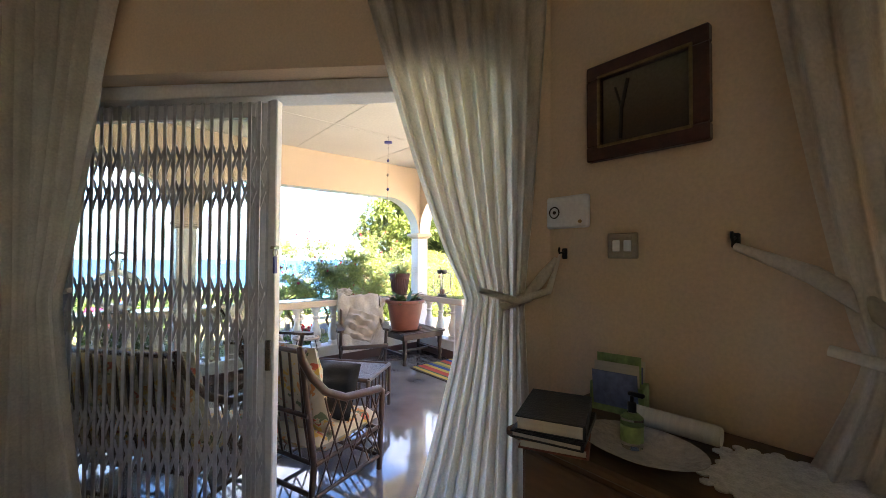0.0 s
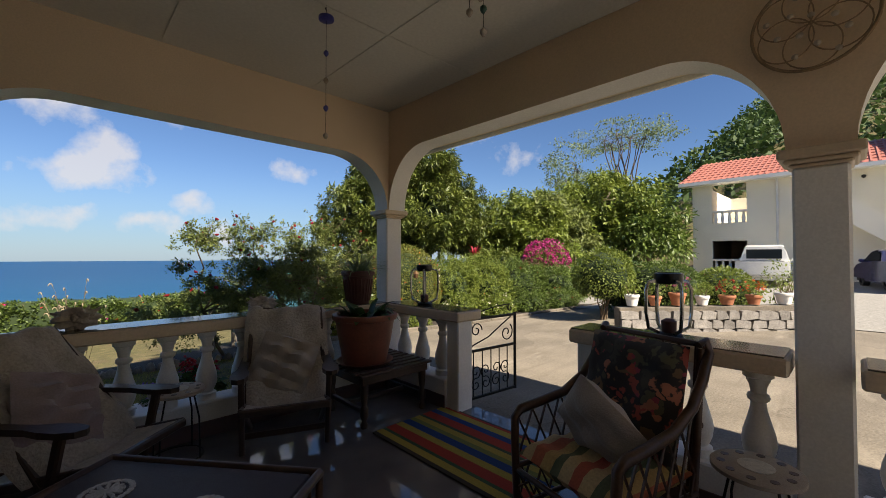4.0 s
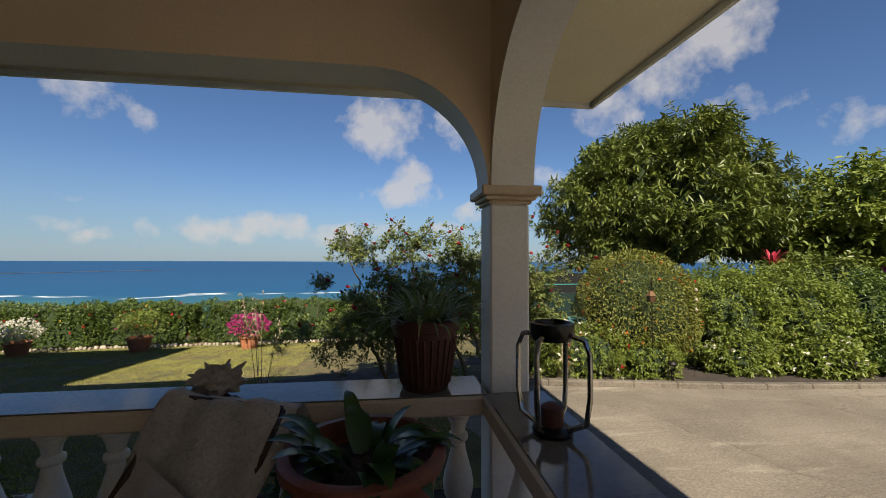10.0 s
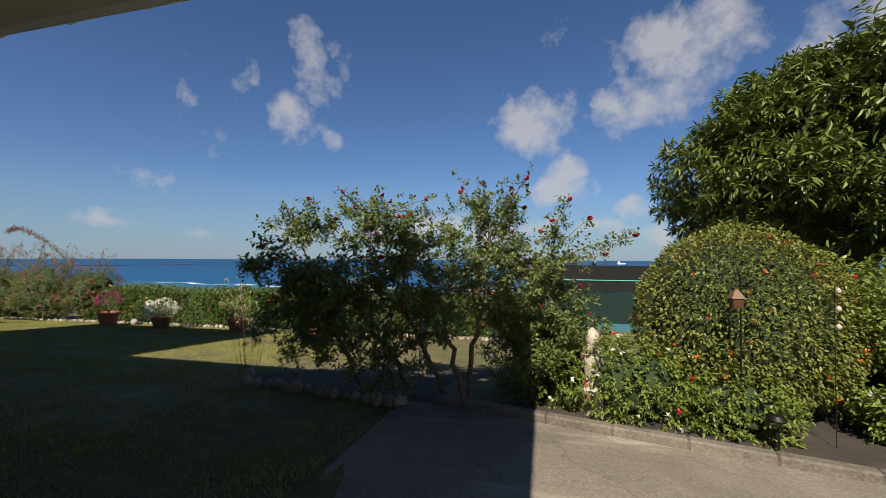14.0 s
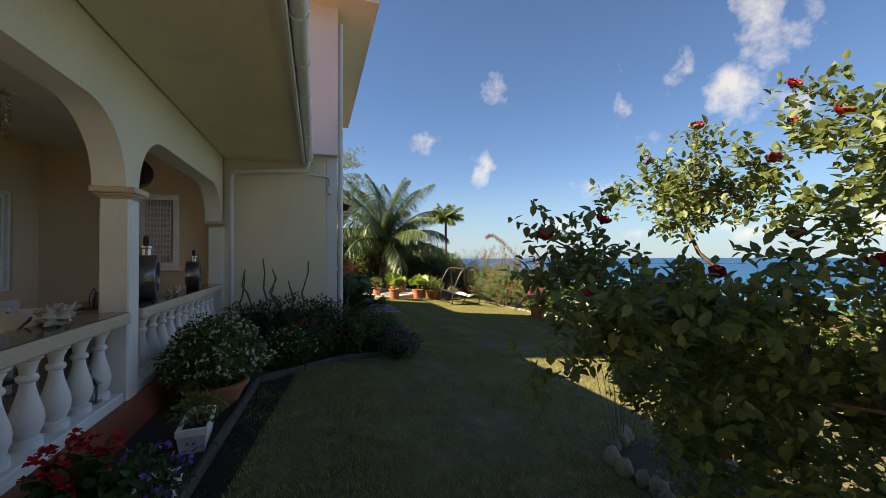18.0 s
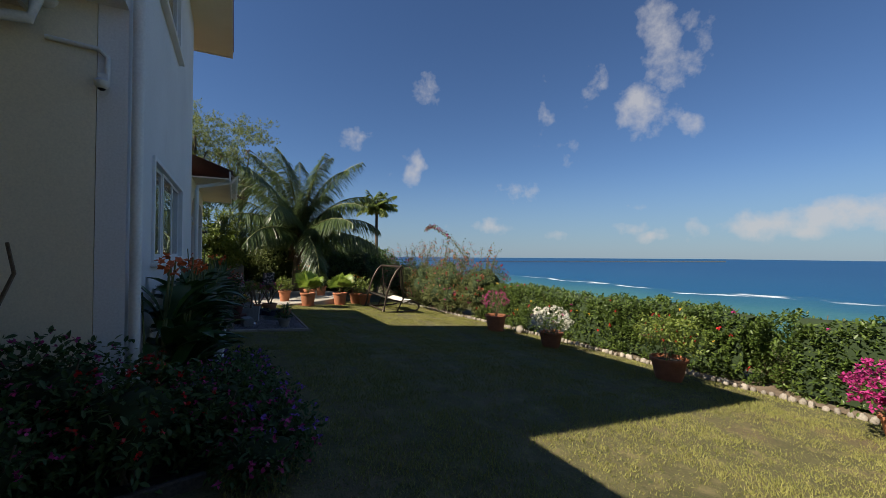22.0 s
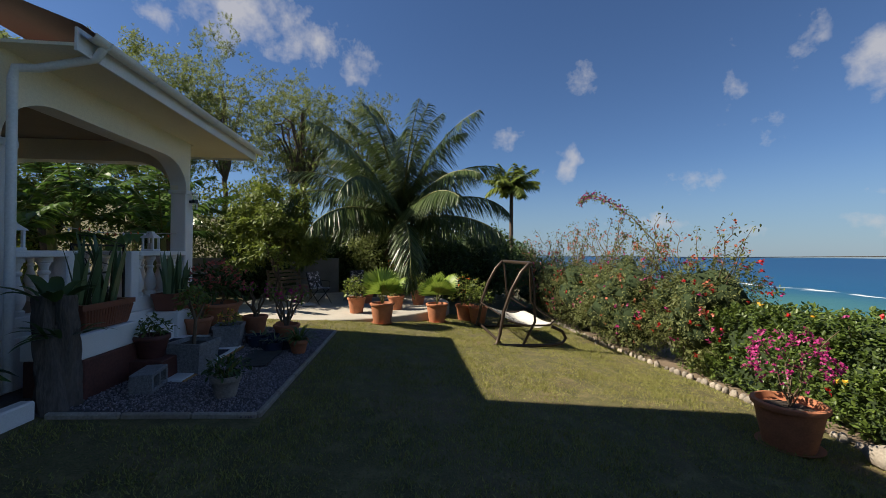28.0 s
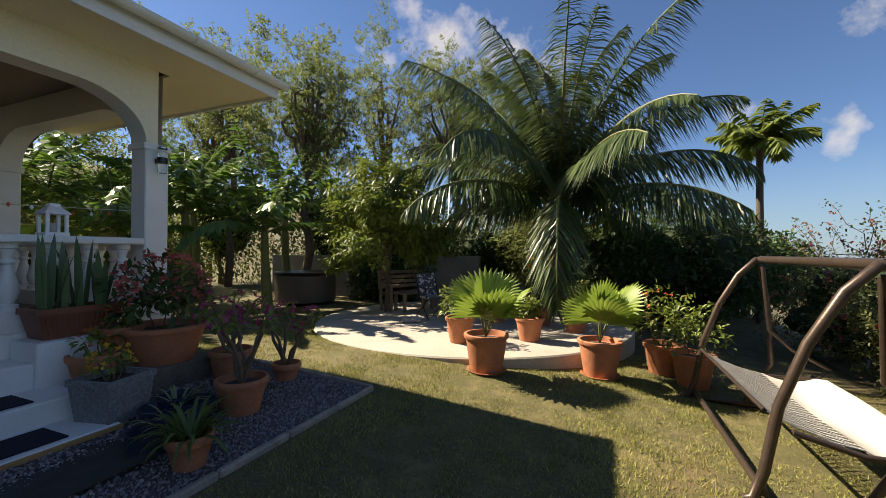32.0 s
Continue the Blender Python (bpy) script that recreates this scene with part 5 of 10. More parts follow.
stool(2.03, 5.36)
stool(3.74, 2.22)
t = thing("small_lantern", "small square candle lantern of pale metal", "lantern", pose(.98, 5.70, .28))
for a in (-.055, .055):
    for b in (-.055, .055):
        part("post", Geo().box(a - .006, b - .006, .02, a + .006, b + .006, .15), M["steel"], t)
part("base", Geo().box(-.07, -.07, 0, .07, .07, .02, .004), M["steel"], t)
part("roof", Geo().lathe([(.10, .15), (.05, .19), (.015, .20), (.015, .215)], 4, square=True), M["steel"], t)
part("candle", Geo().lathe([(.03, .02), (.03, .10)], 12), M["linen"], t, smooth=40)
part("handle", Geo().tube([(-.03, 0, .20), (-.03, 0, .235), (0, 0, .25), (.03, 0, .235), (.03, 0, .20)], .004, 5), M["iron"], t)

solid("rug", Geo().box(-.43, -.75, 0, .43, .75, .012, .004), M["rug"], "colourful striped cotton rug before the gate", "rug", at=pose(3.72, 3.95, .001))

# ---- garden gate of the veranda, standing open ----
def gate(at, wide, high, label):
    t = thing("iron_gate", label, "gate", at)
    for nm, a in (("side_bar", (0, 0, .02, 0, 0, high)), ("side_bar", (wide, 0, .02, wide, 0, high)), ("rail", (0, 0, .04, wide, 0, .04)), ("rail", (0, 0, high - .02, wide, 0, high - .02)), ("rail", (0, 0, high * .60, wide, 0, high * .60))):
        part(nm, Geo().bar(a[:3], a[3:], .025, .025, .003), M["iron"], t)
    n = 5
    for k in range(1, n + 1):
        x = wide * k / (n + 1)
        part("upright", Geo().tube([(x, 0, .04), (x, 0, high * .60)], .007, 6), M["iron"], t)
    def spiral(cx, cz, r, turns, a0, hand):
        return [(cx + hand * r * (1 - .8 * k / 22) * math.cos(a0 + turns * 2 * math.pi * k / 22), 0, cz + r * (1 - .8 * k / 22) * math.sin(a0 + turns * 2 * math.pi * k / 22)) for k in range(23)]
    for cx, cz, r, hand in ((.16, .30, .07, 1), (.30, .30, .07, -1), (.46, .30, .07, 1), (.60, .30, .07, -1)):
        part("scroll", Geo().tube(spiral(cx * wide / .76, cz * high / .86, r, 1.2, -1.2, hand), .006, 6), M["iron"], t, smooth=60)
        part("scroll", Geo().tube(spiral(cx * wide / .76, (cz - .13) * high / .86, r, 1.2, 1.2, hand), .006, 6), M["iron"], t, smooth=60)
    part("scroll", Geo().tube([(.04, 0, high * .63), (.2 * wide, 0, high * .68), (.45 * wide, 0, high * .74), (.7 * wide, 0, high * .86), (.92 * wide, 0, high * .96)], .007, 6), M["iron"], t, smooth=60)
    part("scroll", Geo().tube(spiral(.82 * wide, high * .76, .10, 1.3, 2.2, -1), .007, 6), M["iron"], t, smooth=60)
    part("scroll", Geo().tube(spiral(.22 * wide, high * .84, .08, 1.3, 0, 1), .007, 6), M["iron"], t, smooth=60)
    part("crest", Geo().tube([(.05, 0, high), (.3 * wide, 0, high + .05), (.6 * wide, 0, high + .09), (.9 * wide, 0, high + .10)] + spiral(.9 * wide, high + .055, .045, .9, 1.57, 1), .007, 6), M["iron"], t, smooth=60)
    return t


gate(facing(4.31, 4.60, .06, 1.0, .0) @ pose(0, 0, 0, 0, 0, -3), .74, .86, "black wrought iron gate with scrolls, standing open")

# ---- wind chimes and plaques ----
def chime(x, y, top, drop, colour, strings, label, disc=.05):
    t = thing("wind_chime", label, "wind chime", pose(x, y, CEIL))
    part("cord", Geo().tube([(0, 0, 0), (0, 0, top)], .002, 5), M["iron"], t)
    part("hook", Geo().tube([(0, 0, 0), (0, .015, -.015), (0, 0, -.03)], .003, 5), M["iron"], t)
    part("disc", Geo().lathe([(disc, top), (disc, top - .018), (disc * .6, top - .024)], 18), colour, t, smooth=40)
    for k in range(strings):
        a = 2 * math.pi * k / max(strings, 1)
        x, y = (disc * .8 * math.cos(a), disc * .8 * math.sin(a)) if strings > 1 else (0, 0)
        ln = drop * rng.uniform(.65, 1.0) if strings > 1 else drop
        part("string", Geo().tube([(x, y, top - .02), (x, y, top - ln)], .0015, 4), M["iron"], t)
        for q in range(4):
            z = top - ln * (.3 + .23 * q)
            part("charm", Geo().lathe([(.004, .02), (.016, .008), (.018, -.004), (.006, -.022)], 7, (x, y, z)), M["chalk"] if q % 2 else colour, t, smooth=60)
    return t


M["bluedisc"] = mat("blue_enamel", (.05, .05, .25), .3, dark=.8)
M["birdgreen"] = mat("aged_green_metal", (.06, .13, .10), .45, .5, dark=.6, scale=20)
chime(2.65, 4.30, -.08, .80, M["bluedisc"], 1, "blue disc wind chime with moon charms")
chime(1.24, 4.35, -.05, .60, M["chalk"], 9, "shell wind chime with many strings", .08)
bc = chime(2.80, 3.10, -.12, .50, M["birdgreen"], 3, "green metal bird wind chime with bells", .05)
for dx, dy, dz, k, turn in ((0, 0, -.10, 1.0, 20), (.10, .05, -.13, .55, 150), (-.03, .02, -.42, .6, -30)):
    g = Geo().lathe([(.004, -.09), (.018, -.075), (.04, -.02), (.042, .015), (.03, .045), (.026, .055), (.028, .07), (.02, .088), (.006, .096), (.002, .118)], 12, m=Matrix.Rotation(math.pi / 2, 4, "Y"))
    g.prism([(-.17, -.03), (-.16, .03), (-.07, .018), (-.07, -.018)], -.004, .006)
    part("bird", g, M["birdgreen"], bc, smooth=50, at=pose(dx, dy, dz, 0, -12, turn) @ Matrix.Scale(k, 4))
chime(-.35, 4.35, -.05, .45, M["steel"], 6, "small metal and shell wind chime", .06)
chime(-1.5, 4.6, -.05, .55, M["birdgreen"], 3, "heart-shaped wind chime with beads", .05)
M["palecane"] = mat("weathered_cane", (.30, .20, .11), .6, dark=.6, scale=12, fine=70)
t = thing("wall_ring", "round woven wire wall ornament above the column", "ornament", pose(SIDE - .135, 2.02, 2.64, 0, -90, 0))
part("hoop", Geo().tube([(.235 * math.cos(a), .235 * math.sin(a), .015) for a in [k * math.pi / 24 for k in range(48)]], .008, 7, True), M["palecane"], t, smooth=60)
for k in range(6):
    a = k * math.pi / 3
    part("inner_ring", Geo().tube([(.115 * math.cos(a) + .11 * math.cos(b), .115 * math.sin(a) + .11 * math.sin(b), .015) for b in [q * math.pi / 12 for q in range(24)]], .0035, 6, True), M["palecane"], t, smooth=60)
for k in range(14):
    a = k * 2.4
    part("bead", Geo().lathe([(.003, .004), (.016, .015), (.003, .028)], 8, (.2 * math.sqrt((k + .5) / 14) * math.cos(a), .2 * math.sqrt((k + .5) / 14) * math.sin(a), 0)), M["chalk"], t, smooth=60)
t = thing("wall_plaque", "dark round wall plaque above the window", "ornament", pose(WEST + .003, 4.55, 2.80, 0, 90, 0))
part("disc", Geo().lathe([(.24, 0), (.24, .02), (.20, .028), (.19, .018)], 32), M["blackmetal"], t, smooth=40)
part("hanger", Geo().box(-.30, -.03, 0, -.22, .03, .015, .004), M["blackmetal"], t)

# dining corner at the west end
tab = thing("dining_table", "wooden dining table set with bottles and bowls", "table", pose(-1.75, 4.55, 0))
M["pine"] = mat("varnished_pine", (.32, .17, .07), .35, dark=.7, scale=3, fine=40, bump=.06, stretch=(.2, 1, 1))
part("tabletop", Geo().box(-.75, -.45, .71, .75, .45, .75, .012), M["pine"], tab)
for a in (-.66, .66):
    for b in (-.37, .37):
        part("leg", Geo().box(a - .035, b - .035, 0, a + .035, b + .035, .71, .006), M["white"], tab)
for x, y, dx, dy in ((-.72, 4.55, -1, 0), (-1.5, 5.18, 0, -1), (-2.1, 5.18, 0, -1), (-1.5, 3.92, 0, 1)):
    c = thing("garden_chair", "white plastic chair at the dining table", "chair", facing(x, y, dx, dy), "dining chairs")
    part("seat", Geo().box(-.22, -.21, .42, .22, .22, .45, .012), M["alu"], c)
    for a in (-.19, .19):
        part("leg", Geo().bar((a, .18, .42), (a * 1.1, .21, 0), .035, .035, .006), M["alu"], c)
        part("leg", Geo().bar((a, -.18, .86), (a * 1.05, -.23, 0), .035, .035, .006), M["alu"], c)
    for k in range(4):
        part("back_slat", Geo().box(-.15 + .1 * k - .02, -.20, .5, -.15 + .1 * k + .02, -.18, .82, .004), M["alu"], c)
    part("back_rail", Geo().box(-.21, -.205, .80, .21, -.175, .88, .012), M["alu"], c)
tray = thing("condiment_rack", "wire rack with condiment bottles on a tray", "rack", pose(-1.55, 4.6, .75))
part("tray", Geo().box(-.2, -.14, 0, .2, .14, .015, .006), M["wood"], tray)
part("hoop", Geo().tube([(-.1, 0, .015), (-.1, 0, .18), (0, 0, .26), (.1, 0, .18), (.1, 0, .015)], .006, 6), M["iron"], tray, smooth=60)
for k, c in enumerate(("terradark", "redbase", "wood")):
    part("bottle", Geo().lathe([(.028, .016), (.03, .13), (.012, .16), (.012, .20), (.015, .21)], 12, (-.07 + .07 * k, .05, 0)), M[c], tray, smooth=50)
for k, (x, y) in enumerate(((-1.25, 4.5), (-1.85, 4.65))):
    b = solid("bowl", Geo().lathe([(.04, 0), (.09, .045), (.11, .075), (.105, .075), (.085, .05), (.03, .01)], 20), M["white"], "white ceramic bowl on the dining table", "bowl", smooth=50, group="bowls", at=pose(x, y, .751))

# windows of the veranda walls
def grilled_window(name, at, w, h, label, panes=2, lattice_on=(0, 1), sill=True):
    """A framed sliding window in its own x-z plane, its face towards -y."""
    t = thing(name, label, "window", at, kind="structure")
    f = .05
    for nm, a in (("window_frame", (0, 0, 0, f, .09, h)), ("window_frame", (w - f, 0, 0, w, .09, h)), ("window_frame", (f, 0, 0, w - f, .09, f)), ("window_frame", (f, 0, h - f, w - f, .09, h))):
        part(nm, Geo().box(*a, .004), M["alu"], t)
    for k in range(panes):
        x0, x1 = f + (w - 2 * f) * k / panes, f + (w - 2 * f) * (k + 1) / panes
        y = .045 if k % 2 else .06
        s = part("sash", Geo().box(x0, y, f, x0 + .04, y + .025, h - f, .003).box(x1 - .04, y, f, x1, y + .025, h - f, .003).box(x0 + .04, y, f, x1 - .04, y + .025, f + .04, .003).box(x0 + .04, y, h - f - .04, x1 - .04, y + .025, h - f, .003), M["alu"], t)
        p = part("pane", Geo().box(x0 + .04, y + .01, f + .04, x1 - .04, y + .015, h - f - .04), M["glass"], s)
        p.visible_shadow = False
        if k in lattice_on:
            g = Geo()
            n = max(4, int((x1 - x0) / .055))
            for q in range(n):
                x = x0 + .05 + (x1 - x0 - .1) * (q + .5) / n
                g.box(x - .006, .095, f + .05, x + .006, .11, h - f - .05)
                for c in range(5):
                    z = f + .12 + (h - 2 * f - .24) * (c + .5) / 5
                    d = (x1 - x0 - .1) / n
                    g.bar((x - d / 2, .115, z - .06), (x + d / 2, .115, z + .06), .008, .012)
                    g.bar((x - d / 2, .118, z + .06), (x + d / 2, .118, z - .06), .008, .012)
            part("grille", g, M["alu"], t)
    if sill:
        part("window_sill", Geo().box(-.04, -.05, -.05, w + .04, .1, -.001, .008), M["white"], t)
    return t


grilled_window("window_1", pose(WEST - .02, 5.18, 1.24, 0, 0, -90) @ pose(0, 0, 0), 1.04, 1.22, "white sliding window with folding lattice grille")
def drape(name, p, q, z0, z1, folds, label, material=None, tie=None, depth=.05, narrow=.35, seed=0.0, hook=None):
    """A curtain hung from p to q; tie gives (height, where along 0-1) at which it is gathered."""
    p, q = Vector((*p, 0)), Vector((*q, 0))
    d = (q - p)
    nrm = Vector((-d.y, d.x, 0)).normalized()
    def f(u, v):
        z = z0 + (z1 - z0) * v
        s = u
        k = depth
        if tie:
            h, c = tie
            e = abs(z - h) / ((z1 - h) if z > h else (h - z0) * 1.3)
            e = min(1, e)
            g = narrow + (1 - narrow) * e ** (.8 if z > h else 1.2)
            s = c + (u - c) * g
            k = depth * (.5 + .5 * g)
        a = folds * 2 * math.pi * u + seed
        o = nrm * (k * math.sin(a + .5 * math.sin(3 * v + seed)) + .35 * k * math.sin(2.3 * a + 1 + 3 * v))
        return tuple(p + d * s + o + Vector((0, 0, z)))
    g = Geo().grid(f, folds * 10, 40)
    t = thing(name, label, "curtain")
    part("cloth", g, material or M["sheer"], t, smooth=180)
    if tie:
        h, c = tie
        m = p + d * c
        w = d.length * narrow * .5
        e = d.normalized()
        part("tieback", Geo().tube([m - e * (w + .02) - nrm * .06 + Vector((0, 0, h + .02)), m - nrm * (depth + .05) + Vector((0, 0, h - .02)), m + e * (w + .01) - nrm * .05 + Vector((0, 0, h + .02))] + ([Vector(hook)] if hook else []), [.014, .018, .016, .006] if hook else [.014, .018, .014], 8), M["sheer"], t, smooth=60)
    return t


M["lacecurtain"] = mat("pale_lace_curtain", (.66, .62, .54), .9, dark=.7, scale=30, fine=140, bump=.2, trans=.4)
drape("lace_curtain", (WEST - .25, 5.15), (WEST - .25, 4.16), 1.2, 2.5, 9, "pale lace curtain behind the grilled window", M["lacecurtain"], depth=.02)
grilled_window("window_2", pose(-2.40 + 1.2, start.y + .02, .95, 0, 0, 180), 1.2, 1.4, "white sliding window behind the dining table", lattice_on=(), sill=False)
grilled_window("window_3", pose(-4.08, BLOCK_Y + .03, 1.17, 0, 0, 180) @ pose(0, 0, 0), 2.62, 1.17, "wide white sliding window with lattice grille", 3, (1,))
grilled_window("window_4", pose(-4.08, BLOCK_Y + .03, 4.25, 0, 0, 180) @ pose(0, 0, 0), 2.07, 1.15, "upper white sliding window", 2, ())
drape("window_curtain", (-4.1, BLOCK_Y - .25), (-6.7, BLOCK_Y - .25), 1.1, 2.4, 16, "grey curtain behind the wide window", M["lacecurtain"], depth=.03)

# gutters and downpipes
def gutter(p, q, r, label):
    t = thing("gutter", label, "gutter", kind="structure")
    p, q = Vector(p), Vector(q)
    d = (q - p).normalized()
    s = Vector((d.y, -d.x, 0))
    n = 8
    v, f = [], []
    for e in (p, q):
        for k in range(n + 1):
            a = math.pi * k / n
            v.append(e + s * r * math.cos(a) - Vector((0, 0, 1)) * r * math.sin(a))
        for k in range(n, -1, -1):
            a = math.pi * k / n
            v.append(e + s * r * .9 * math.cos(a) - Vector((0, 0, 1)) * (r * .9 * math.sin(a)))
    m = 2 * (n + 1)
    f = [(k, (k + 1) % m, m + (k + 1) % m, m + k) for k in range(m)]
    part("channel", Geo().add(v, f), M["gutter"], t, smooth=50)
    L = (q - p).length
    for k in range(int(L / .75) + 1):
        c = p + d * min(L, .2 + .75 * k)
        part("bracket", Geo().tube([c + s * r * 1.06 * math.cos(a) - Vector((0, 0, 1)) * r * 1.06 * math.sin(a) for a in [math.pi * j / 6 for j in range(7)]], .012, 5), M["gutter"], t)
    return t


gutter((-2.95, EAVE_N + .10, 3.24), (EAVE_E + .10, EAVE_N + .10, 3.24), .07, "white plastic gutter along the seaward eaves")
gutter((EAVE_E + .10, EAVE_N + .10, 3.24), (EAVE_E + .10, -3.0, 3.24), .07, "white plastic gutter along the drive eaves")
t = thing("downpipe", "white downpipe at the veranda corner", "pipe", kind="structure")
part("pipe", Geo().tube([(-2.80, EAVE_N + .09, 3.16), (-2.80, EAVE_N + .06, 3.0), (-2.80, 6.35, 2.93), (-2.80, 6.05, 2.90), (-2.80, 5.99, 2.83), (-2.80, 5.99, -.2)], .042, 10), M["gutter"], t, smooth=60)
for z in (.4, 1.7, 2.6):
    part("clip", Geo().lathe([(.05, 0), (.05, .03)], 12, (-2.80, 5.99, z)), M["gutter"], t)
t = thing("downpipe", "white downpipe at the house corner", "pipe", kind="structure")
part("pipe", Geo().tube([(-2.99, BLOCK_Y + .06, 5.9), (-2.99, BLOCK_Y + .06, -.3)], .045, 10), M["gutter"], t, smooth=60)
t = thing("downpipe", "thin conduit to the wall camera", "pipe", kind="structure")
part("pipe", Geo().tube([(-2.93, EAVE_N + .1, 2.94), (-2.93, 7.58, 2.92), (-2.93, 7.64, 2.86), (-2.93, 7.64, 2.72)], .02, 8), M["gutter"], t, smooth=60)
t = thing("security_camera", "small white dome camera on the house wall", "camera", pose(-2.93, 7.62, 2.62))
part("bracket", Geo().box(0, -.04, 0, .05, .04, .10, .01), M["gutter"], t)
part("housing", Geo().lathe([(.02, -.03), (.045, -.01), (.05, .03), (.03, .05)], 14, (.07, 0, -.01)), M["gutter"], t, smooth=50)
part("lens", Geo().lathe([(.012, -.045), (.028, -.03)], 12, (.07, 0, -.01)), M["iron"], t, smooth=50)


# ---- the room behind the sliding door ----
along = (CORNER - DOOR_A).normalized()
inward = Vector((-.7071, -.7071, 0))
DM = Matrix.Translation(DOOR_A) @ Matrix(((along.x, -inward.x, 0, 0), (along.y, -inward.y, 0, 0), (0, 0, 1, 0), (0, 0, 0, 1)))
DW = (DOOR_B - DOOR_A).length
t = thing("sliding_door", "white framed sliding door, half open", "door", DM @ pose(0, .155, 0), kind="structure")
part("head_track", Geo().box(-.02, -.03, 2.45, DW + .02, .12, 2.53, .006), M["alu"], t)
part("door_jamb", Geo().box(DW - .02, -.02, 0, DW + .002, .13, 2.45, .006), M["alu"], t)
for q in (.0, .05, .10):
    part("jamb_rib", Geo().box(DW - .034, q, 0, DW - .02, q + .012, 2.45, .003), M["alu"], t)
part("door_jamb", Geo().box(-.02, -.02, 0, .05, .13, 2.45, .006), M["alu"], t)
part("threshold", Geo().box(0, -.02, 0, DW, .12, .018, .004), M["alu"], t)
for k, y in ((0, .085), (1, .055)):
    x0 = .05 + .05 * k
    s = part("door_leaf", Geo().box(x0, y, .02, x0 + .07, y + .025, 2.45, .004).box(x0 + 1.18, y, .02, x0 + 1.25, y + .025, 2.45, .004).box(x0 + .07, y, .02, x0 + 1.18, y + .025, .11, .004).box(x0 + .07, y, 2.37, x0 + 1.18, y + .025, 2.45, .004), M["alu"], t)
    p = part("pane", Geo().box(x0 + .07, y + .010, .11, x0 + 1.18, y + .015, 2.37), M["glass"], s)
    p.visible_shadow = False
grille = thing("folding_grille", "grey folding security grille, drawn half across", "grille", DM @ pose(0, .155, 0))
bars = 25
W = 1.38
for k in range(bars):
    x = .06 + (W - .06) * k / (bars - 1)
    part("bar", Geo().box(x - .009, .012, .03, x + .009, .020, 2.44), M["grille"], grille)
step = (W - .06) / (bars - 1)
for z in (2.13, 1.94, 1.39, 1.20, .68, .49):
    for k in range(bars - 1):
        x = .06 + step * k
        part("link", Geo().bar((x, .022, z - .085), (x + step, .022, z + .085), .004, .016), M["grille"], grille)
        part("link", Geo().bar((x, .027, z + .085), (x + step, .027, z - .085), .004, .016), M["grille"], grille)
part("lead_stile", Geo().box(W + .015, -.012, .02, W + .06, .045, 2.44, .006), M["alu"], grille, "white painted lead post")
part("lock", Geo().box(W + .02, -.03, 1.0, W + .05, -.012, 1.16, .004), M["steel"], grille)
t = thing("key_ring", "keys with a dark tag hanging from the lock", "keys", DM @ pose(W + .075, .115, 1.64))
part("ring", Geo().tube([(0, .022 * math.cos(a), -.02 + .022 * math.sin(a)) for a in [k * math.pi / 8 for k in range(16)]], .0025, 5, True), M["steel"], t)
part("key", Geo().box(-.012, -.03, -.004, .012, .02, .012, .003), M["steel"], t)
part("tag", Geo().box(-.006, -.016, -.13, .006, .016, -.04, .004), M["bluedisc"], t)


def wall_line(p, off):
    q = Vector(p) + inward * off
    return (q.x, q.y)


drape("door_curtain", wall_line((.91, 1.71, 0), .08), wall_line((1.53, 1.09, 0), .08), 0.02, 2.95, 9, "sheer cream door curtain tied back", tie=(1.44, .82), narrow=.30, depth=.045, hook=(1.50, 1.00, 1.62))
drape("door_curtain", wall_line((.05, 2.57, 0), .08), wall_line((-.60, 3.22, 0), .08), 0.02, 2.95, 8, "sheer cream door curtain tied back", tie=(1.40, .55), narrow=.40, depth=.055)
drape("window_curtain", (1.40, .30), (1.40, -.62), .93, 2.65, 9, "sheer white window curtain tied back", tie=(1.36, .42), narrow=.45, depth=.04)
t = thing("curtain_rail", "plain curtain rail above the sliding door", "rail", kind="structure")
a, b = wall_line((-.60, 3.22, 0), .08), wall_line((1.53, 1.09, 0), .08)
part("pole", Geo().tube([(*a, 2.97), (*b, 2.97)], .014, 8), M["alu"], t, smooth=60)
t = thing("curtain_rail", "plain curtain rail above the window", "rail", kind="structure")
part("pole", Geo().tube([(1.40, .36, 2.67), (1.40, -.7, 2.67)], .012, 8), M["alu"], t, smooth=60)
for x, y, z in ((1.51, .37, 1.66), (1.52, 1.00, 1.62)):
    t = thing("tieback_hook", "dark iron curtain hook on the wall", "hook", pose(x, y, z), "curtain hooks")
    part("plate", Geo().box(.006, -.012, -.024, .019, .012, .024, .004), M["iron"], t)
    part("hook", Geo().tube([(.01, 0, .01), (-.025, 0, .0), (-.033, 0, .012), (-.028, 0, .026)], .005, 7), M["iron"], t, smooth=60)
part("tie_band", Geo().tube([(1.47, .36, 1.64), (1.44, .18, 1.56), (1.38, -.02, 1.42), (1.35, -.09, 1.36)], [.012, .026, .028, .02], 8), M["sheer"], bpy.data.objects["window_curtain.001"], smooth=60)

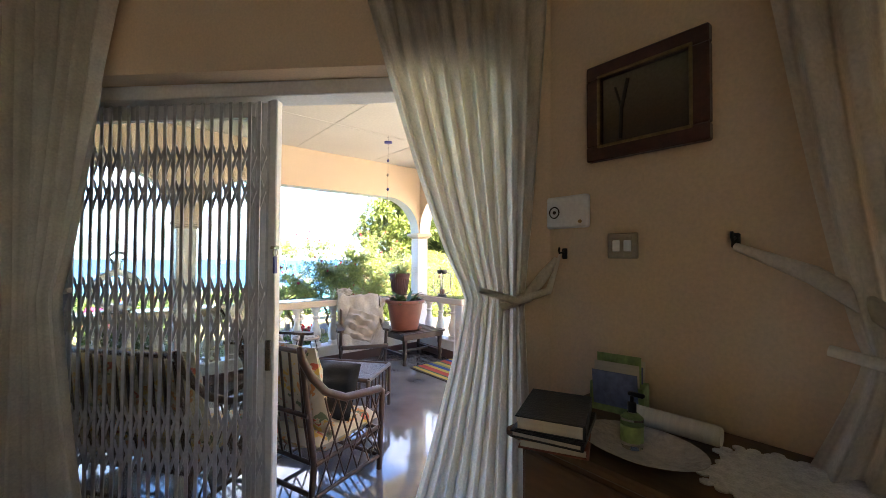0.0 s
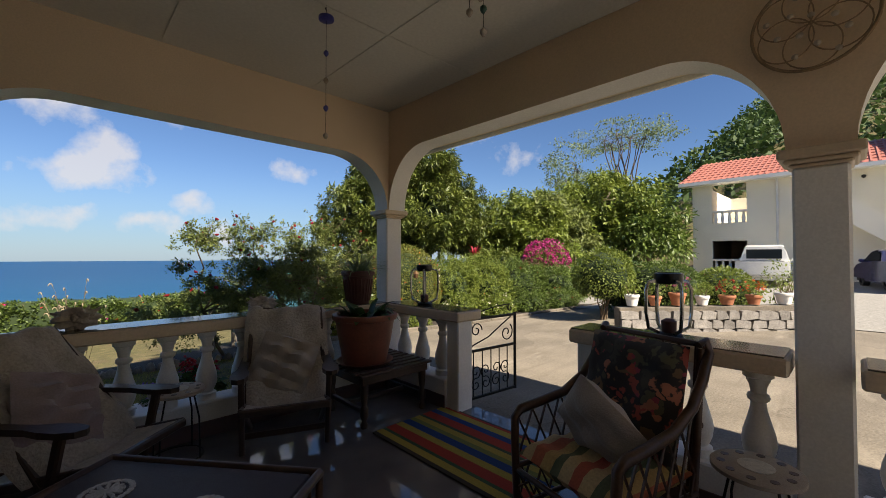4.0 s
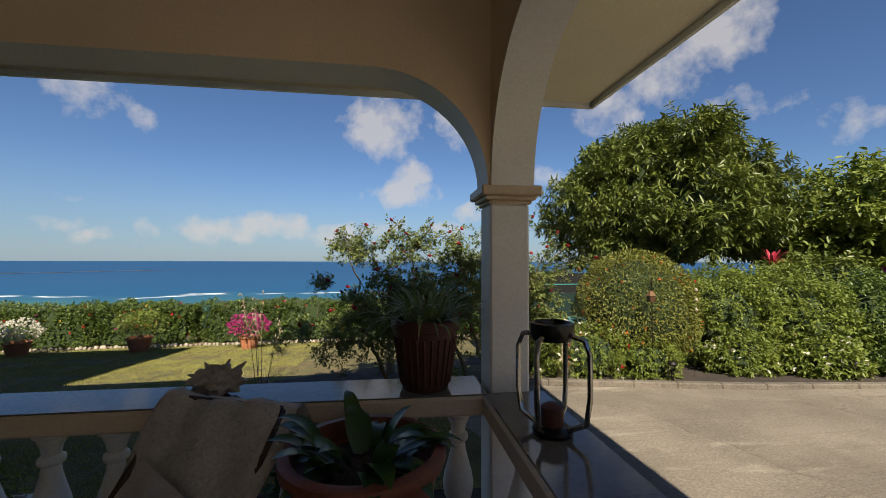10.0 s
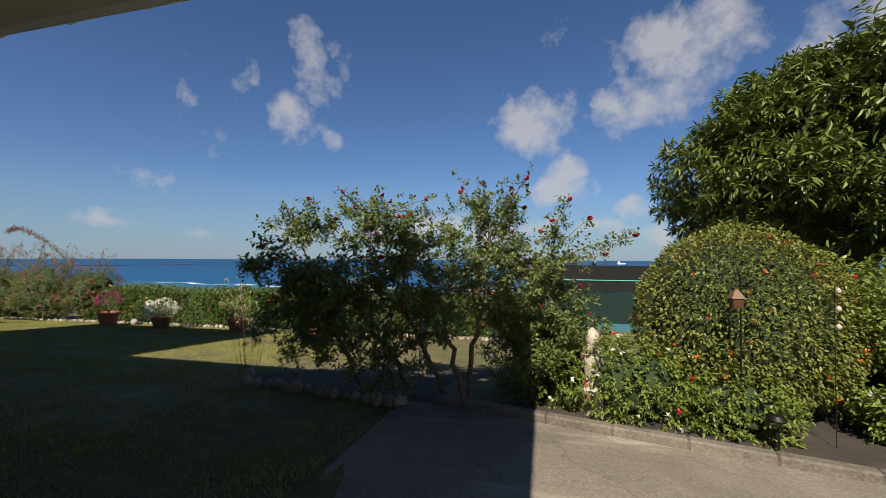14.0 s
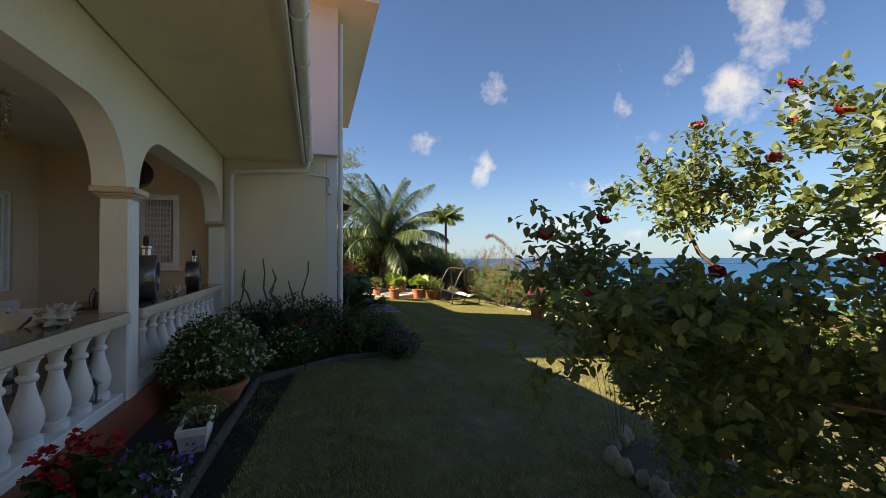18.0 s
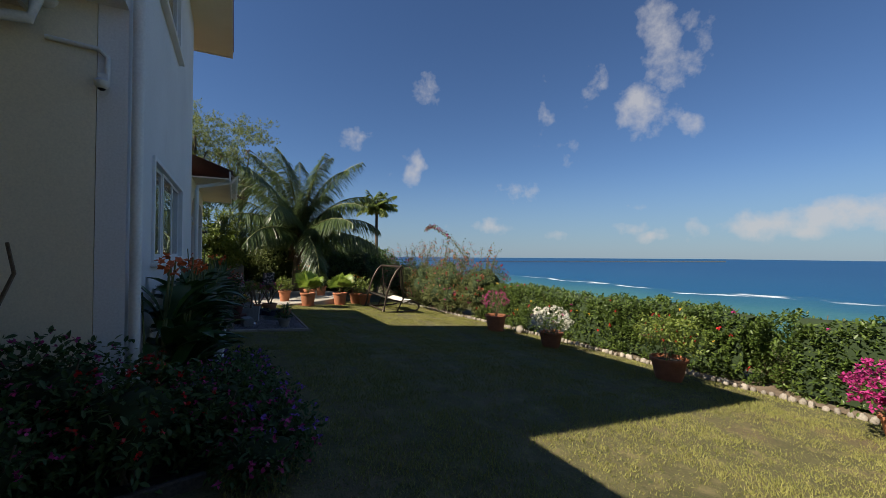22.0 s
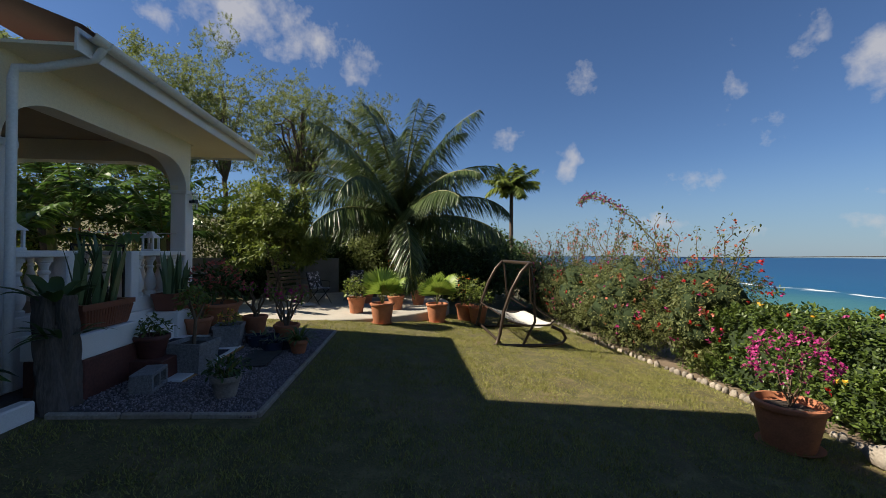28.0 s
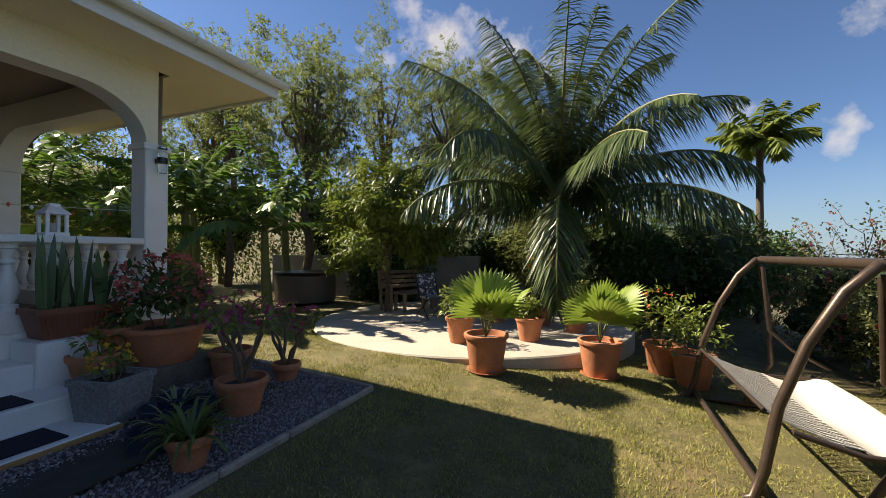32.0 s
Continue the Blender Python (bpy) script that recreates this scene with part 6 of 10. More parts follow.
# painting, alarm panel, switch
t = thing("framed_painting", "dark landscape painting in a wide wooden frame", "painting", pose(1.528, .65, 2.19, 90, 0, -90))
M["canvas"] = ramp_mat("dim_landscape_paint", ("Y", -.15, .15), [(0, (.05, .035, .02)), (.35, (.09, .06, .03)), (.6, (.13, .10, .06)), (1.0, (.16, .14, .09))], .6, False)
M["gilt"] = mat("dull_gilt", (.28, .19, .08), .4, .4, dark=.6, scale=20)
M["framewood"] = mat("dark_red_frame_wood", (.075, .028, .018), .35, dark=.6, scale=8, fine=60)
part("canvas", Geo().box(-.16, -.135, .004, .16, .135, .012), M["canvas"], t)
for x0, y0, x1, y1 in ((-.22, -.195, .22, -.135), (-.22, .135, .22, .195), (-.22, -.135, -.16, .135), (.16, -.135, .22, .135)):
    part("frame_bar", Geo().box(x0, y0, .003, x1, y1, .04, .005), M["framewood"], t)
for x0, y0, x1, y1 in ((-.172, -.147, .172, -.135), (-.172, .135, .172, .147), (-.172, -.135, -.16, .135), (.16, -.135, .172, .135)):
    part("gilt_slip", Geo().box(x0, y0, .02, x1, y1, .044, .003), M["gilt"], t)
M["treepaint"] = mat("dark_brown_paint", (.03, .022, .012), .6, dark=.6, scale=20)
part("painted_tree", Geo().tube([(-.09, -.12, .0125), (-.085, 0, .0125), (-.06, .11, .0125)], .008, 6).tube([(-.085, 0, .0125), (-.11, .09, .0125)], .005, 6), M["treepaint"], t)
t = thing("alarm_panel", "white wall panel with a round dial", "panel", pose(1.526, .97, 1.80, 90, 0, -90))
part("casing", Geo().box(-.10, -.07, 0, .10, .07, .035, .008), M["alu"], t)
part("dial", Geo().tube([(-.055 + .024 * math.cos(a), .0 + .024 * math.sin(a), .037) for a in [k * math.pi / 10 for k in range(20)]], .003, 5, True), M["iron"], t)
part("dial_dot", Geo().lathe([(.008, .035), (.007, .039)], 12, (-.055, 0, 0)), M["iron"], t)
part("button", Geo().lathe([(.008, .035), (.007, .040)], 12, (.07, -.045, 0)), M["gilt"], t)
t = thing("light_switch", "chrome two-gang light switch", "switch", pose(1.527, .735, 1.65, 90, 0, -90))
part("plate", Geo().box(-.06, -.05, 0, .06, .05, .012, .004), M["steel"], t)
for x in (-.022, .022):
    part("rocker", Geo().box(x - .014, -.022, .011, x + .014, .022, .018, .003), M["alu"], t)

# sideboard and what lies on it
M["oak"] = mat("brown_oak", (.16, .085, .035), .45, dark=.65, scale=4, fine=50, bump=.1, stretch=(1, .2, 1))
sb = thing("sideboard", "brown oak sideboard against the wall", "sideboard", pose(1.17, .45, 0))
part("top", Geo().box(-.18, -1.2, 1.02, .34, .42, 1.05, .008), M["oak"], sb)
part("body", Geo().box(-.14, -1.16, .06, .335, .38, 1.02, .004), M["oak"], sb)
for k in range(3):
    y = .36 - .50 * k
    d = part("door", Geo().box(-.158, y - .47, .12, -.14, y, .80, .006), M["oak"], sb)
    part("panel", Geo().box(-.164, y - .40, .19, -.158, y - .07, .73, .004), M["oak"], d)
    part("knob", Geo().lathe([(.012, 0), (.016, .015), (.006, .02)], 10, m=Matrix.Translation((-.158, y - .43, .5)) @ Matrix.Rotation(-math.pi / 2, 4, "Y")), M["gilt"], d, smooth=50)
    d = part("drawer", Geo().box(-.158, y - .47, .83, -.14, y, .99, .006), M["oak"], sb)
    part("knob", Geo().lathe([(.012, 0), (.016, .015), (.006, .02)], 10, m=Matrix.Translation((-.158, y - .24, .91)) @ Matrix.Rotation(-math.pi / 2, 4, "Y")), M["gilt"], d, smooth=50)
for a in (-.10, .30):
    for b in (-1.1, .33):
        part("foot", Geo().box(a - .025, b - .025, 0, a + .025, b + .025, .06, .004), M["oak"], sb)
M["leather"] = mat("black_leather", (.012, .012, .013), .4, dark=.7, scale=30, fine=120, bump=.2)
M["paper"] = mat("page_edges", (.60, .55, .44), .9, dark=.8, scale=3, fine=200, bump=.3, stretch=(1, 1, 20))
M["bluecard"] = mat("printed_blue_card", (.16, .20, .34), .5, dark=.6, scale=12, fine=50)
M["greencard"] = mat("printed_green_card", (.30, .42, .16), .5, dark=.5, scale=14, fine=50)


def book(x, y, z, w, d, h, turn, cover, label):
    t = thing("book", label, "book", pose(x, y, z, 0, 0, turn))
    part("page_block", Geo().box(-w / 2 + .004, -d / 2 + .006, .004, w / 2 - .006, d / 2 - .006, h - .004), M["paper"], t)
    part("cover", Geo().box(-w / 2, -d / 2, 0, w / 2, d / 2, .004, .001).box(-w / 2, -d / 2, h - .004, w / 2, d / 2, h, .001).box(-w / 2 - .004, -d / 2, 0, -w / 2 + .004, d / 2, h, .002), cover, t)
    return t


book(1.06, .72, 1.051, .19, .25, .028, 118, M["redbase"], "dark red book under a stack on the sideboard")
book(1.05, .72, 1.080, .20, .26, .020, 112, M["leather"], "black notebook in a stack on the sideboard")
book(1.06, .725, 1.101, .19, .26, .042, 116, M["leather"], "thick black leather-bound book on the stack")
t = thing("leaflet_box", "card box full of printed leaflets", "box", pose(1.42, .70, 1.051, 0, 0, 12))
part("box", Geo().box(-.05, -.09, 0, .05, .09, .10, .003), M["greencard"], t)
for k, c in enumerate(("bluecard", "paper", "greencard", "bluecard", "paper")):
    part("leaflet", Geo().box(-.045 + .018 * k, -.075, .01, -.042 + .018 * k, .075, .16 + .02 * (k % 3), 0, Matrix.Rotation(radians(5 * (k - 2)), 4, "Y")), M[c], t)
t = thing("plate", "oval cream dish on the sideboard", "dish", pose(1.15, .51, 1.051))
part("dish", Geo().lathe([(.08, 0), (.09, .004), (.145, .028), (.15, .03), (.14, .026), (.085, .009)], 32, m=Matrix.Diagonal((.85, 1.15, 1, 1))), M["linen"], t, smooth=50)
t = thing("dispenser_bottle", "clear pump bottle standing in the dish", "bottle", pose(1.15, .53, 1.061))
part("bottle", Geo().lathe([(.028, 0), (.031, .01), (.031, .085), (.012, .10)], 18), M["glass"], t, smooth=50)
part("label", Geo().lathe([(.0315, .02), (.0315, .065)], 18), M["greencard"], t, smooth=50)
part("pump", Geo().lathe([(.012, .10), (.012, .125), (.005, .128), (.005, .15)], 10).box(-.008, -.035, .145, .008, .01, .156, .003), M["iron"], t, smooth=50)
t = thing("newspaper", "rolled newspaper lying on the sideboard", "newspaper", pose(1.36, .50, 1.081, 90, 0, 4))
part("roll", Geo().lathe([(.028, -.13), (.030, -.12), (.030, .12), (.027, .13)], 14), M["paper"], t, smooth=50)
t = thing("lace_runner", "white lace table runner with scalloped edge", "table linen", pose(1.26, .0, 1.052))
edge = []
for k in range(40):
    a = k / 40 * 2 * math.pi
    r = 1 + .05 * math.cos(14 * a)
    edge.append((.17 * r * (abs(math.cos(a)) ** .5) * (1 if math.cos(a) > 0 else -1), .36 * r * (abs(math.sin(a)) ** .5) * (1 if math.sin(a) > 0 else -1)))
part("cloth", Geo().prism(edge, 0, .003), M["lace"], t)
for k in range(40):
    part("scallop", Geo().lathe([(.016, 0), (.016, .004)], 8, (edge[k][0], edge[k][1], .0005)), M["lace"], t)
part("tie_band", Geo().tube([(1.50, 1.02, 1.60), (1.46, 1.06, 1.52), (1.40, 1.10, 1.43), (1.30, 1.17, 1.38)], [.010, .024, .026, .02], 8), M["sheer"], bpy.data.objects["door_curtain"], smooth=60)


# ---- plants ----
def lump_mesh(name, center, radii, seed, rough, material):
    """A lumpy closed body added inside dense foliage; its dark colour stands for the shade there."""
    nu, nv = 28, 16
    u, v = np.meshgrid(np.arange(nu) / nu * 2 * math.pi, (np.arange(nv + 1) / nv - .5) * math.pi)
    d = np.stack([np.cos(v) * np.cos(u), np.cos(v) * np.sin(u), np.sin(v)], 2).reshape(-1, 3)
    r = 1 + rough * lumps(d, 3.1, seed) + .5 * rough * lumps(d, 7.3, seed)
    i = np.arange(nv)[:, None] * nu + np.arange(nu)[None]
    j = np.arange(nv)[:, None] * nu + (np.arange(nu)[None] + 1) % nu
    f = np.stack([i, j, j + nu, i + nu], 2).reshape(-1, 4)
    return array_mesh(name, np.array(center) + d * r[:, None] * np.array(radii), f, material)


def shrub(name, label, center, radii, n, leaf, material, category="shrub", seed=1.0, stems=7, aspect=.45, shell=.55, rough=.25, base=None, blade=6, low=-.75, droop=.2, spread=1.2, core=0.0, shoots=0):
    """A bush: stems from the ground into a lumpy crown of leaves."""
    x, y, z = center
    gz = lawn_z(x, y) if base is None else base
    t = thing(name, label, category, pose(x, y, gz))
    c = (0, 0, z - gz)
    p, o = ball(c, radii, n, seed, rough, shell, low)
    if shoots:
        part("foliage", sprigs("foliage", p[::shoots], o[::shoots] + np.array([0, 0, .35]), shoots, leaf * 2.6, leaf, material, aspect, .85, 1.0, droop, blade), None, t)
    else:
        part("foliage", leaves("foliage", p, o, leaf, material, aspect, droop, spread, blade=blade), None, t)
    # Added dark body within the leaves, coloured as their inner shade.
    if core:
        part("inner_foliage", lump_mesh("inner_foliage", c, [r * core for r in radii], seed, rough, M["inner_shade"]), None, t)
    g = Geo()
    for i in range(stems):
        a = rng.uniform(0, 2 * math.pi)
        r = rng.uniform(.3, .8)
        limb(g, (rng.normal(0, .06 * radii[0]), rng.normal(0, .06 * radii[1]), -.05), (r * radii[0] * math.cos(a), r * radii[1] * math.sin(a), c[2] + radii[2] * rng.uniform(-.1, .6)), .012 + .012 * radii[2], .005, .05, .12)
    part("branching", g, M["twig"], t, smooth=60)
    return t


def sprinkle(t, name, pts, size, material, petals=5, label=""):
    """Blossoms: little cups of petals at pts, one mesh."""
    pts = np.asarray(pts)
    n = len(pts)
    rep = np.repeat(pts, petals, 0)
    out = unit(rng.normal(0, 1, (n * petals, 3)) + np.array([0, 0, .35]))
    part(name, leaves(name, rep, out, size, material, .8, 0, .1, .35, 4), None, t, label)


def surface(center, radii, n, seed, rough=.25, low=-.4):
    p, o = ball(center, radii, n, seed, rough, 0.06, low)
    return p


M["rosepetal"] = mat("crimson_rose_petal", (.30, .008, .022), .5, dark=.7, per_island=.25, bump=0, trans=.15)
M["redpetal"] = mat("red_petal", (.50, .012, .015), .5, dark=.7, per_island=.3, bump=0, trans=.2)
M["rustpetal"] = mat("rusty_pink_petal", (.50, .16, .09), .5, dark=.7, per_island=.3, bump=0, trans=.25)
M["pinkpetal"] = mat("pink_petal", (.47, .04, .21), .5, dark=.7, per_island=.3, bump=0, trans=.25)
M["orangepetal"] = mat("orange_petal", (.75, .16, .04), .5, dark=.7, per_island=.3, bump=0, trans=.25)
M["whitepetal"] = mat("white_petal", (.75, .72, .62), .5, dark=.75, per_island=.2, bump=0, trans=.25)
M["yellowpetal"] = mat("yellow_petal", (.75, .45, .05), .5, dark=.75, per_island=.2, bump=0, trans=.25)
M["purplepetal"] = mat("purple_petal", (.28, .10, .55), .5, dark=.75, per_island=.2, bump=0, trans=.25)


def hedge(name, label, x0, x1, y0, y1, top, n, seed):
    """A clipped hedge along x: leaves thick on an uneven rounded top and front."""
    t = thing(name, label, "hedge", pose((x0 + x1) / 2, (y0 + y1) / 2, lawn_z((x0 + x1) / 2, (y0 + y1) / 2)))
    cx, cy, cz = t.matrix_basis.translation
    x = rng.uniform(x0, x1, n)
    a = rng.uniform(-.25, math.pi * .95, n)
    hy, mid = (y1 - y0) / 2, (y0 + y1) / 2
    gz = np.array([lawn_z(q, mid) for q in x])
    q = np.stack([x, np.zeros(n), np.zeros(n)], 1)
    tt = top + .13 * lumps(q, 1.1, seed) + .12 * lumps(q, 4.3, seed) + .07 * lumps(q, 9.7, seed)
    r = 1 - .45 * rng.uniform(0, 1, n) ** 2
    cy_ = np.sign(np.cos(a)) * np.abs(np.cos(a)) ** .55
    sz = np.sign(np.sin(a)) * np.abs(np.sin(a)) ** .55
    wob = 1 + .14 * lumps(np.stack([x, a, a * 0], 1), 2.4, seed)
    y = mid - cy_ * hy * r * wob
    z = gz + .15 + np.maximum(sz, -.12) * (tt - gz - .2) * (1 - .25 * (1 - r))
    low = rng.uniform(0, 1, n) < .35
    z = np.where(low, gz + rng.uniform(.05, .95, n) * (tt - gz), z)
    y = np.where(low, mid - hy * (.85 + .2 * lumps(np.stack([x, z * 2, z], 1), 2.7, seed)) * (1 - .3 * rng.uniform(0, 1, n) ** 2), y)
    tip = rng.uniform(0, 1, n) < .09
    far = rng.uniform(0, 1, n) < .5
    x = np.where(tip, np.where(far, x1 + .25, x0 - .25) + np.where(far, -1, 1) * rng.uniform(0, .35, n) ** 1.5, x)
    y = np.where(tip, mid + rng.uniform(-hy, hy, n) * .9, y)
    z = np.where(tip, gz + rng.uniform(.05, .95, n) * (top - gz), z)
    out = np.stack([np.where(tip, np.where(far, 1.0, -1.0), 0) + rng.normal(0, .4, n), -np.cos(a), .4 + np.maximum(np.sin(a), 0)], 1)
    p = np.stack([x - cx, y - cy, z - cz], 1)
    part("foliage", sprigs("foliage", p[::6], unit(out)[::6] + np.array([0, 0, .3]), 8, .19, .074, M["hedge"], .5, .9, 1.2, .05), None, t)
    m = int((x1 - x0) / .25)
    # Dark body added inside the hedge; its colour stands for the shade within.
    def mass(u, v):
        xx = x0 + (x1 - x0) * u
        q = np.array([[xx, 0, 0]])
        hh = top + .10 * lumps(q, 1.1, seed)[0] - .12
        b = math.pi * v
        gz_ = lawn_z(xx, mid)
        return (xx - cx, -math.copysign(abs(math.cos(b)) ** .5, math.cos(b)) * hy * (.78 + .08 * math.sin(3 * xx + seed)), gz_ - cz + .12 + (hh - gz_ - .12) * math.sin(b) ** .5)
    part("inner_foliage", Geo().grid(mass, m, 10), M["inner_shade"], t, smooth=60)
    g = Geo()
    for i in range(int((x1 - x0) * 2.2)):
        q = rng.uniform(x0, x1)
        limb(g, (q - cx, rng.normal(0, .15), lawn_z(q, mid) - cz - .05), (q - cx + rng.normal(0, .25), rng.normal(0, .3), top - cz - .15), .02, .006, 0, .1, 5, 5)
    part("branching", g, M["twig"], t, smooth=60)
    return t


def tree(name, label, x, y, base, fork, crown, radii, clumps, per, leaf, material, seed, trunk=.2, aspect=.35, limbs=9, clump=.75, category="tree", low=-.55, droop=.5, blade=6, flat=.7, shell=.75, shoots=0, whorl=1.0):
    """A tree: tapered trunk, limbs to clumps of leaves set unevenly in the crown."""
    t = thing(name, label, category, pose(x, y, base))
    c = np.array([0, 0, crown - base])
    ends, _ = ball(c, radii, clumps, seed, .28, shell, low)
    g = Geo()
    limb(g, (0, 0, -.1), (rng.normal(0, .1), rng.normal(0, .1), fork - base), trunk, trunk * .72, 0, .1, 6, 9)
    part("trunk", g, M["bark"], t, smooth=60)
    g = Geo()
    for i in range(limbs):
        e = ends[i * len(ends) // limbs]
        mid = c * .55 + e * .45 + rng.normal(0, .1, 3)
        limb(g, (0, 0, fork - base - .1), mid, trunk * .5, trunk * .26, .03, .12, 5, 6)
        near = np.argsort(np.linalg.norm(ends - mid, axis=1))[:4]
        for k in near:
            limb(g, mid, ends[k], trunk * .24, trunk * .06, .02, .12, 4, 5)
    part("branching", g, M["bark"], t, smooth=60)
    pos, out = [], []
    for e in ends:
        k = int(per * rng.uniform(.6, 1.4))
        p, o = ball((0, 0, 0), (clump, clump, clump * flat), k, rng.uniform(0, 9), .3, .7)
        pos.append(e + p)
        out.append(o * .8 + unit((e - c)[None])[0] * .5)
    if shoots:
        pos, out = np.concatenate(pos)[::shoots], np.concatenate(out)[::shoots]
        part("crown", sprigs("crown", pos, out + np.array([0, 0, .25]), shoots, leaf * 1.5, leaf, material, aspect, 1.0, whorl, droop, blade), None, t)
    else:
        part("crown", leaves("crown", np.concatenate(pos), np.concatenate(out), leaf, material, aspect, droop, .85, blade=blade), None, t)
    return t


def palm_crown(name, parent, fronds, length, leaflet, material, origin, up=(.1, 1.2), n=46, width=.045, droopy=(.5, 1.3), power=1.3, hang=.35):
    """All fronds of a palm: ribs as one part, leaflets as another."""
    ribs = Geo()
    pos, way = [], []
    for i in range(fronds):
        az = i * 2.399963 + rng.normal(0, .12)
        el = up[0] + (up[1] - up[0]) * (i / fronds)
        ln = length * rng.uniform(.85, 1.1)
        d = rng.uniform(*droopy) * (1.15 - .55 * i / fronds)
        h = np.array([math.cos(az), math.sin(az), 0])
        ts = np.linspace(0, 1, 15)
        ang = el - d * 1.25 * ts ** power
        steps = np.stack([np.cos(ang), np.sin(ang)], 1) * ln / 14
        cum = np.concatenate([np.zeros((1, 2)), np.cumsum(steps[:-1], 0)])
        pts = np.array(origin) + h[None] * cum[:, :1] + np.array([0, 0, 1])[None] * cum[:, 1:]
        ribs.tube([tuple(p) for p in pts], [.03 * length / 3 * (1 - .85 * q) + .003 for q in ts], 5)
        side = np.array([-h[1], h[0], 0])
        for s in (-1, 1):
            q = np.linspace(.12, .995, n)
            b = np.stack([np.interp(q, ts, pts[:, k]) for k in range(3)], 1)
            tan = unit(np.stack([np.interp(q, ts, np.gradient(pts[:, k])) for k in range(3)], 1))
            w = unit(tan * (.35 + .5 * q[:, None]) + side * s * (1.0 - .35 * q[:, None]) + np.array([0, 0, -hang])[None] + rng.normal(0, .13, (n, 3)))
            l = leaflet * (np.sin(np.pi * np.clip(q * .92 + .06, 0, 1)) ** .6) * rng.uniform(.85, 1.1, n)
            pos.append(np.concatenate([b, w, l[:, None]], 1))
    part(name + "_ribs", ribs, M["palmrib"], parent, smooth=60)
    a = np.concatenate(pos)
    b, w, l = a[:, :3], a[:, 3:6], a[:, 6:]
    sd = unit(np.cross(w, np.array([0, 0, 1.0])[None] + rng.normal(0, .3, b.shape)))
    sag = np.array([0, 0, -1.0])[None] * l
    v = np.stack([b + sd * width * .35, b + w * l * .5 + sd * width * .5 + sag * .08, b + w * l + sag * .38, b + w * l * .5 - sd * width * .5 + sag * .08, b - sd * width * .35], 1).reshape(-1, 3)
    k = np.arange(len(b))[:, None] * 5
    tri = np.concatenate([k + 1, k + 2, k + 3], 1)
    faces = np.concatenate([k + np.array([[0, 1, 3]]), k + np.array([[0, 3, 4]]), tri])
    part(name, array_mesh(name, v, faces, material), None, parent)


M["palmrib"] = mat("palm_rib", (.16, .17, .05), .6, dark=.7)

# hedge along the seaward edge of the lawn
hedge("hedge", "clipped green hedge with a few blossoms", -11.5, -2.6, 16.55, 17.8, .30, 32000, 1.0)
hedge("hedge", "clipped green hedge with a few blossoms", -1.9, 6.5, 16.55, 17.8, .42, 28000, 5.0)

shrub("gap_shrub", "low straggling bush with bare twigs in the hedge gap", (-2.25, 17.2, -.55), (.55, .4, .5), 1500, .075, M["hedge"], seed=4.4, rough=.4, low=-.9, stems=16)

# mango tree behind the clipped shrubs
tree("mango_tree", "broad dark green mango tree with drooping leaves", 12.9, 16.0, -2.0, 1.2, 3.3, (3.3, 3.1, 3.05), 260, 270, .22, M["mango"], 3.0, .24, .25, 10, .6, droop=.3, shell=.2, shoots=11, whorl=2.2)
# Added dark body in the crown, with its inner shade painted in.
part("inner_foliage", lump_mesh("inner_foliage", (0, 0, 5.3), (2.3, 2.2, 2.05), 3.0, .2, M["inner_shade"]), None, bpy.data.objects["mango_tree"])
tree("leafy_tree", "bright green broad-leaved tree", 17.2, 13.2, -.5, 1.0, 2.3, (2.4, 2.2, 2.0), 140, 150, .21, M["bright"], 6.0, .13, .40, 7, .6, shoots=8, droop=.3)
# clipped ball and the shrubs behind the kerb
cb = shrub("clipped_bush", "round clipped bush dotted with orange flowers", (8.15, 10.5, .70), (1.12, 1.0, 1.08), 24000, .046, M["box_leaf"], seed=2.0, rough=.07, shell=.16, spread=.8, core=.80)
sprinkle(cb, "blossom", surface((0, 0, 1.0), (1.13, 1.01, 1.09), 90, 2.0, .06, -.6), .04, M["orangepetal"])
for i, (x, y, z, r, d, h, leaf, n, kind) in enumerate(((6.1, 10.5, .15, .85, .72, .80, .05, 9500, "bright"), (6.9, 9.95, .0, .75, .64, .60, .045, 8000, "bright"), (7.8, 9.72, -.05, .6, .5, .42, .05, 5000, "bright"),
                                                       (9.75, 10.2, .45, 1.05, .9, 1.02, .062, 15000, "bright"), (11.0, 9.95, .50, 1.15, .95, 1.02, .064, 17000, "bright"), (12.5, 9.75, .48, 1.25, 1.0, 1.0, .066, 17000, "hedge"), (13.9, 9.2, .36, 1.2, 1.0, .95, .06, 15000, "hedge"),
                                                       (9.45, 9.55, .0, .6, .5, .45, .055, 5000, "bright"), (10.6, 9.15, .0, .7, .5, .42, .075, 5000, "bright"), (11.9, 8.85, .0, .75, .5, .5, .06, 6000, "hedge"), (13.0, 8.45, .0, .8, .5, .55, .055, 6500, "hedge"))):
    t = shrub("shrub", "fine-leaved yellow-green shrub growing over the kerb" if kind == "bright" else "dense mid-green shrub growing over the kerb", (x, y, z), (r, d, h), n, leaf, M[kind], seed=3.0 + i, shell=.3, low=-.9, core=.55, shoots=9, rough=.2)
    zz = z - lawn_z(x, y)
    if i in (0, 1, 7, 8):
        sprinkle(t, "blossom", surface((0, 0, zz), (r, d, h), 24, 3.0 + i, .2, -.5), .045, M["whitepetal"])
    if i in (0, 1, 3, 5, 10):
        sprinkle(t, "blossom", surface((0, 0, zz), (r, d, h), 12, 33.0 + i, .2, -.5), .04, M["redpetal"])


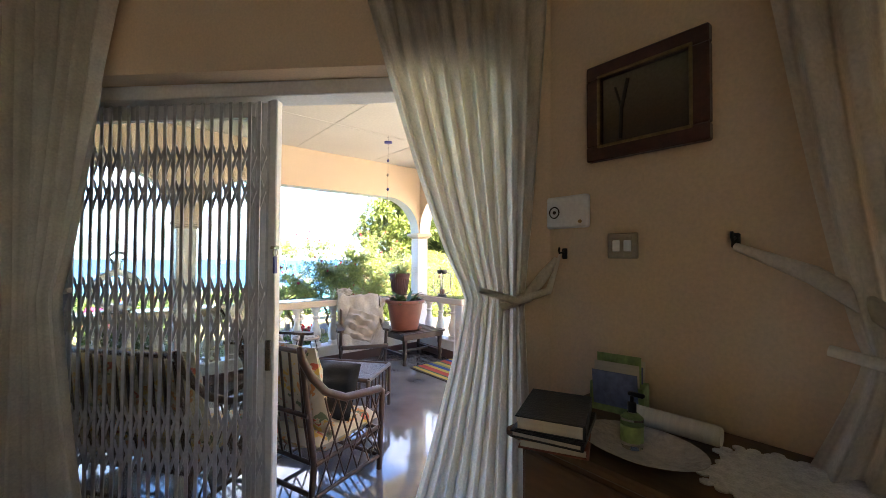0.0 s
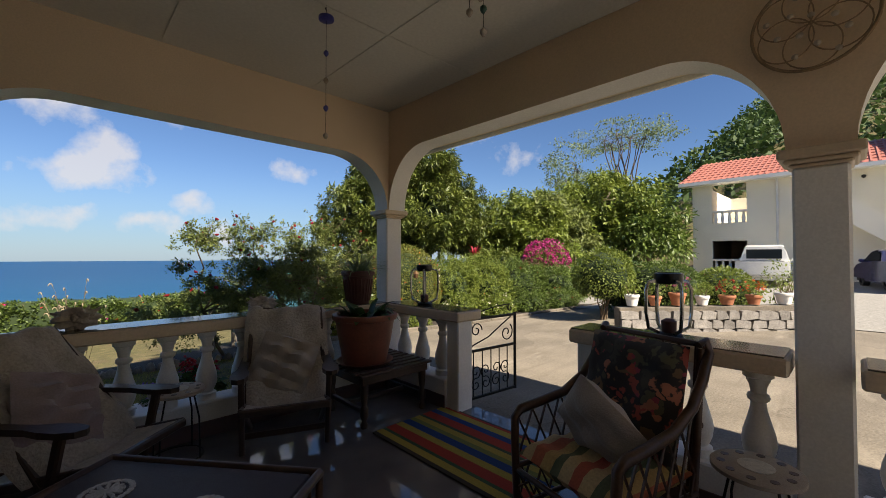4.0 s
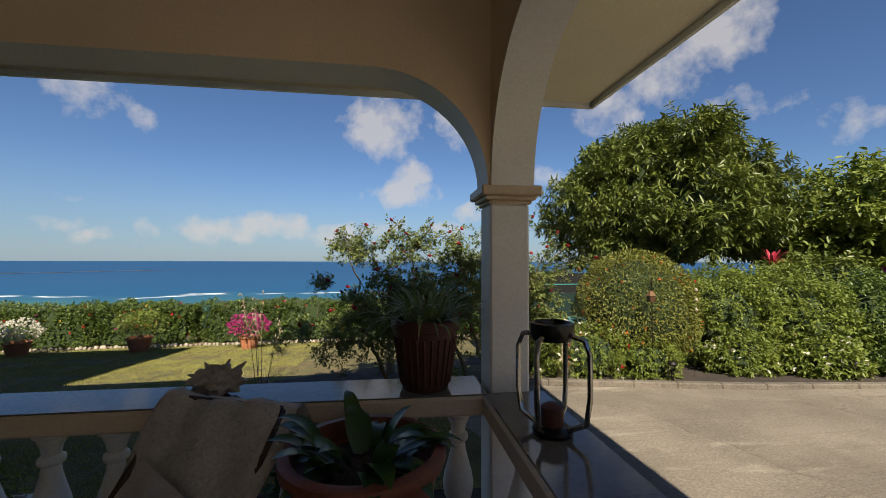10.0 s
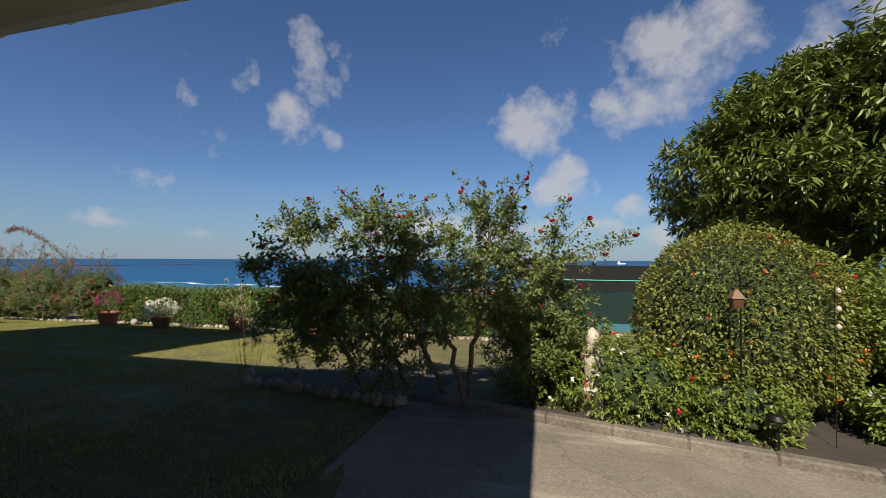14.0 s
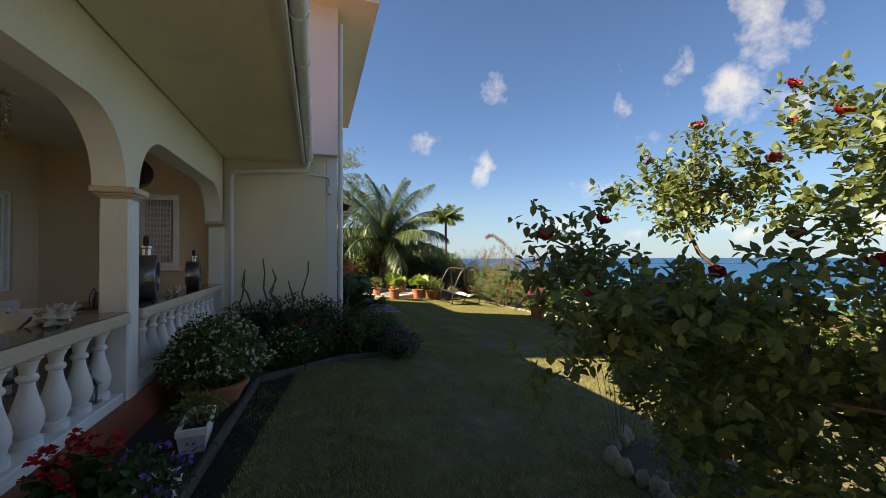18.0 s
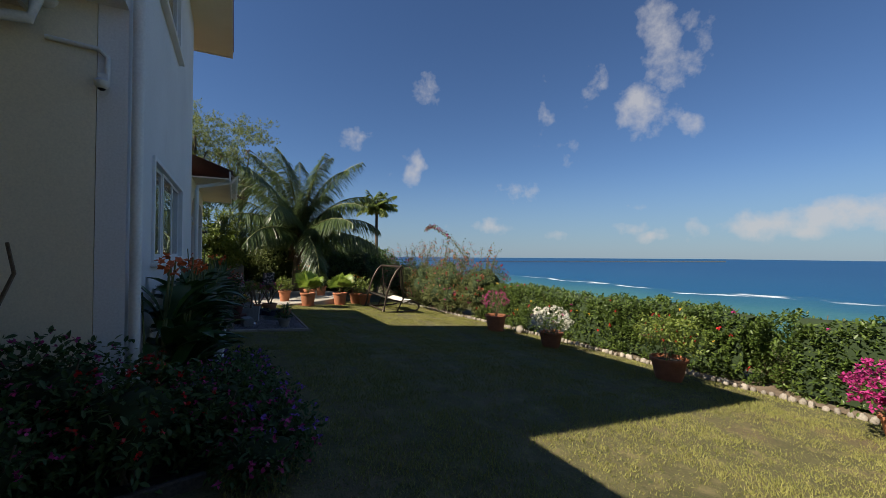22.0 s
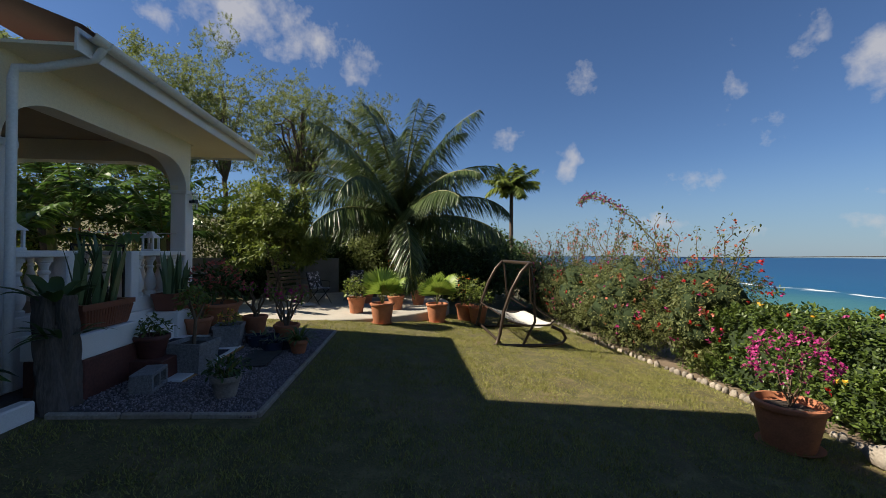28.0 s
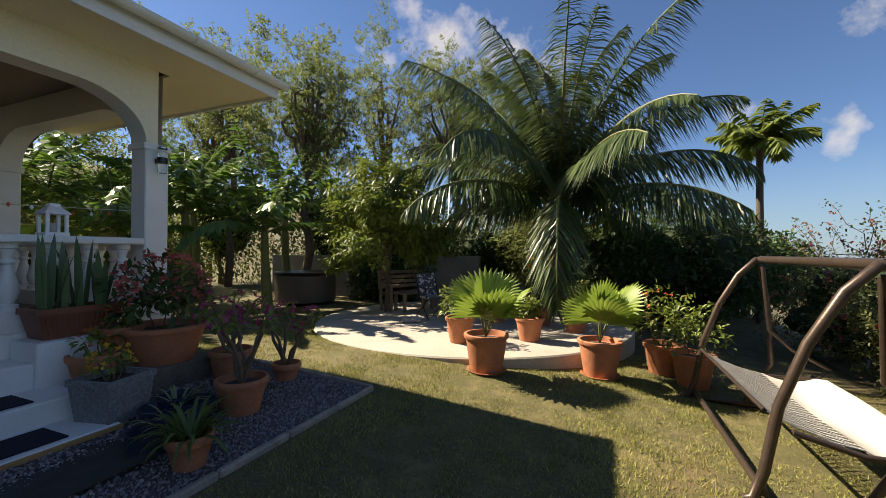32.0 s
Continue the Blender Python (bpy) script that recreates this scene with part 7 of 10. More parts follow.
def rose_mesh():
    """One open rose: rings of cupped petals."""
    g = Geo()
    for ring, (n, r, tilt) in enumerate(((3, .014, 80), (5, .024, 62), (6, .034, 38))):
        for k in range(n):
            a = 2 * math.pi * (k + .5 * ring) / n
            m = Matrix.Rotation(a, 4, "Z") @ Matrix.Translation((.006 * ring, 0, .0)) @ Matrix.Rotation(-radians(tilt), 4, "Y")
            def petal(u, v, r=r):
                b = 2 * v - 1
                return (r * 1.25 * u, r * b * math.sin(math.pi * min(.15 + u * .8, 1)) * 1.0, r * .45 * b * b * u)
            g.grid(petal, 3, 4, m)
    g.lathe([(.004, -.012), (.012, -.004), (.010, .006)], 8)
    return g.mesh("rose", M["rosepetal"], 60)


ROSE = rose_mesh()


def rose_bush():
    """A tall climbing rose: bare leaning stems, uneven masses of leaf above and a few red blooms."""
    ox, oy = 5.15, 9.5
    gz = lawn_z(ox, oy)
    t = thing("rose_bush", "tall climbing rose with red blooms on arching canes", "shrub", pose(ox, oy, gz))
    home = np.array([ox, oy, gz])
    masses = (((3.68, 8.48, 1.25), (.42, .36, .36), 620), ((4.05, 8.8, 1.02), (.55, .42, .5), 900), ((4.55, 9.02, 1.5), (.52, .35, .48), 900), ((3.3, 9.2, .85), (.6, .42, .5), 900), ((4.6, 9.3, .95), (.6, .32, .5), 800), ((2.95, 9.95, .42), (.95, .48, .5), 1500), ((4.2, 9.2, .45), (.75, .4, .45), 900),
              ((5.35, 9.75, 1.58), (.6, .48, .52), 1500), ((5.1, 9.95, 1.05), (.7, .42, .55), 1000), ((5.85, 9.75, 1.2), (.5, .42, .6), 1000), ((3.1, 9.45, 1.75), (.45, .3, .22), 400), ((4.0, 9.5, 1.78), (.6, .35, .28), 560), ((3.7, 10.0, 1.1), (.7, .4, .5), 900), ((5.7, 9.9, .55), (.62, .4, .5), 900), ((6.2, 10.0, .7), (.45, .4, .6), 700), ((2.64, 9.02, 1.33), (.2, .14, .04), 110))
    wood, tips, ways, bloom = Geo(), [], [], []
    for base, fork in (((5.16, 9.6, 0), (4.75, 9.62, .95)), ((5.05, 9.75, 0), (5.3, 9.75, 1.05)), ((4.85, 9.85, 0), (4.35, 9.5, .9)), ((4.4, 9.95, 0), (3.9, 9.4, .75)), ((3.6, 10.1, 0), (3.2, 9.9, .5))):
        base = np.array([base[0] - ox, base[1] - oy, -.05])
        fork = np.array(fork) - home
        limb(wood, base, fork, .034, .024, .02, .16, 8, 7)
        near = sorted(masses[:15], key=lambda q: np.linalg.norm(np.array(q[0]) - home - fork))[:6]
        for c, r, n in near:
            limb(wood, fork, np.array(c) - home + rng.normal(0, .08, 3), .018, .008, .05, .14, 6, 6)
    for i, (c, r, n) in enumerate(masses):
        c = np.array(c) - home
        ends, o = ball(c, r, n // 20, 2.0 + i, .35, .8, -.9)
        for e in ends:
            k = int(rng.integers(5, 12))
            p, q = ball((0, 0, 0), (.17, .17, .12), k, rng.uniform(0, 9), .35, .7)
            tips.append(e + p)
            ways.append(q + np.array([0, 0, .5]))
        for e in ends[:5]:
            limb(wood, tuple(c + rng.normal(0, .05, 3)), tuple(e), .007, .003, .03, .14, 5, 5)
        high = ends[np.argsort(-(ends[:, 2] + rng.uniform(0, .5, len(ends))))][:2 + n // 330]
        bloom += list(high + unit(high - c) * .07)
    for e in ((2.85, 9.4, 2.02), (3.25, 9.3, 2.1), (3.6, 9.45, 2.2), (4.2, 9.3, 2.12), (4.65, 9.45, 2.08), (3.45, 8.25, 1.5), (5.8, 9.5, 2.28), (6.25, 9.6, 2.05), (6.9, 9.6, 1.65), (5.3, 9.6, 2.26), (6.45, 9.7, 1.85), (5.05, 9.6, 2.22), (6.6, 9.6, 1.45), (5.6, 9.7, 2.22)):
        q = np.array(e) - home
        near = min(masses, key=lambda m: np.linalg.norm(np.array(m[0]) - home - q))[0]
        pts = limb(wood, tuple(np.array(near) - home), tuple(q), .008, .003, .08, .08, 10, 5)
        for w in pts[3:]:
            m = int(rng.integers(2, 5))
            tips.append(np.array(w) + rng.normal(0, .06, (m, 3)))
            ways.append(rng.normal(0, 1, (m, 3)) + unit((q - np.array(near) + home)[None]))
        bloom.append(pts[-1])
    part("cane", wood, M["twig"], t, smooth=60)
    tips = np.concatenate(tips)
    part("foliage", sprigs("foliage", tips, np.concatenate(ways), 9, .15, .046, M["rose_leaf"], .58, .95, 1.0, .1), None, t)
    for q in bloom:
        part("rose", ROSE, None, t, at=pose(*q, rng.uniform(-50, 50), rng.uniform(-50, 50), rng.uniform(0, 360)) @ Matrix.Scale(float(rng.uniform(.6, .88)), 4))


rose_bush()

# coconut palm
M["deadleaf"] = mat("dead_palm_leaf", (.20, .13, .06), .9, dark=.6, per_island=.3, bump=0)
M["coconut"] = mat("green_brown_coconut", (.13, .09, .035), .6, dark=.6, scale=8, per_object=.35)
palm = thing("coconut_palm", "coconut palm with long arching fronds", "palm", pose(-19.4, 11.3, -.75))
g = Geo()
limb(g, (0, 0, -.2), (.1, .1, 3.0), .28, .2, 0, .03, 8, 12)
part("trunk", g, M["bark"], palm, smooth=60)
part("dead_frond", leaves("dead_frond", *ball((.1, .1, 2.35), (.42, .42, .5), 160, 3.0, .3, .6), .55, M["deadleaf"], .12, 1.6, .4), None, palm, "brown hanging dead fronds")
for k in range(14):
    a = k * 2.4
    part("coconut", Geo().lathe([(.005, -.13), (.07, -.10), (.10, 0), (.07, .09), (.005, .12)], 10), M["coconut"], palm, smooth=60, at=pose(.1 + .30 * math.cos(a), .1 + .30 * math.sin(a), 2.25 + .07 * (k % 5), 15, 20, 40 * k))
palm_crown("fronds", palm, 34, 4.7, .95, M["palm_leaf"], (.1, .1, 2.9), (-.05, 1.56), 150, .034, (.6, 1.35), 2.1, .65)

for i, (x, y, top, r, seed) in enumerate(((-27, 2, 11, 3.0, 1), (-25, 6.5, 9, 2.6, 2), (-30, 9, 10, 3.0, 3), (-21, -2, 9, 3.0, 4), (-16, -5, 10, 3.2, 5), (-33, 4, 12, 3.4, 6), (-29, -4, 12, 3.4, 7), (-24, -7, 11, 3.2, 8), (-20, 3, 8, 2.4, 9))):
    tree("feathery_tree", "tall slender tree with airy light foliage", x, y, -.5, top * .45, top * .72, (r, r, top * .36), 170, 120, .115, M["tree_leaf"], seed * 1.3, .16, .45, 18, .48, flat=.75, blade=4, droop=.15, low=-.9, shoots=8)
for i, (x, y, z, r, h) in enumerate(((-22, 15, .5, 1.8, 1.5), (-24, 13, .6, 2, 1.6), (-21, 13.2, .2, 1.5, 1.2), (-23, 8, .4, 1.6, 1.5), (-20.5, 6, .3, 1.4, 1.4), (-25, 17, .3, 2, 1.4))):
    shrub("dark_shrub", "dense dark green shrub beyond the patio", (x, y, z), (r, r, h), 5500, .16, M["dark_leaf"], seed=7.0 + i, shell=.5, low=-.9, core=.75)
tree("fruit_tree", "small leafy fruit tree beside the patio", -17.4, 7.6, -.6, .3, 1.45, (1.3, 1.3, 1.75), 110, 110, .15, M["bright"], 2.2, .07, .38, 8, .40, shoots=8, droop=.4)
for i, (x, y, z, r, h) in enumerate(((-13.2, 16.6, -.2, 1.4, 1.1), (-15, 16.75, -.1, 1.5, 1.2), (-17, 16.8, -.2, 1.5, 1.1), (-11.6, 17.0, -.1, 1.2, .9), (-19, 16.8, -.3, 1.5, 1.0))):
    t = shrub("bougainvillea", "straggling bougainvillea with red and orange bracts", (x, y, z), (r, 1.05, h), 16000, .06, M["boug_leaf"], seed=11.0 + i, shell=.6, rough=.45, low=-.9, core=.68, shoots=7, stems=22)
    zz = z - lawn_z(x, y)
    sprinkle(t, "bract", surface((0, 0, zz), (r * 1.03, 1.05, h * 1.03), 70, 11.0 + i, .45, -.5), .058, M["redpetal"] if i % 2 else M["rustpetal"])
    bunch = np.repeat(surface((0, 0, zz), (r * 1.03, 1.05, h * 1.03), 10, 12.0 + i, .45, -.3), 7, 0)
    sprinkle(t, "bract", bunch + rng.normal(0, .05, bunch.shape), .05, M["rustpetal"])
    sprinkle(t, "bract", surface((0, 0, zz), (r * 1.03, 1.05, h * 1.03), 40, 11.0 + i, .45, -.5), .055, M["pinkpetal"])
    g = Geo()
    pos, tips = [], []
    for k in range(13):
        a = rng.uniform(-.5, 3.6)
        e = (r * 1.1 * math.cos(a), -.3 + .6 * math.sin(a), zz + h + rng.uniform(.2, .95))
        pts = limb(g, (.3 * r * math.cos(a), 0, zz * .8), e, .012, .004, .1, .12, 8, 5)
        pos += [np.array(q) + rng.normal(0, .06, (9, 3)) for q in pts[3:]]
        tips += pts[-3:]
    part("cane", g, M["twig"], t, smooth=60)
    pos = np.concatenate(pos)
    part("cane_leaf", leaves("cane_leaf", pos, unit(rng.normal(0, 1, pos.shape)), .06, M["boug_leaf"], .5), None, t)
    sprinkle(t, "bract", np.repeat(np.array(tips[::2]), 3, 0) + rng.normal(0, .05, (len(tips[::2]) * 3, 3)), .045, M["rustpetal"])
# long bougainvillea cane arching over the hedge
t = thing("bougainvillea_arch", "long leafy bougainvillea cane arching over the hedge", "shrub", pose(-13.4, 16.6, -1.1))
cane = [(1.3, .5, .5), (1.1, .45, 1.5), (.75, .25, 2.35), (.25, 0, 2.95), (-.35, -.2, 3.35), (-.95, -.25, 3.58), (-1.4, -.3, 3.60), (-1.7, -.3, 3.45)]
fine = [tuple(Vector(cane[k]).lerp(Vector(cane[k + 1]), q / 6)) for k in range(len(cane) - 1) for q in range(6)]
part("cane", Geo().tube(fine, .012, 6), M["twig"], t, smooth=60)
pos = np.repeat(np.array(fine[10:]), 16, 0) + rng.normal(0, .055, (len(fine[10:]) * 16, 3))
part("foliage", leaves("foliage", pos, unit(rng.normal(0, 1, pos.shape)), .065, M["boug_leaf"], .55), None, t)
sprinkle(t, "bract", np.repeat(np.array(fine[20:]), 3, 0) + rng.normal(0, .05, (len(fine[20:]) * 3, 3)), .05, M["pinkpetal"])

# ---- hillside ----
pos = []
for k in range(2600):
    x, y = rng.uniform(45, 190), rng.uniform(-120, 60)
    if (y - 45) / 30 > 0.3:
        continue
    pos.append((x, y, ground_z(x, y) + rng.uniform(1, 3.5)))
pp, oo = [], []
for c in pos:
    r = rng.uniform(1.6, 3.2)
    p, o = ball(c, (r, r, r * .75), 60, rng.uniform(0, 9), .3, .4, -.3)
    pp.append(p)
    oo.append(o)
tagged(new("hillside_forest", leaves("hillside_forest", np.concatenate(pp), np.concatenate(oo), .75, M["far_leaf"], .7, .1, .6, blade=4)), "dense forest covering the hillside", "forest", kind="stuff")


# ---- garden: beds, borders, pots ----
def flat_bed(name, poly, material, label, lift=.012, kind="structure", category="bed"):
    g = Geo()
    v = [(x, y, lawn_z(x, y) + lift) for x, y in poly]
    c = (sum(p[0] for p in poly) / len(poly), sum(p[1] for p in poly) / len(poly))
    v.append((*c, lawn_z(*c) + lift))
    n = len(poly)
    return solid(name, Geo().add(v, [(i, (i + 1) % n, n) for i in range(n)]), material, label, category, kind)


M["sand"] = mat("dry_sandy_soil", (.20, .145, .095), .95, dark=.6, scale=5, fine=50, bump=.8)
flat_bed("bed_house", [(4.3, 5.93), (4.3, 6.55), (2.2, 6.6), (-.6, 6.72), (-1.75, 7.75), (-2.0, 8.4), (-8.2, 8.4), (-8.2, 7.78), (-2.94, 7.78), (-2.94, 5.93)], M["earth"], "dark planted soil along the house wall")
flat_bed("bed_rose", [(1.9, 9.85), (3.0, 9.8), (4.45, 9.55), (5.7, 9.55), (7.0, 9.3), (14, 7.9), (14, 12), (6, 12.2), (3, 11.4), (1.6, 10.6)], M["earth"], "dark soil under the rose bushes and shrubs", .02)
flat_bed("bed_hedge", [(-21, 16.25), (-13.3, 16.1), (-10.6, 16.3), (-5.4, 16.35), (-1.5, 16.25), (7, 16.0), (7, 18), (-21, 18)], M["sand"], "bare soil under the hedge", .015)
M["oldwood"] = mat("weathered_grey_timber", (.095, .075, .06), .9, dark=.5, scale=6, fine=50, bump=.4)
border = thing("bed_border", "low timber edging along the flower bed", "edging", kind="structure")
line = [(3.9, 6.53), (2.2, 6.58), (-.6, 6.70), (-1.75, 7.75), (-2.02, 8.42)]
for (x0, y0), (x1, y1) in zip(line, line[1:]):
    n = max(1, round(math.hypot(x1 - x0, y1 - y0) / .9))
    for k in range(n):
        a, b = k / n, (k + .985) / n
        p = (x0 + (x1 - x0) * a, y0 + (y1 - y0) * a)
        q = (x0 + (x1 - x0) * b, y0 + (y1 - y0) * b)
        part("edging_board", Geo().bar((*p, lawn_z(*p) + .04), (*q, lawn_z(*q) + .04), .05, .10, .01), M["oldwood"], border)
border = thing("planter_kerb", "whitewashed concrete kerb of the canna bed", "kerb", kind="structure")
for k in range(9):
    x0, x1 = -3.4 - .55 * k, -3.4 - .55 * (k + .98)
    part("kerb_block", Geo().bar((x0, 8.38, lawn_z(x0, 8.4) + .06), (x1, 8.38, lawn_z(x1, 8.4) + .06), .12, .18, .015), M["white"], border)
# kerb of the drive
border = thing("drive_kerb", "mossy concrete kerb along the driveway", "kerb", kind="structure")
for k in range(22):
    x0, x1 = 4.75 + .62 * k, 4.75 + .62 * (k + .998)
    part("kerb_stone", Geo().bar((x0, kerb_y(x0) + .06, drive_z(x0, 9) + .025), (x1, kerb_y(x1) + .06, drive_z(x1, 9) + .025), .12, .12, .015), M["kerb"], border)
# drive edge strip towards the lawn
solid("drive_edge", Geo().bar((4.33, 5.95, -.22), (4.35, 9.3, -.335), .10, .12, .02), M["concrete"], "concrete edge strip between drive and lawn", "edging", "structure")


def stone_mesh(name, s, material, seed):
    def f(u, v):
        a, b = u * 2 * math.pi, (v - .5) * math.pi
        r = 1 + .16 * math.sin(3 * a + seed) * math.cos(b) + .12 * math.sin(4 * b + 2 * a + seed * 2)
        return (s[0] * r * math.cos(b) * math.cos(a), s[1] * r * math.cos(b) * math.sin(a), s[2] * r * math.sin(b))
    return Geo().grid(f, 9, 6).mesh(name, material, 70)


STONES = [stone_mesh("border_stone", (.075, .06, .085), M["stone"], q) for q in (1.0, 2.2, 3.9, 5.1)]


def stone_row(name, label, pts, step, up=.05, k=1.0):
    t = thing(name, label, "edging", kind="structure")
    for (x0, y0), (x1, y1) in zip(pts, pts[1:]):
        n = max(1, int(math.hypot(x1 - x0, y1 - y0) / step))
        for i in range(n):
            f = (i + .5) / n
            x, y = x0 + (x1 - x0) * f + rng.normal(0, .012), y0 + (y1 - y0) * f + rng.normal(0, .02)
            s = k * rng.uniform(.75, 1.2)
            part("border_stone", STONES[int(rng.integers(4))], None, t, at=pose(x, y, lawn_z(x, y) + up * s, rng.uniform(-12, 12), rng.uniform(-12, 12), rng.uniform(0, 360)) @ Matrix.Diagonal((s, s, s, 1)))
    return t


stone_row("rose_border", "row of grey stones round the rose bed", [(1.55, 10.4), (1.9, 9.85), (3.0, 9.78), (4.42, 9.50)], .15)
stone_row("hedge_border", "row of pale stones below the hedge", [(6.0, 16.0), (-1.5, 16.2), (-5.4, 16.32), (-10.6, 16.28), (-13.3, 15.95), (-16.5, 16.1)], .13, .03, .72)

# boulder by the red pot
solid("white_boulder", stone_mesh("white_boulder", (.15, .11, .12), M["stone"], 3.3), None, "pale rough boulder at the hedge foot", "boulder", at=pose(-8.0, 16.0, -.92))


def flowers_on(t, z, rad, n, size, material, flat=.8, seed=1.0, name="blossom", low=-.3, petals=5):
    sprinkle(t, name, surface((0, 0, z), (rad, rad, rad * flat), n, seed, .3, low), size, material, petals)


t = potted("terracotta pot of magenta bougainvillea on the lawn", -8.40, 15.42, lawn_z(-8.4, 15.4), .30, .46, M["terracotta"], saucer=True)
bushy(t, .78, .36, 420, .06, M["hedge"], 2.0)
flowers_on(t, .82, .40, 190, .035, M["pinkpetal"])
g = Geo()
for a in ((.35, .15, 1.25), (-.3, .2, 1.15), (.1, -.4, 1.05)):
    limb(g, (0, 0, .45), a, .012, .004, .1, .1)
part("branch", g, M["twig"], t, smooth=60)
t = potted("terracotta pot of white bougainvillea on the lawn", -6.0, 15.32, lawn_z(-6, 15.3), .27, .38, M["terracotta"])
bushy(t, .55, .5, 500, .06, M["hedge"], 3.0, .6)
flowers_on(t, .55, .52, 420, .045, M["whitepetal"], .65)
t = potted("terracotta pot with a green shrub on the lawn", -3.13, 15.38, lawn_z(-3.1, 15.4), .29, .40, M["terracotta"])
bushy(t, .75, .5, 1900, .065, M["bright"], 4.0, .8)
flowers_on(t, .72, .45, 30, .03, M["redpetal"])
t = potted("terracotta pot of bright pink bougainvillea on the lawn", -.25, 15.2, lawn_z(-.2, 15.2), .26, .36, M["terracotta"])
bushy(t, .55, .5, 500, .06, M["hedge"], 5.0, .6)
flowers_on(t, .56, .55, 520, .045, M["pinkpetal"], .62)

# swing seat
M["bronze"] = mat("bronze_painted_steel", (.085, .06, .045), .4, .5, dark=.7, scale=12, fine=70, bump=.08)
M["canvas_seat"] = mat("white_canvas", (.60, .57, .50), .9, dark=.85, scale=6, fine=120, bump=.25)
SX0, SX1, SZ = -14.65, -12.5, -.89
sw = thing("garden_swing", "bronze steel garden swing with sagging white canvas", "swing", pose(0, 0, 0))
for x in (SX0, SX1):
    part("side_frame", Geo().tube([(x, 13.30, SZ + .03), (x, 13.36, SZ + .06), (x, 13.42, SZ + .25), (x, 13.50, SZ + .7), (x, 13.66, SZ + 1.15), (x, 13.85, SZ + 1.5), (x, 14.02, SZ + 1.68), (x, 14.08, SZ + 1.68)], .035, 9), M["bronze"], sw, smooth=60)
    part("foot_rail", Geo().tube([(x, 13.34, SZ + .035), (x, 13.9, SZ + .02), (x, 14.5, SZ + .02), (x, 14.72, SZ + .05), (x, 14.80, SZ + .16), (x, 14.72, SZ + .30), (x, 14.5, SZ + .40)], .033, 9), M["bronze"], sw, smooth=60)
    part("brace", Geo().tube([(x, 13.9, SZ + .03), (x, 14.15, SZ + .5), (x, 14.12, SZ + 1.2), (x, 14.05, SZ + 1.62)], .028, 8), M["bronze"], sw, smooth=60)
    part("seat_arm", Geo().tube([(x + (.12 if x < -13 else -.12), 13.62, SZ + .50), (x + (.12 if x < -13 else -.12), 14.0, SZ + .40), (x + (.12 if x < -13 else -.12), 14.5, SZ + .40), (x + (.12 if x < -13 else -.12), 14.62, SZ + .52), (x + (.12 if x < -13 else -.12), 14.3, SZ + .70), (x + (.12 if x < -13 else -.12), 14.1, SZ + .9), (x + (.06 if x < -13 else -.06), 14.06, SZ + 1.6)], .022, 8), M["bronze"], sw, smooth=60)
part("top_bar", Geo().tube([(SX0, 14.06, SZ + 1.68), (SX1, 14.06, SZ + 1.68)], .04, 10), M["bronze"], sw, smooth=60)
part("base_bar", Geo().tube([(SX0, 13.42, SZ + .10), (SX1, 13.42, SZ + .10)], .028, 8), M["bronze"], sw, smooth=60)
def canvas(u, v):
    return (SX0 + .14 + (SX1 - SX0 - .28) * u, 14.02 + .56 * v, SZ + .43 - .07 * math.sin(math.pi * min(v * 1.2, 1)) - .03 * math.sin(math.pi * u) + .01 * math.sin(9 * u + 5 * v))
part("canvas_seat", Geo().grid(canvas, 18, 12).grid(lambda u, v: tuple(Vector(canvas(u, v)) - Vector((0, 0, .012))), 18, 12), M["canvas_seat"], sw, smooth=180)
g = Geo()
for k in range(26):
    u = (k + .5) / 26
    x = SX0 + .14 + (SX1 - SX0 - .28) * u
    g.tube([(x, 14.03, SZ + .425 - .03 * math.sin(math.pi * u)), (x + .03, 13.85, SZ + .46 - .03 * math.sin(math.pi * u)), (x - .03, 13.65, SZ + .53), (x + .02, 13.47, SZ + .62)], .007, 4)
    g.tube([(x, 14.03, SZ + .425 - .03 * math.sin(math.pi * u)), (x - .03, 13.85, SZ + .46 - .03 * math.sin(math.pi * u)), (x + .03, 13.65, SZ + .53), (x - .02, 13.47, SZ + .62)], .007, 4)
part("netting", g, M["canvas_seat"], sw, smooth=60)
part("back_bar", Geo().tube([(SX0 + .12, 13.46, SZ + .63), (SX1 - .12, 13.46, SZ + .63)], .016, 7), M["bronze"], sw, smooth=60)

# round patio with its furniture and pots
PX, PY, PR, PZ = -17.25, 9.75, 3.2, -.56
solid("patio_slab", Geo().lathe([(PR, -.35), (PR, -.02), (PR - .02, 0), (PR - .06, .002)], 64, (PX, PY, PZ)), mat("pale_patio_concrete", (.42, .385, .325), .85, dark=.75, scale=1.5, fine=40, bump=.3), "pale round concrete patio slab", "patio", "structure", smooth=40)


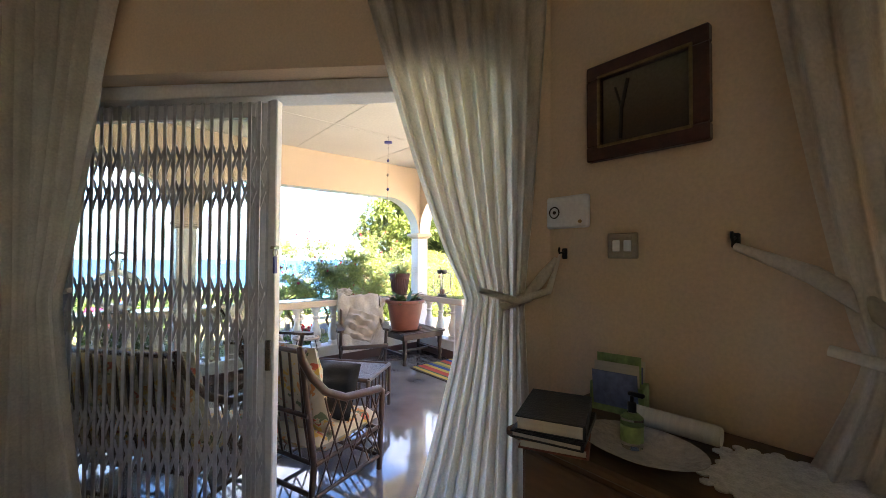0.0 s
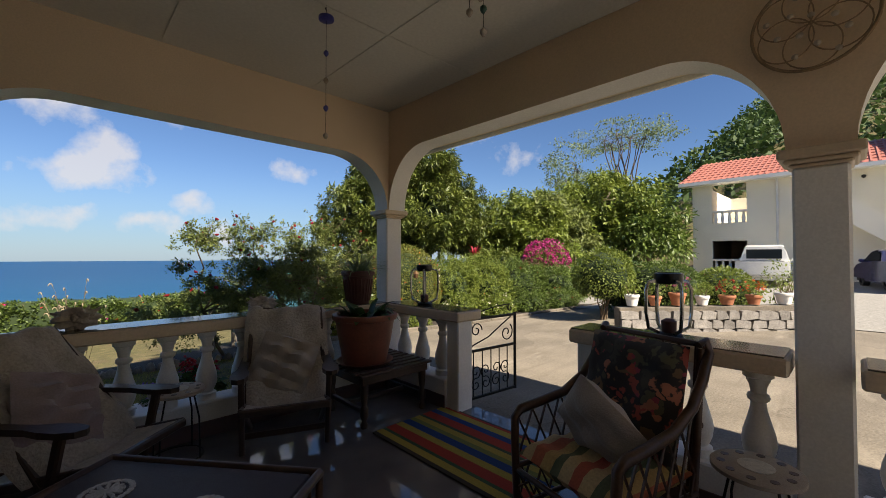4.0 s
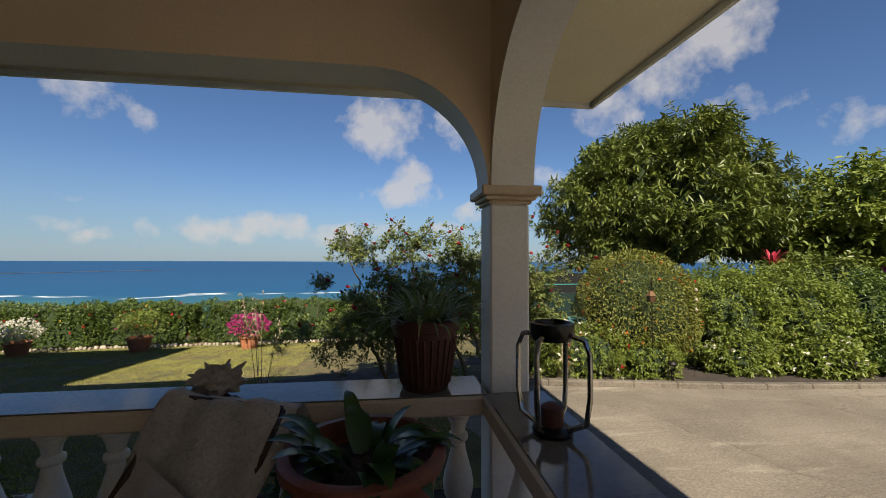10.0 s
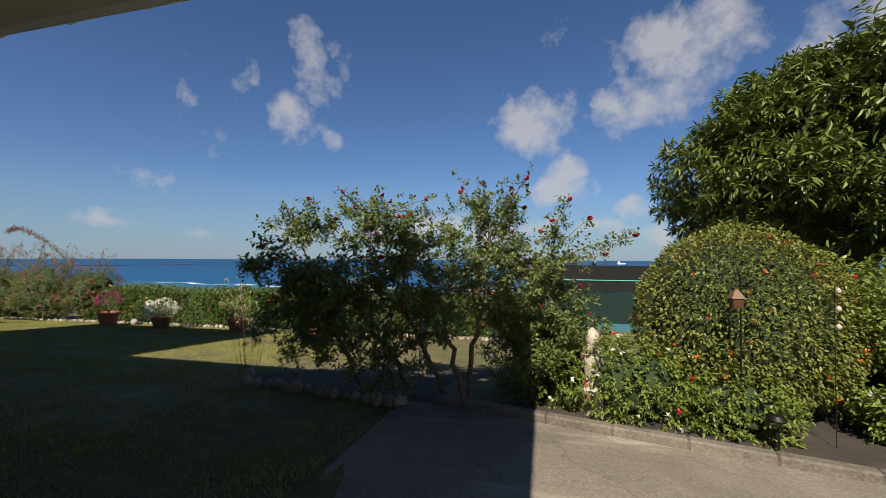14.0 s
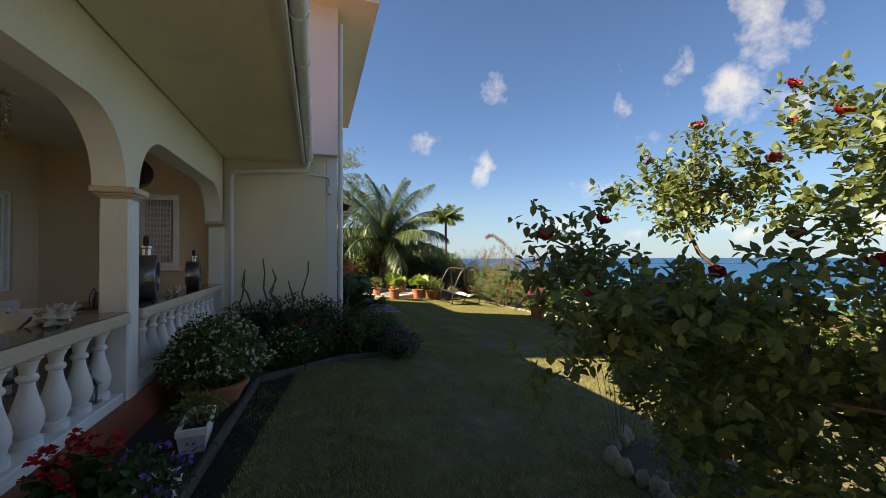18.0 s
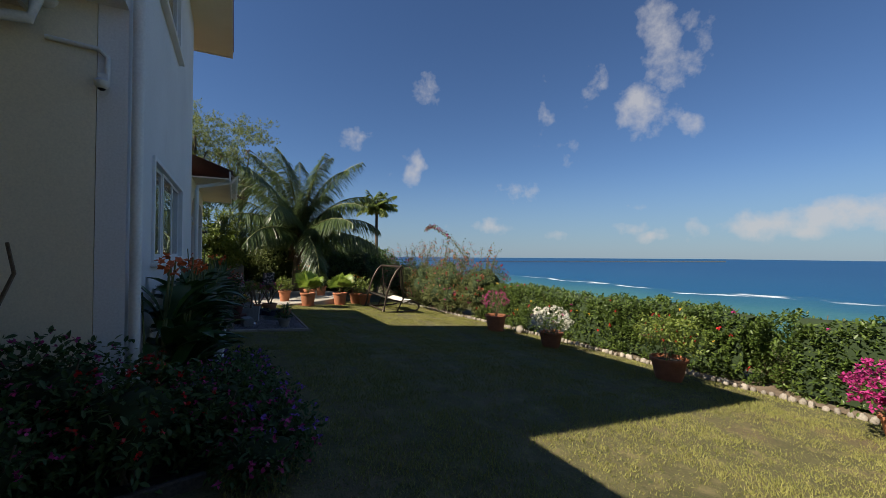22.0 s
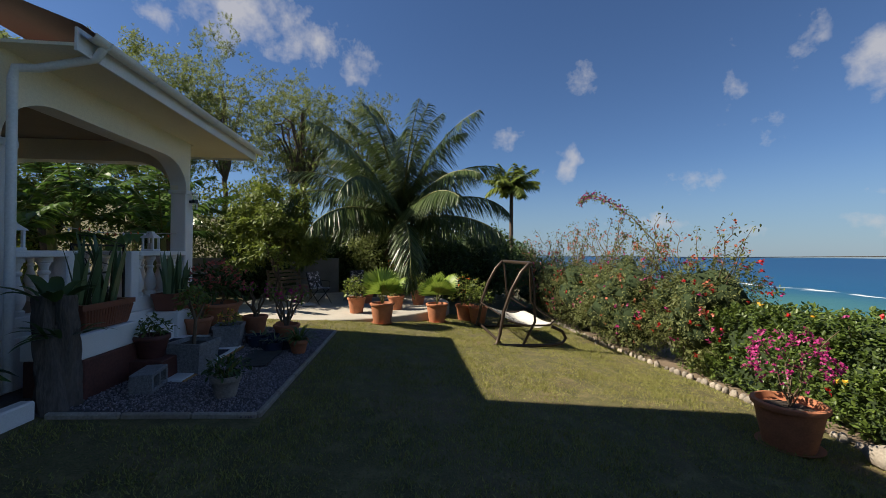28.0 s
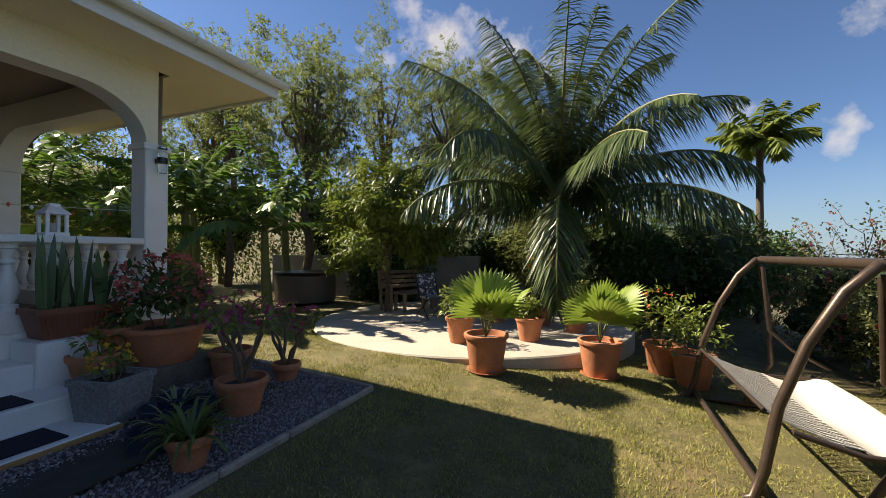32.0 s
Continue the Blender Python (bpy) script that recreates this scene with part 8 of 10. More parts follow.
def fan_palm(t, z, n, radius, seed):
    """Pleated fan leaves on stalks."""
    stalks = Geo()
    vs, fs = [], []
    for k in range(n):
        az = k * 2.4 + seed
        el = radians(rng.uniform(50, 88))
        d = np.array([math.cos(az) * math.cos(el), math.sin(az) * math.cos(el), math.sin(el)])
        ln = radius * rng.uniform(.3, .65)
        c = np.array([0, 0, z]) + d * ln
        stalks.tube([(0, 0, z - .05), tuple(np.array([0, 0, z]) + d * ln * .5), tuple(c)], [.010, .008, .006], 6)
        side = unit(np.cross(d, [0, 0, 1])[None])[0]
        seg = 22
        R = radius * rng.uniform(.75, 1.0)
        for i in range(seg):
            a0 = radians(-82 + 164 * i / seg)
            a1 = radians(-82 + 164 * (i + 1) / seg)
            am = (a0 + a1) / 2
            nor = np.cross(side, d)
            def ray_to(a, r, lift):
                w = d * math.cos(a) + side * math.sin(a)
                return c + w * r + nor * lift + np.array([0, 0, -.25]) * r * r / radius
            r = R * (1 - .28 * abs(am) / 2)
            o = len(vs)
            vs += [c, ray_to(a0, r * .72, .0), ray_to(am, r * .72, .022), ray_to(a1, r * .72, .0), ray_to(am, r * (1.0 + .06 * math.sin(i * 2.1)), .0)]
            fs += [[o, o + 1, o + 2], [o, o + 2, o + 3], [o + 1, o + 4, o + 2], [o + 2, o + 4, o + 3]]
    part("stalk", stalks, M["palmrib"], t, smooth=60)
    part("fan_leaf", array_mesh("fan_leaf", vs, fs, M["fan"]), None, t)


M["fan"] = leafy("fan_palm_leaf", (.13, .21, .03), (.28, .37, .06), .4, .35)
for x, y, r in ((-14.08, 11.0, .27), (-14.85, 12.36, .27)):
    t = potted("terracotta pot with a young fan palm", x, y, lawn_z(x, y), r, .48, M["terracotta"], saucer=True, flare=.75)
    fan_palm(t, .50, 8, .68, x)
for x, y, r, h, rad, fl in ((-15.05, 10.3, .22, .40, .30, None), (-15.6, 11.3, .22, .38, .16, None), (-16.6, 11.95, .22, .42, .28, None), (-15.6, 13.2, .25, .44, .45, "orangepetal"), (-15.2, 13.5, .25, .44, .40, None), (-17.0, 10.4, .18, .3, .2, None)):
    z = PZ if math.hypot(x - PX, y - PY) < PR - .2 else lawn_z(x, y)
    t = potted("terracotta pot with a leafy plant at the patio", x, y, z, r, h, M["terracotta"])
    bushy(t, h + rad * .75, rad, 380, .085, M["bright"], x, .95)
    if fl:
        flowers_on(t, h + rad * .8, rad, 26, .035, M[fl])
t = potted("terracotta pot with tall orange-flowered shrub", -17.1, 11.3, PZ, .2, .34, M["terracotta"])
bushy(t, .95, .35, 500, .08, M["bright"], 1.7, 1.0)
flowers_on(t, 1.15, .30, 30, .05, M["orangepetal"])

M["greywood"] = mat("weathered_bench_wood", (.26, .20, .13), .85, dark=.6, scale=5, fine=40, bump=.3, stretch=(.2, 1, 1))
bench = thing("garden_bench", "weathered slatted wooden garden bench", "bench", facing(-18.2, 7.7, .45, .9, PZ))
for k in range(5):
    part("seat_slat", Geo().box(-.75, -.02 + .09 * k, .42, .75, .055 + .09 * k, .445, .005), M["greywood"], bench)
for k in range(4):
    part("back_slat", Geo().box(-.75, -.10 - .02 * k, .52 + .12 * k, .75, -.075 - .02 * k, .60 + .12 * k, .005), M["greywood"], bench)
for x in (-.70, .70):
    part("leg", Geo().box(x - .03, .36, 0, x + .03, .42, .62, .006), M["greywood"], bench)
    part("leg", Geo().bar((x, -.02, 0), (x, -.16, .98), .06, .06, .006), M["greywood"], bench)
    part("arm", Geo().box(x - .04, -.10, .62, x + .04, .44, .65, .006), M["greywood"], bench)
tb = thing("garden_table", "low weathered wooden table on the patio", "table", facing(-17.9, 8.1, .45, .9, PZ))
for k in range(5):
    part("board", Geo().box(-.5, -.24 + .1 * k, .42, .5, -.15 + .1 * k, .45, .005), M["greywood"], tb)
for x in (-.42, .42):
    for y in (-.18, .18):
        part("leg", Geo().box(x - .035, y - .035, 0, x + .035, y + .035, .42, .006), M["greywood"], tb)
M["patterncloth"] = print_mat("black_and_white_cloth", (.05, .05, .06), [(.55, .52, .55), (.06, .06, .07), (.48, .44, .48)], 14)
for x, y, dx, dy in ((-17.0, 8.95, .5, .7), (-17.9, 9.9, .9, -.2)):
    c = thing("folding_chair", "iron folding chair with a patterned seat cover", "chair", facing(x, y, dx, dy, PZ), "folding chairs")
    for s in (-.24, .24):
        part("leg", Geo().tube([(s, .30, 0), (s, -.10, .46), (s, -.28, .95)], .012, 7), M["iron"], c, smooth=60)
        part("leg", Geo().tube([(s * .92, -.28, 0), (s * .92, .24, .46)], .012, 7), M["iron"], c, smooth=60)
        part("arm", Geo().tube([(s, -.2, .66), (s * 1.1, .0, .68), (s * 1.1, .2, .66), (s, .22, .46)], .010, 7), M["iron"], c, smooth=60)
    part("seat_cover", Geo().box(-.24, -.14, .45, .24, .26, .475, .01), M["patterncloth"], c)
    part("back_cover", Geo().box(-.25, -.012, 0, .25, .012, .50, .01, pose(0, -.13, .48, 18, 0, 0)), M["patterncloth"], c)
solid("floor_cushion", pad(.5, .4, .07, 5), M["linen"], "flat white cushion lying on the patio", "cushion", smooth=60, at=pose(-16.45, 8.75, PZ + .003, 0, 0, 25))
M["tank"] = mat("taupe_plastic", (.12, .105, .095), .5, dark=.8, scale=2, fine=50)
t = thing("water_tank", "round taupe water tank with dark lid", "tank", pose(-18.3, 4.4, -.55))
part("body", Geo().lathe([(.82, 0), (.84, .04), (.84, .74), (.80, .78)], 36), M["tank"], t, smooth=40)
part("lid", Geo().lathe([(.87, .76), (.88, .80), (.86, .84), (.2, .88)], 36), M["blackmetal"], t, smooth=40)
solid("boundary_wall", Geo().box(-20.6, 1.0, -.7, -20.4, 9.0, .75, .01), mat("grey_block_wall", (.26, .25, .23), .9, dark=.6, scale=1.2, fine=30, bump=.3), "grey rendered boundary wall behind the tank", "wall", "structure")
t = thing("stone_lantern", "small stone garden lantern with pyramid cap", "lantern", pose(-18.6, 10.5, PZ))
part("post", Geo().box(-.10, -.10, 0, .10, .10, .55, .01), M["kerb"], t)
part("cap", Geo().lathe([(.26, .55), (.24, .58), (.05, .74)], 4, square=True), M["kerb"], t)


# ---- west porch ----
P0, P1, PF, PB, PFL = -8.65, -12.05, 7.62, 4.4, .15
solid("porch_floor", Geo().box(P1 - .15, PB - .15, -.9, P0, PF + .15, PFL, .005), M["white"], "white painted porch floor and plinth", "floor", "structure")
# Added wall, not seen: it keeps sun from the south out of the porch.
wall("wall_porch_back", (P1 - .13, PB - .15), (P0, PB - .15), PFL, 2.9, -.15, M["cream"], "cream wall added at the porch back to keep the sun out")
solid("porch_tiles", Geo().box(P1 + .12, PB + .002, PFL + .001, P0 - .002, PF - .12, PFL + .006), mat("dark_red_tile", (.14, .055, .04), .4, dark=.7, scale=3, fine=40), "dark red tiled porch floor", "floor", "structure")
solid("porch_ceiling", Geo().box(P1, PB, 2.86, P0, PF, 2.90), mat("brown_porch_ceiling", (.30, .25, .20), .8, dark=.85, scale=1, fine=40), "plain porch ceiling", "ceiling", "structure")


def porch_arch(name, axis, a0, a1, line):
    SP, CR, TOP, half = 2.05, 2.52, 2.90, .13
    cut = [(a0, SP), (a0 + .12, SP)]
    for i in range(1, 15):
        q = i / 14 * math.pi / 2
        cut.append((a0 + .12 + .62 * (1 - math.cos(q)), SP + (CR - SP) * math.sin(q)))
    cut += [(a0 + a1 - x, z) for x, z in cut[::-1]]
    def put(s, w, z):
        return (s, w, z) if axis == "x" else (w, s, z)
    n = len(cut)
    t = thing(name, "cream arched beam of the porch", "arch", kind="structure")
    for w in (line - half, line + half):
        part("face", Geo().add([put(x, w, z) for x, z in cut] + [put(x, w, TOP) for x, z in cut], [(i, i + 1, n + i + 1, n + i) for i in range(n - 1)]), M["cream"], t)
    part("arch_reveal", Geo().add([put(x, w, z) for w in (line - half, line + half) for x, z in cut], [(i, i + 1, n + i + 1, n + i) for i in range(n - 1)]), M["white"], t, smooth=30)


porch_arch("porch_arch_1", "x", P1, P0, PF)
porch_arch("porch_arch_2", "y", PB, PF, P1)
for x, y in ((P1, PF), (P0 - .13, PF), (P1, PB)):
    c = thing("porch_column", "square white porch column", "column", pose(x, y, 0), kind="structure")
    part("shaft", Geo().box(-.125, -.125, PFL, .125, .125, 2.05, .012), M["white"], c)
    part("capital", Geo().box(-.15, -.15, 1.98, .15, .15, 2.052, .01), M["white"], c)
# low wall with balusters and gate opening
def low_wall(x0, x1):
    b = thing("porch_balustrade", "white porch balustrade with turned balusters", "balustrade", kind="structure")
    part("plinth", Geo().box(x0, PF - .10, PFL, x1, PF + .10, .34, .008), M["white"], b)
    part("handrail", Geo().box(x0, PF - .14, .93, x1, PF + .14, 1.0, .01), M["white"], b)
    n = max(1, round((x1 - x0) / .26))
    for i in range(n):
        part("baluster", baluster_mesh, None, b, at=pose(x0 + (x1 - x0) * (i + .5) / n, PF, .34) @ Matrix.Diagonal((1, 1, 1.02, 1)))


low_wall(P1 + .13, -10.75)
low_wall(-9.55, P0 - .26)
for x in (-10.68, -9.62):
    c = thing("gate_post", "square white porch gate post", "post", pose(x, PF, PFL), kind="structure")
    part("shaft", Geo().box(-.08, -.11, 0, .08, .11, .85, .01), M["white"], c)
gate(pose(-10.58, PF + .02, PFL + .02), .86, .92, "black wrought iron porch gate with scrolls, closed")
b = thing("porch_balustrade", "white porch balustrade with turned balusters", "balustrade", kind="structure")
part("handrail", Geo().box(P1 - .14, PB, .93, P1 + .14, PF - .13, 1.0, .01), M["white"], b)
part("plinth", Geo().box(P1 - .1, PB, PFL, P1 + .1, PF - .13, .34, .008), M["white"], b)
for k in range(10):
    part("baluster", baluster_mesh, None, b, at=pose(P1, PB + .25 + .29 * k, .34))
# steps with mats
for k, (z, y1) in enumerate(((-.05, 8.15), (-.25, 8.6), (-.42, 9.05))):
    solid("step", Geo().box(-11.0, PF + .151, -.9, -9.35, y1, z, .012), M["white"], "white painted porch step", "step", "structure")
M["mat"] = mat("dark_blue_doormat", (.012, .014, .03), .95, dark=.6, scale=8, fine=160, bump=.6)
M["matedge"] = mat("ochre_step_edge", (.40, .22, .08), .8, dark=.8)
for k, (z, y) in enumerate(((-.25, 8.38), (-.42, 8.83))):
    solid("doormat", Geo().box(-.36, -.16, 0, .36, .16, .012, .004), M["mat"], "dark blue doormat lying on the porch step", "mat", group="doormats", at=pose(-10.35, y, z + .001))
solid("doormat", Geo().box(-.42, -.28, 0, .42, .28, .012, .004), mat("worn_grey_mat", (.05, .05, .045), .95, dark=.5, scale=8, fine=90, bump=.5), "worn grey mat lying on the gravel", "mat", at=pose(-10.45, 9.42, lawn_z(-10.45, 9.4) + .02))
solid("step_edge", Geo().box(-11.0, 9.052, -.46, -9.35, 9.075, -.425, .004), M["matedge"], "ochre strip along the lowest step", "trim", "structure")
# roof
solid("porch_soffit", Geo().box(-13.05, PF + .13, 2.88, P0, 8.45, 2.91).box(-13.05, PB - .5, 2.88, P1 - .13, PF + .13, 2.91), M["cream"], "cream soffit of the porch roof", "soffit", "structure")
solid("porch_fascia", Geo().box(-13.08, 8.45, 2.84, P0, 8.48, 3.06, .004).box(-13.08, PB - .5, 2.84, -13.05, 8.45, 3.06, .004), M["gutter"], "white fascia of the porch roof", "trim", "structure")
g = Geo()
g.add([(P0, 8.52, 3.08), (-13.12, 8.52, 3.08), (-13.12, PB - .5, 3.08), (P0, 6.2, 3.95), (-11.0, 6.2, 3.95), (-11.0, PB - .5, 3.95)], [(0, 3, 4, 1), (1, 4, 5, 2)])
solid("porch_roof", g, M["darkroof"], "dark maroon porch roof", "roof", "structure")
gutter((P0 - .02, 8.56, 3.02), (-13.14, 8.56, 3.02), .065, "white gutter along the porch eaves")
t = thing("downpipe", "white downpipe beside the porch", "pipe", kind="structure")
part("pipe", Geo().tube([(P0 - .2, 8.56, 2.96), (P0 - .2, 8.5, 2.86), (P0 - .2, 8.0, 2.74), (P0 - .12, 7.86, 2.70), (P0 - .12, 7.84, 2.6), (P0 - .12, 7.84, -.3)], .04, 10), M["gutter"], t, smooth=60)
# porch lamp
t = thing("wall_lamp", "cylindrical steel wall lamp on the porch column", "lamp", pose(P1 - .0, PF + .125, 1.86))
part("bracket", Geo().box(-.03, 0, -.02, .03, .05, .03, .004), M["blackmetal"], t)
part("upper_glass", Geo().lathe([(.045, .03), (.045, .14)], 16, (0, .085, 0)), M["glass"], t, smooth=40)
part("body", Geo().lathe([(.05, -.02), (.052, 0), (.052, .03), (.05, .04)], 16, (0, .085, 0)), M["blackmetal"], t, smooth=40)
part("lower_glass", Geo().lathe([(.045, -.13), (.045, -.02)], 16, (0, .085, 0)), M["glass"], t, smooth=40)
part("cap", Geo().lathe([(.05, .14), (.05, .155), (.02, .17)], 16, (0, .085, 0)), M["steel"], t, smooth=40)
# red bench seat behind the gate, white lanterns on the rail
M["redcloth"] = mat("red_seat_cloth", (.20, .02, .015), .9, dark=.7, scale=8, fine=120, bump=.3, sheen=.2)
t = thing("porch_sofa", "dark wooden porch sofa with red cushions", "sofa", facing(-10.2, 5.2, 0, 1, PFL))
part("frame", Geo().box(-.9, -.35, .15, .9, .35, .30, .01).box(-.9, -.40, .3, .9, -.34, .85, .01), M["wood"], t)
for x in (-.87, .87):
    part("arm", Geo().box(x - .04, -.38, 0, x + .04, .36, .58, .01), M["wood"], t)
for x in (-.55, 0, .55):
    part("seat_cushion", pad(.54, .62, .16, 6).mesh("seat_cushion", M["redcloth"], 60), None, t, at=pose(x, .0, .31))
    part("back_cushion", pad(.5, .46, .16, 4).mesh("back_cushion", M["tropical"], 60), None, t, at=pose(x, -.18, .66, 100, 0, 0) @ pose(0, 0, -.08))
for x in (-11.2, -9.0):
    t = thing("white_lantern", "white wooden candle lantern on the porch rail", "lantern", pose(x, PF, 1.0), "white lanterns")
    part("base", Geo().box(-.09, -.09, 0, .09, .09, .03, .004), M["alu"], t)
    for a in (-.07, .07):
        for b in (-.07, .07):
            part("post", Geo().box(a - .012, b - .012, .03, a + .012, b + .012, .2), M["alu"], t)
    part("roof", Geo().lathe([(.14, .2), (.13, .215), (.06, .27), (.05, .30)], 4, square=True), M["alu"], t)
    part("candle", Geo().lathe([(.03, .03), (.03, .12)], 12), M["linen"], t, smooth=40)
t = thing("figurine_string", "string of orange and white beads above the rail", "garland", pose(0, 0, 0))
part("cord", Geo().tube([(-9.6, PF, 1.28), (-10.1, PF, 1.23), (-10.7, PF, 1.25), (-11.9, PF, 1.3)], .004, 5), M["linen"], t)
for k in range(14):
    part("bead", Geo().lathe([(.004, -.02), (.016, 0), (.004, .02)], 7, (-9.7 - .15 * k, PF, 1.24 + .02 * math.sin(k))), M["orangepetal"] if k % 3 else M["alu"], t, smooth=60)

# ---- gravel bed before the porch ----
GP = [(-8.35, 8.46), (-8.55, 10.12), (-12.72, 10.14), (-12.75, 7.7), (-8.4, 7.8)]
flat_bed("gravel_bed", GP, mat("gravel_base", (.12, .105, .105), .95, dark=.55, scale=20, fine=90, bump=1.0), "bed of grey crushed stone", .012)
n = 16000
gxy = np.stack([rng.uniform(-12.68, -8.5, n), rng.uniform(8.3, 10.1, n)], 1)
gxy = gxy[~((gxy[:, 0] > -11.02) & (gxy[:, 0] < -9.33) & (gxy[:, 1] < 9.08))]
n = len(gxy)
gz = np.array([lawn_z(a, b) for a, b in gxy]) + .014 + rng.uniform(0, .008, n)
s = rng.uniform(.008, .017, (n, 1))
base = np.concatenate([gxy, gz[:, None]], 1)
dirs = unit(rng.normal(0, 1, (n, 3)))
d2 = unit(np.cross(dirs, rng.normal(0, 1, (n, 3))))
d3 = np.cross(dirs, d2)
v = np.stack([base + dirs * s, base - dirs * s, base + d2 * s * .8, base - d2 * s * .8, base + d3 * s * .6, base - d3 * s * .6], 1).reshape(-1, 3)
f = np.array([[0, 2, 4], [2, 1, 4], [1, 3, 4], [3, 0, 4], [2, 0, 5], [1, 2, 5], [3, 1, 5], [0, 3, 5]])
M["gravel"] = mat("crushed_stone", (.30, .262, .272), .9, dark=.6, scale=30, fine=120, bump=.3, per_island=.45)
tagged(new("gravel", array_mesh("gravel", v, (np.arange(n)[:, None, None] * 6 + f[None]).reshape(-1, 3), M["gravel"])), "loose grey crushed stone before the porch", "gravel", kind="stuff")
border = thing("gravel_border", "thin whitewashed edging round the gravel", "edging", kind="structure")
pts = [(-8.35, 8.5), (-8.55, 10.13), (-12.72, 10.15), (-12.75, 8.0)]
for (x0, y0), (x1, y1) in zip(pts, pts[1:]):
    m = max(1, round(math.hypot(x1 - x0, y1 - y0) / .6))
    for k in range(m):
        a, b = k / m, (k + .985) / m
        p, q = (x0 + (x1 - x0) * a, y0 + (y1 - y0) * a), (x0 + (x1 - x0) * b, y0 + (y1 - y0) * b)
        part("edging_stone", Geo().bar((*p, lawn_z(*p) + .01), (*q, lawn_z(*q) + .01), .055, .07, .012), M["stone"], border)

M["oldpot"] = mat("stained_cement_pot", (.34, .30, .26), .85, dark=.55, scale=7, fine=50, bump=.3)
# plants and pots before the porch
def trough(label, x, y, z, w, d, h, material, turn=0):
    t = thing("planter_box", label, "planter", pose(x, y, z, 0, 0, turn))
    g = Geo()
    v = []
    for s, hh in ((.42, 0), (.5, h - .05), (.53, h - .05), (.53, h), (.46, h), (.45, h - .05)):
        v += [(-w * s, -d * s, hh), (w * s, -d * s, hh), (w * s, d * s, hh), (-w * s, d * s, hh)]
    f = [(0, 3, 2, 1)]
    for k in range(5):
        for i in range(4):
            j = (i + 1) % 4
            f.append((k * 4 + i, k * 4 + j, k * 4 + 4 + j, k * 4 + 4 + i))
    f.append((20, 21, 22, 23))
    part("box", g.add(v, f), material, t)
    part("soil", Geo().box(-w * .44, -d * .44, h - .06, w * .44, d * .44, h - .045), M["earth"], t)
    ribs = Geo()
    if w > .5:
        for k in range(18):
            x = -w * .42 + w * .84 * k / 17
            ribs.bar((x, d * .425, .02), (x * 1.15, d * .51, h - .06), .012, .012)
        part("ribbing", ribs, material, t)
    return t


M["brownbox"] = mat("red_brown_plastic", (.20, .065, .035), .5, dark=.8, scale=4, fine=60)
M["pebble"] = mat("pebbledash_grey", (.30, .30, .30), .9, dark=.45, scale=40, fine=110, bump=1.0)
t = trough("red-brown trough of tall sword-leaved plants", -9.15, 8.30, .22, .70, .30, .26, M["brownbox"])
for e in (-.24, -.12, 0, .12, .24):
    straps("leaf", 6, .74, .058, (74, 89), 5, M["sword"], t, (e, 0, .2), .07, 6, .3, .3)
M["darkbrick"] = mat("dark_red_brick_paint", (.13, .045, .032), .7, dark=.6, scale=5, fine=40, bump=.3)
t = thing("trough_stand", "stepped dark red block with a white slab under the trough", "stand")
part("block", Geo().box(-9.5, 8.0, -.9, -8.72, 8.52, -.02, .01), M["darkbrick"], t)
part("slab", Geo().box(-9.52, 7.99, -.02, -8.70, 8.50, .215, .01), M["white"], t)
t = trough("red-brown trough of tall sword-leaved plants", -11.2, 7.97, .112, .60, .30, .26, M["brownbox"])
for e in (-.2, -.07, .07, .2):
    straps("leaf", 5, .66, .062, (74, 89), 5, M["sword"], t, (e, 0, .2), .07, 6, .3, .3)
solid("trough_stand", Geo().box(-11.56, 7.78, -.9, -10.86, 8.2, .108, .01), M["white"], "white block under the plant trough", "stand")
t = trough("square grey pebbledash planter with a small succulent", -11.05, 8.84, lawn_z(-11, 8.8) + .01, .37, .37, .34, M["pebble"], 12)
bushy(t, .42, .15, 60, .07, M["bright"], 2, .8)
flowers_on(t, .42, .15, 14, .04, M["yellowpetal"])
t = trough("square grey pebbledash planter with a small bare-stemmed tree", -9.80, 8.95, lawn_z(-9.8, 8.9) + .01, .40, .40, .36, M["pebble"], -8)
g = Geo()
limb(g, (0, 0, .28), (.02, .03, .62), .026, .018)
for e in ((.12, .03, .86), (-.1, .06, .8), (.02, -.1, .9)):
    limb(g, (.02, .03, .6), e, .016, .010)
part("trunk", g, M["twig"], t, smooth=60)
bushy(t, .88, .17, 130, .075, M["bright"], 4, .8)
t = potted("wide terracotta bowl of pink-flowered crown plant", -11.75, 8.35, -.22, .36, .36, M["terracotta"])
bushy(t, .62, .42, 520, .10, M["dark_leaf"], 5, .8)
flowers_on(t, .68, .42, 120, .05, mat("salmon_petal", (.55, .14, .12), .5, dark=.75, per_island=.25, bump=0, trans=.2))
solid("pot_stand", Geo().box(-12.05, 8.05, -.6, -11.45, 8.65, -.221, .01), M["kerb"], "concrete block under a flower pot", "stand")
for x, y, z, r, h in ((-11.2, 8.32, -.30, .19, .28), (-11.45, 8.15, -.1, .2, .26)):
    t = potted("terracotta pot with small flowers beside the steps", x, y, z, r, h, M["terracotta"])
    bushy(t, h + .08, .14, 80, .07, M["bright"], x, .8)
    flowers_on(t, h + .1, .14, 14, .03, M["orangepetal"])
    solid("pot_stand", Geo().box(x - .2, y - .2, -.6, x + .2, y + .2, z - .002, .01), M["kerb"], "concrete block under a flower pot", "stand")


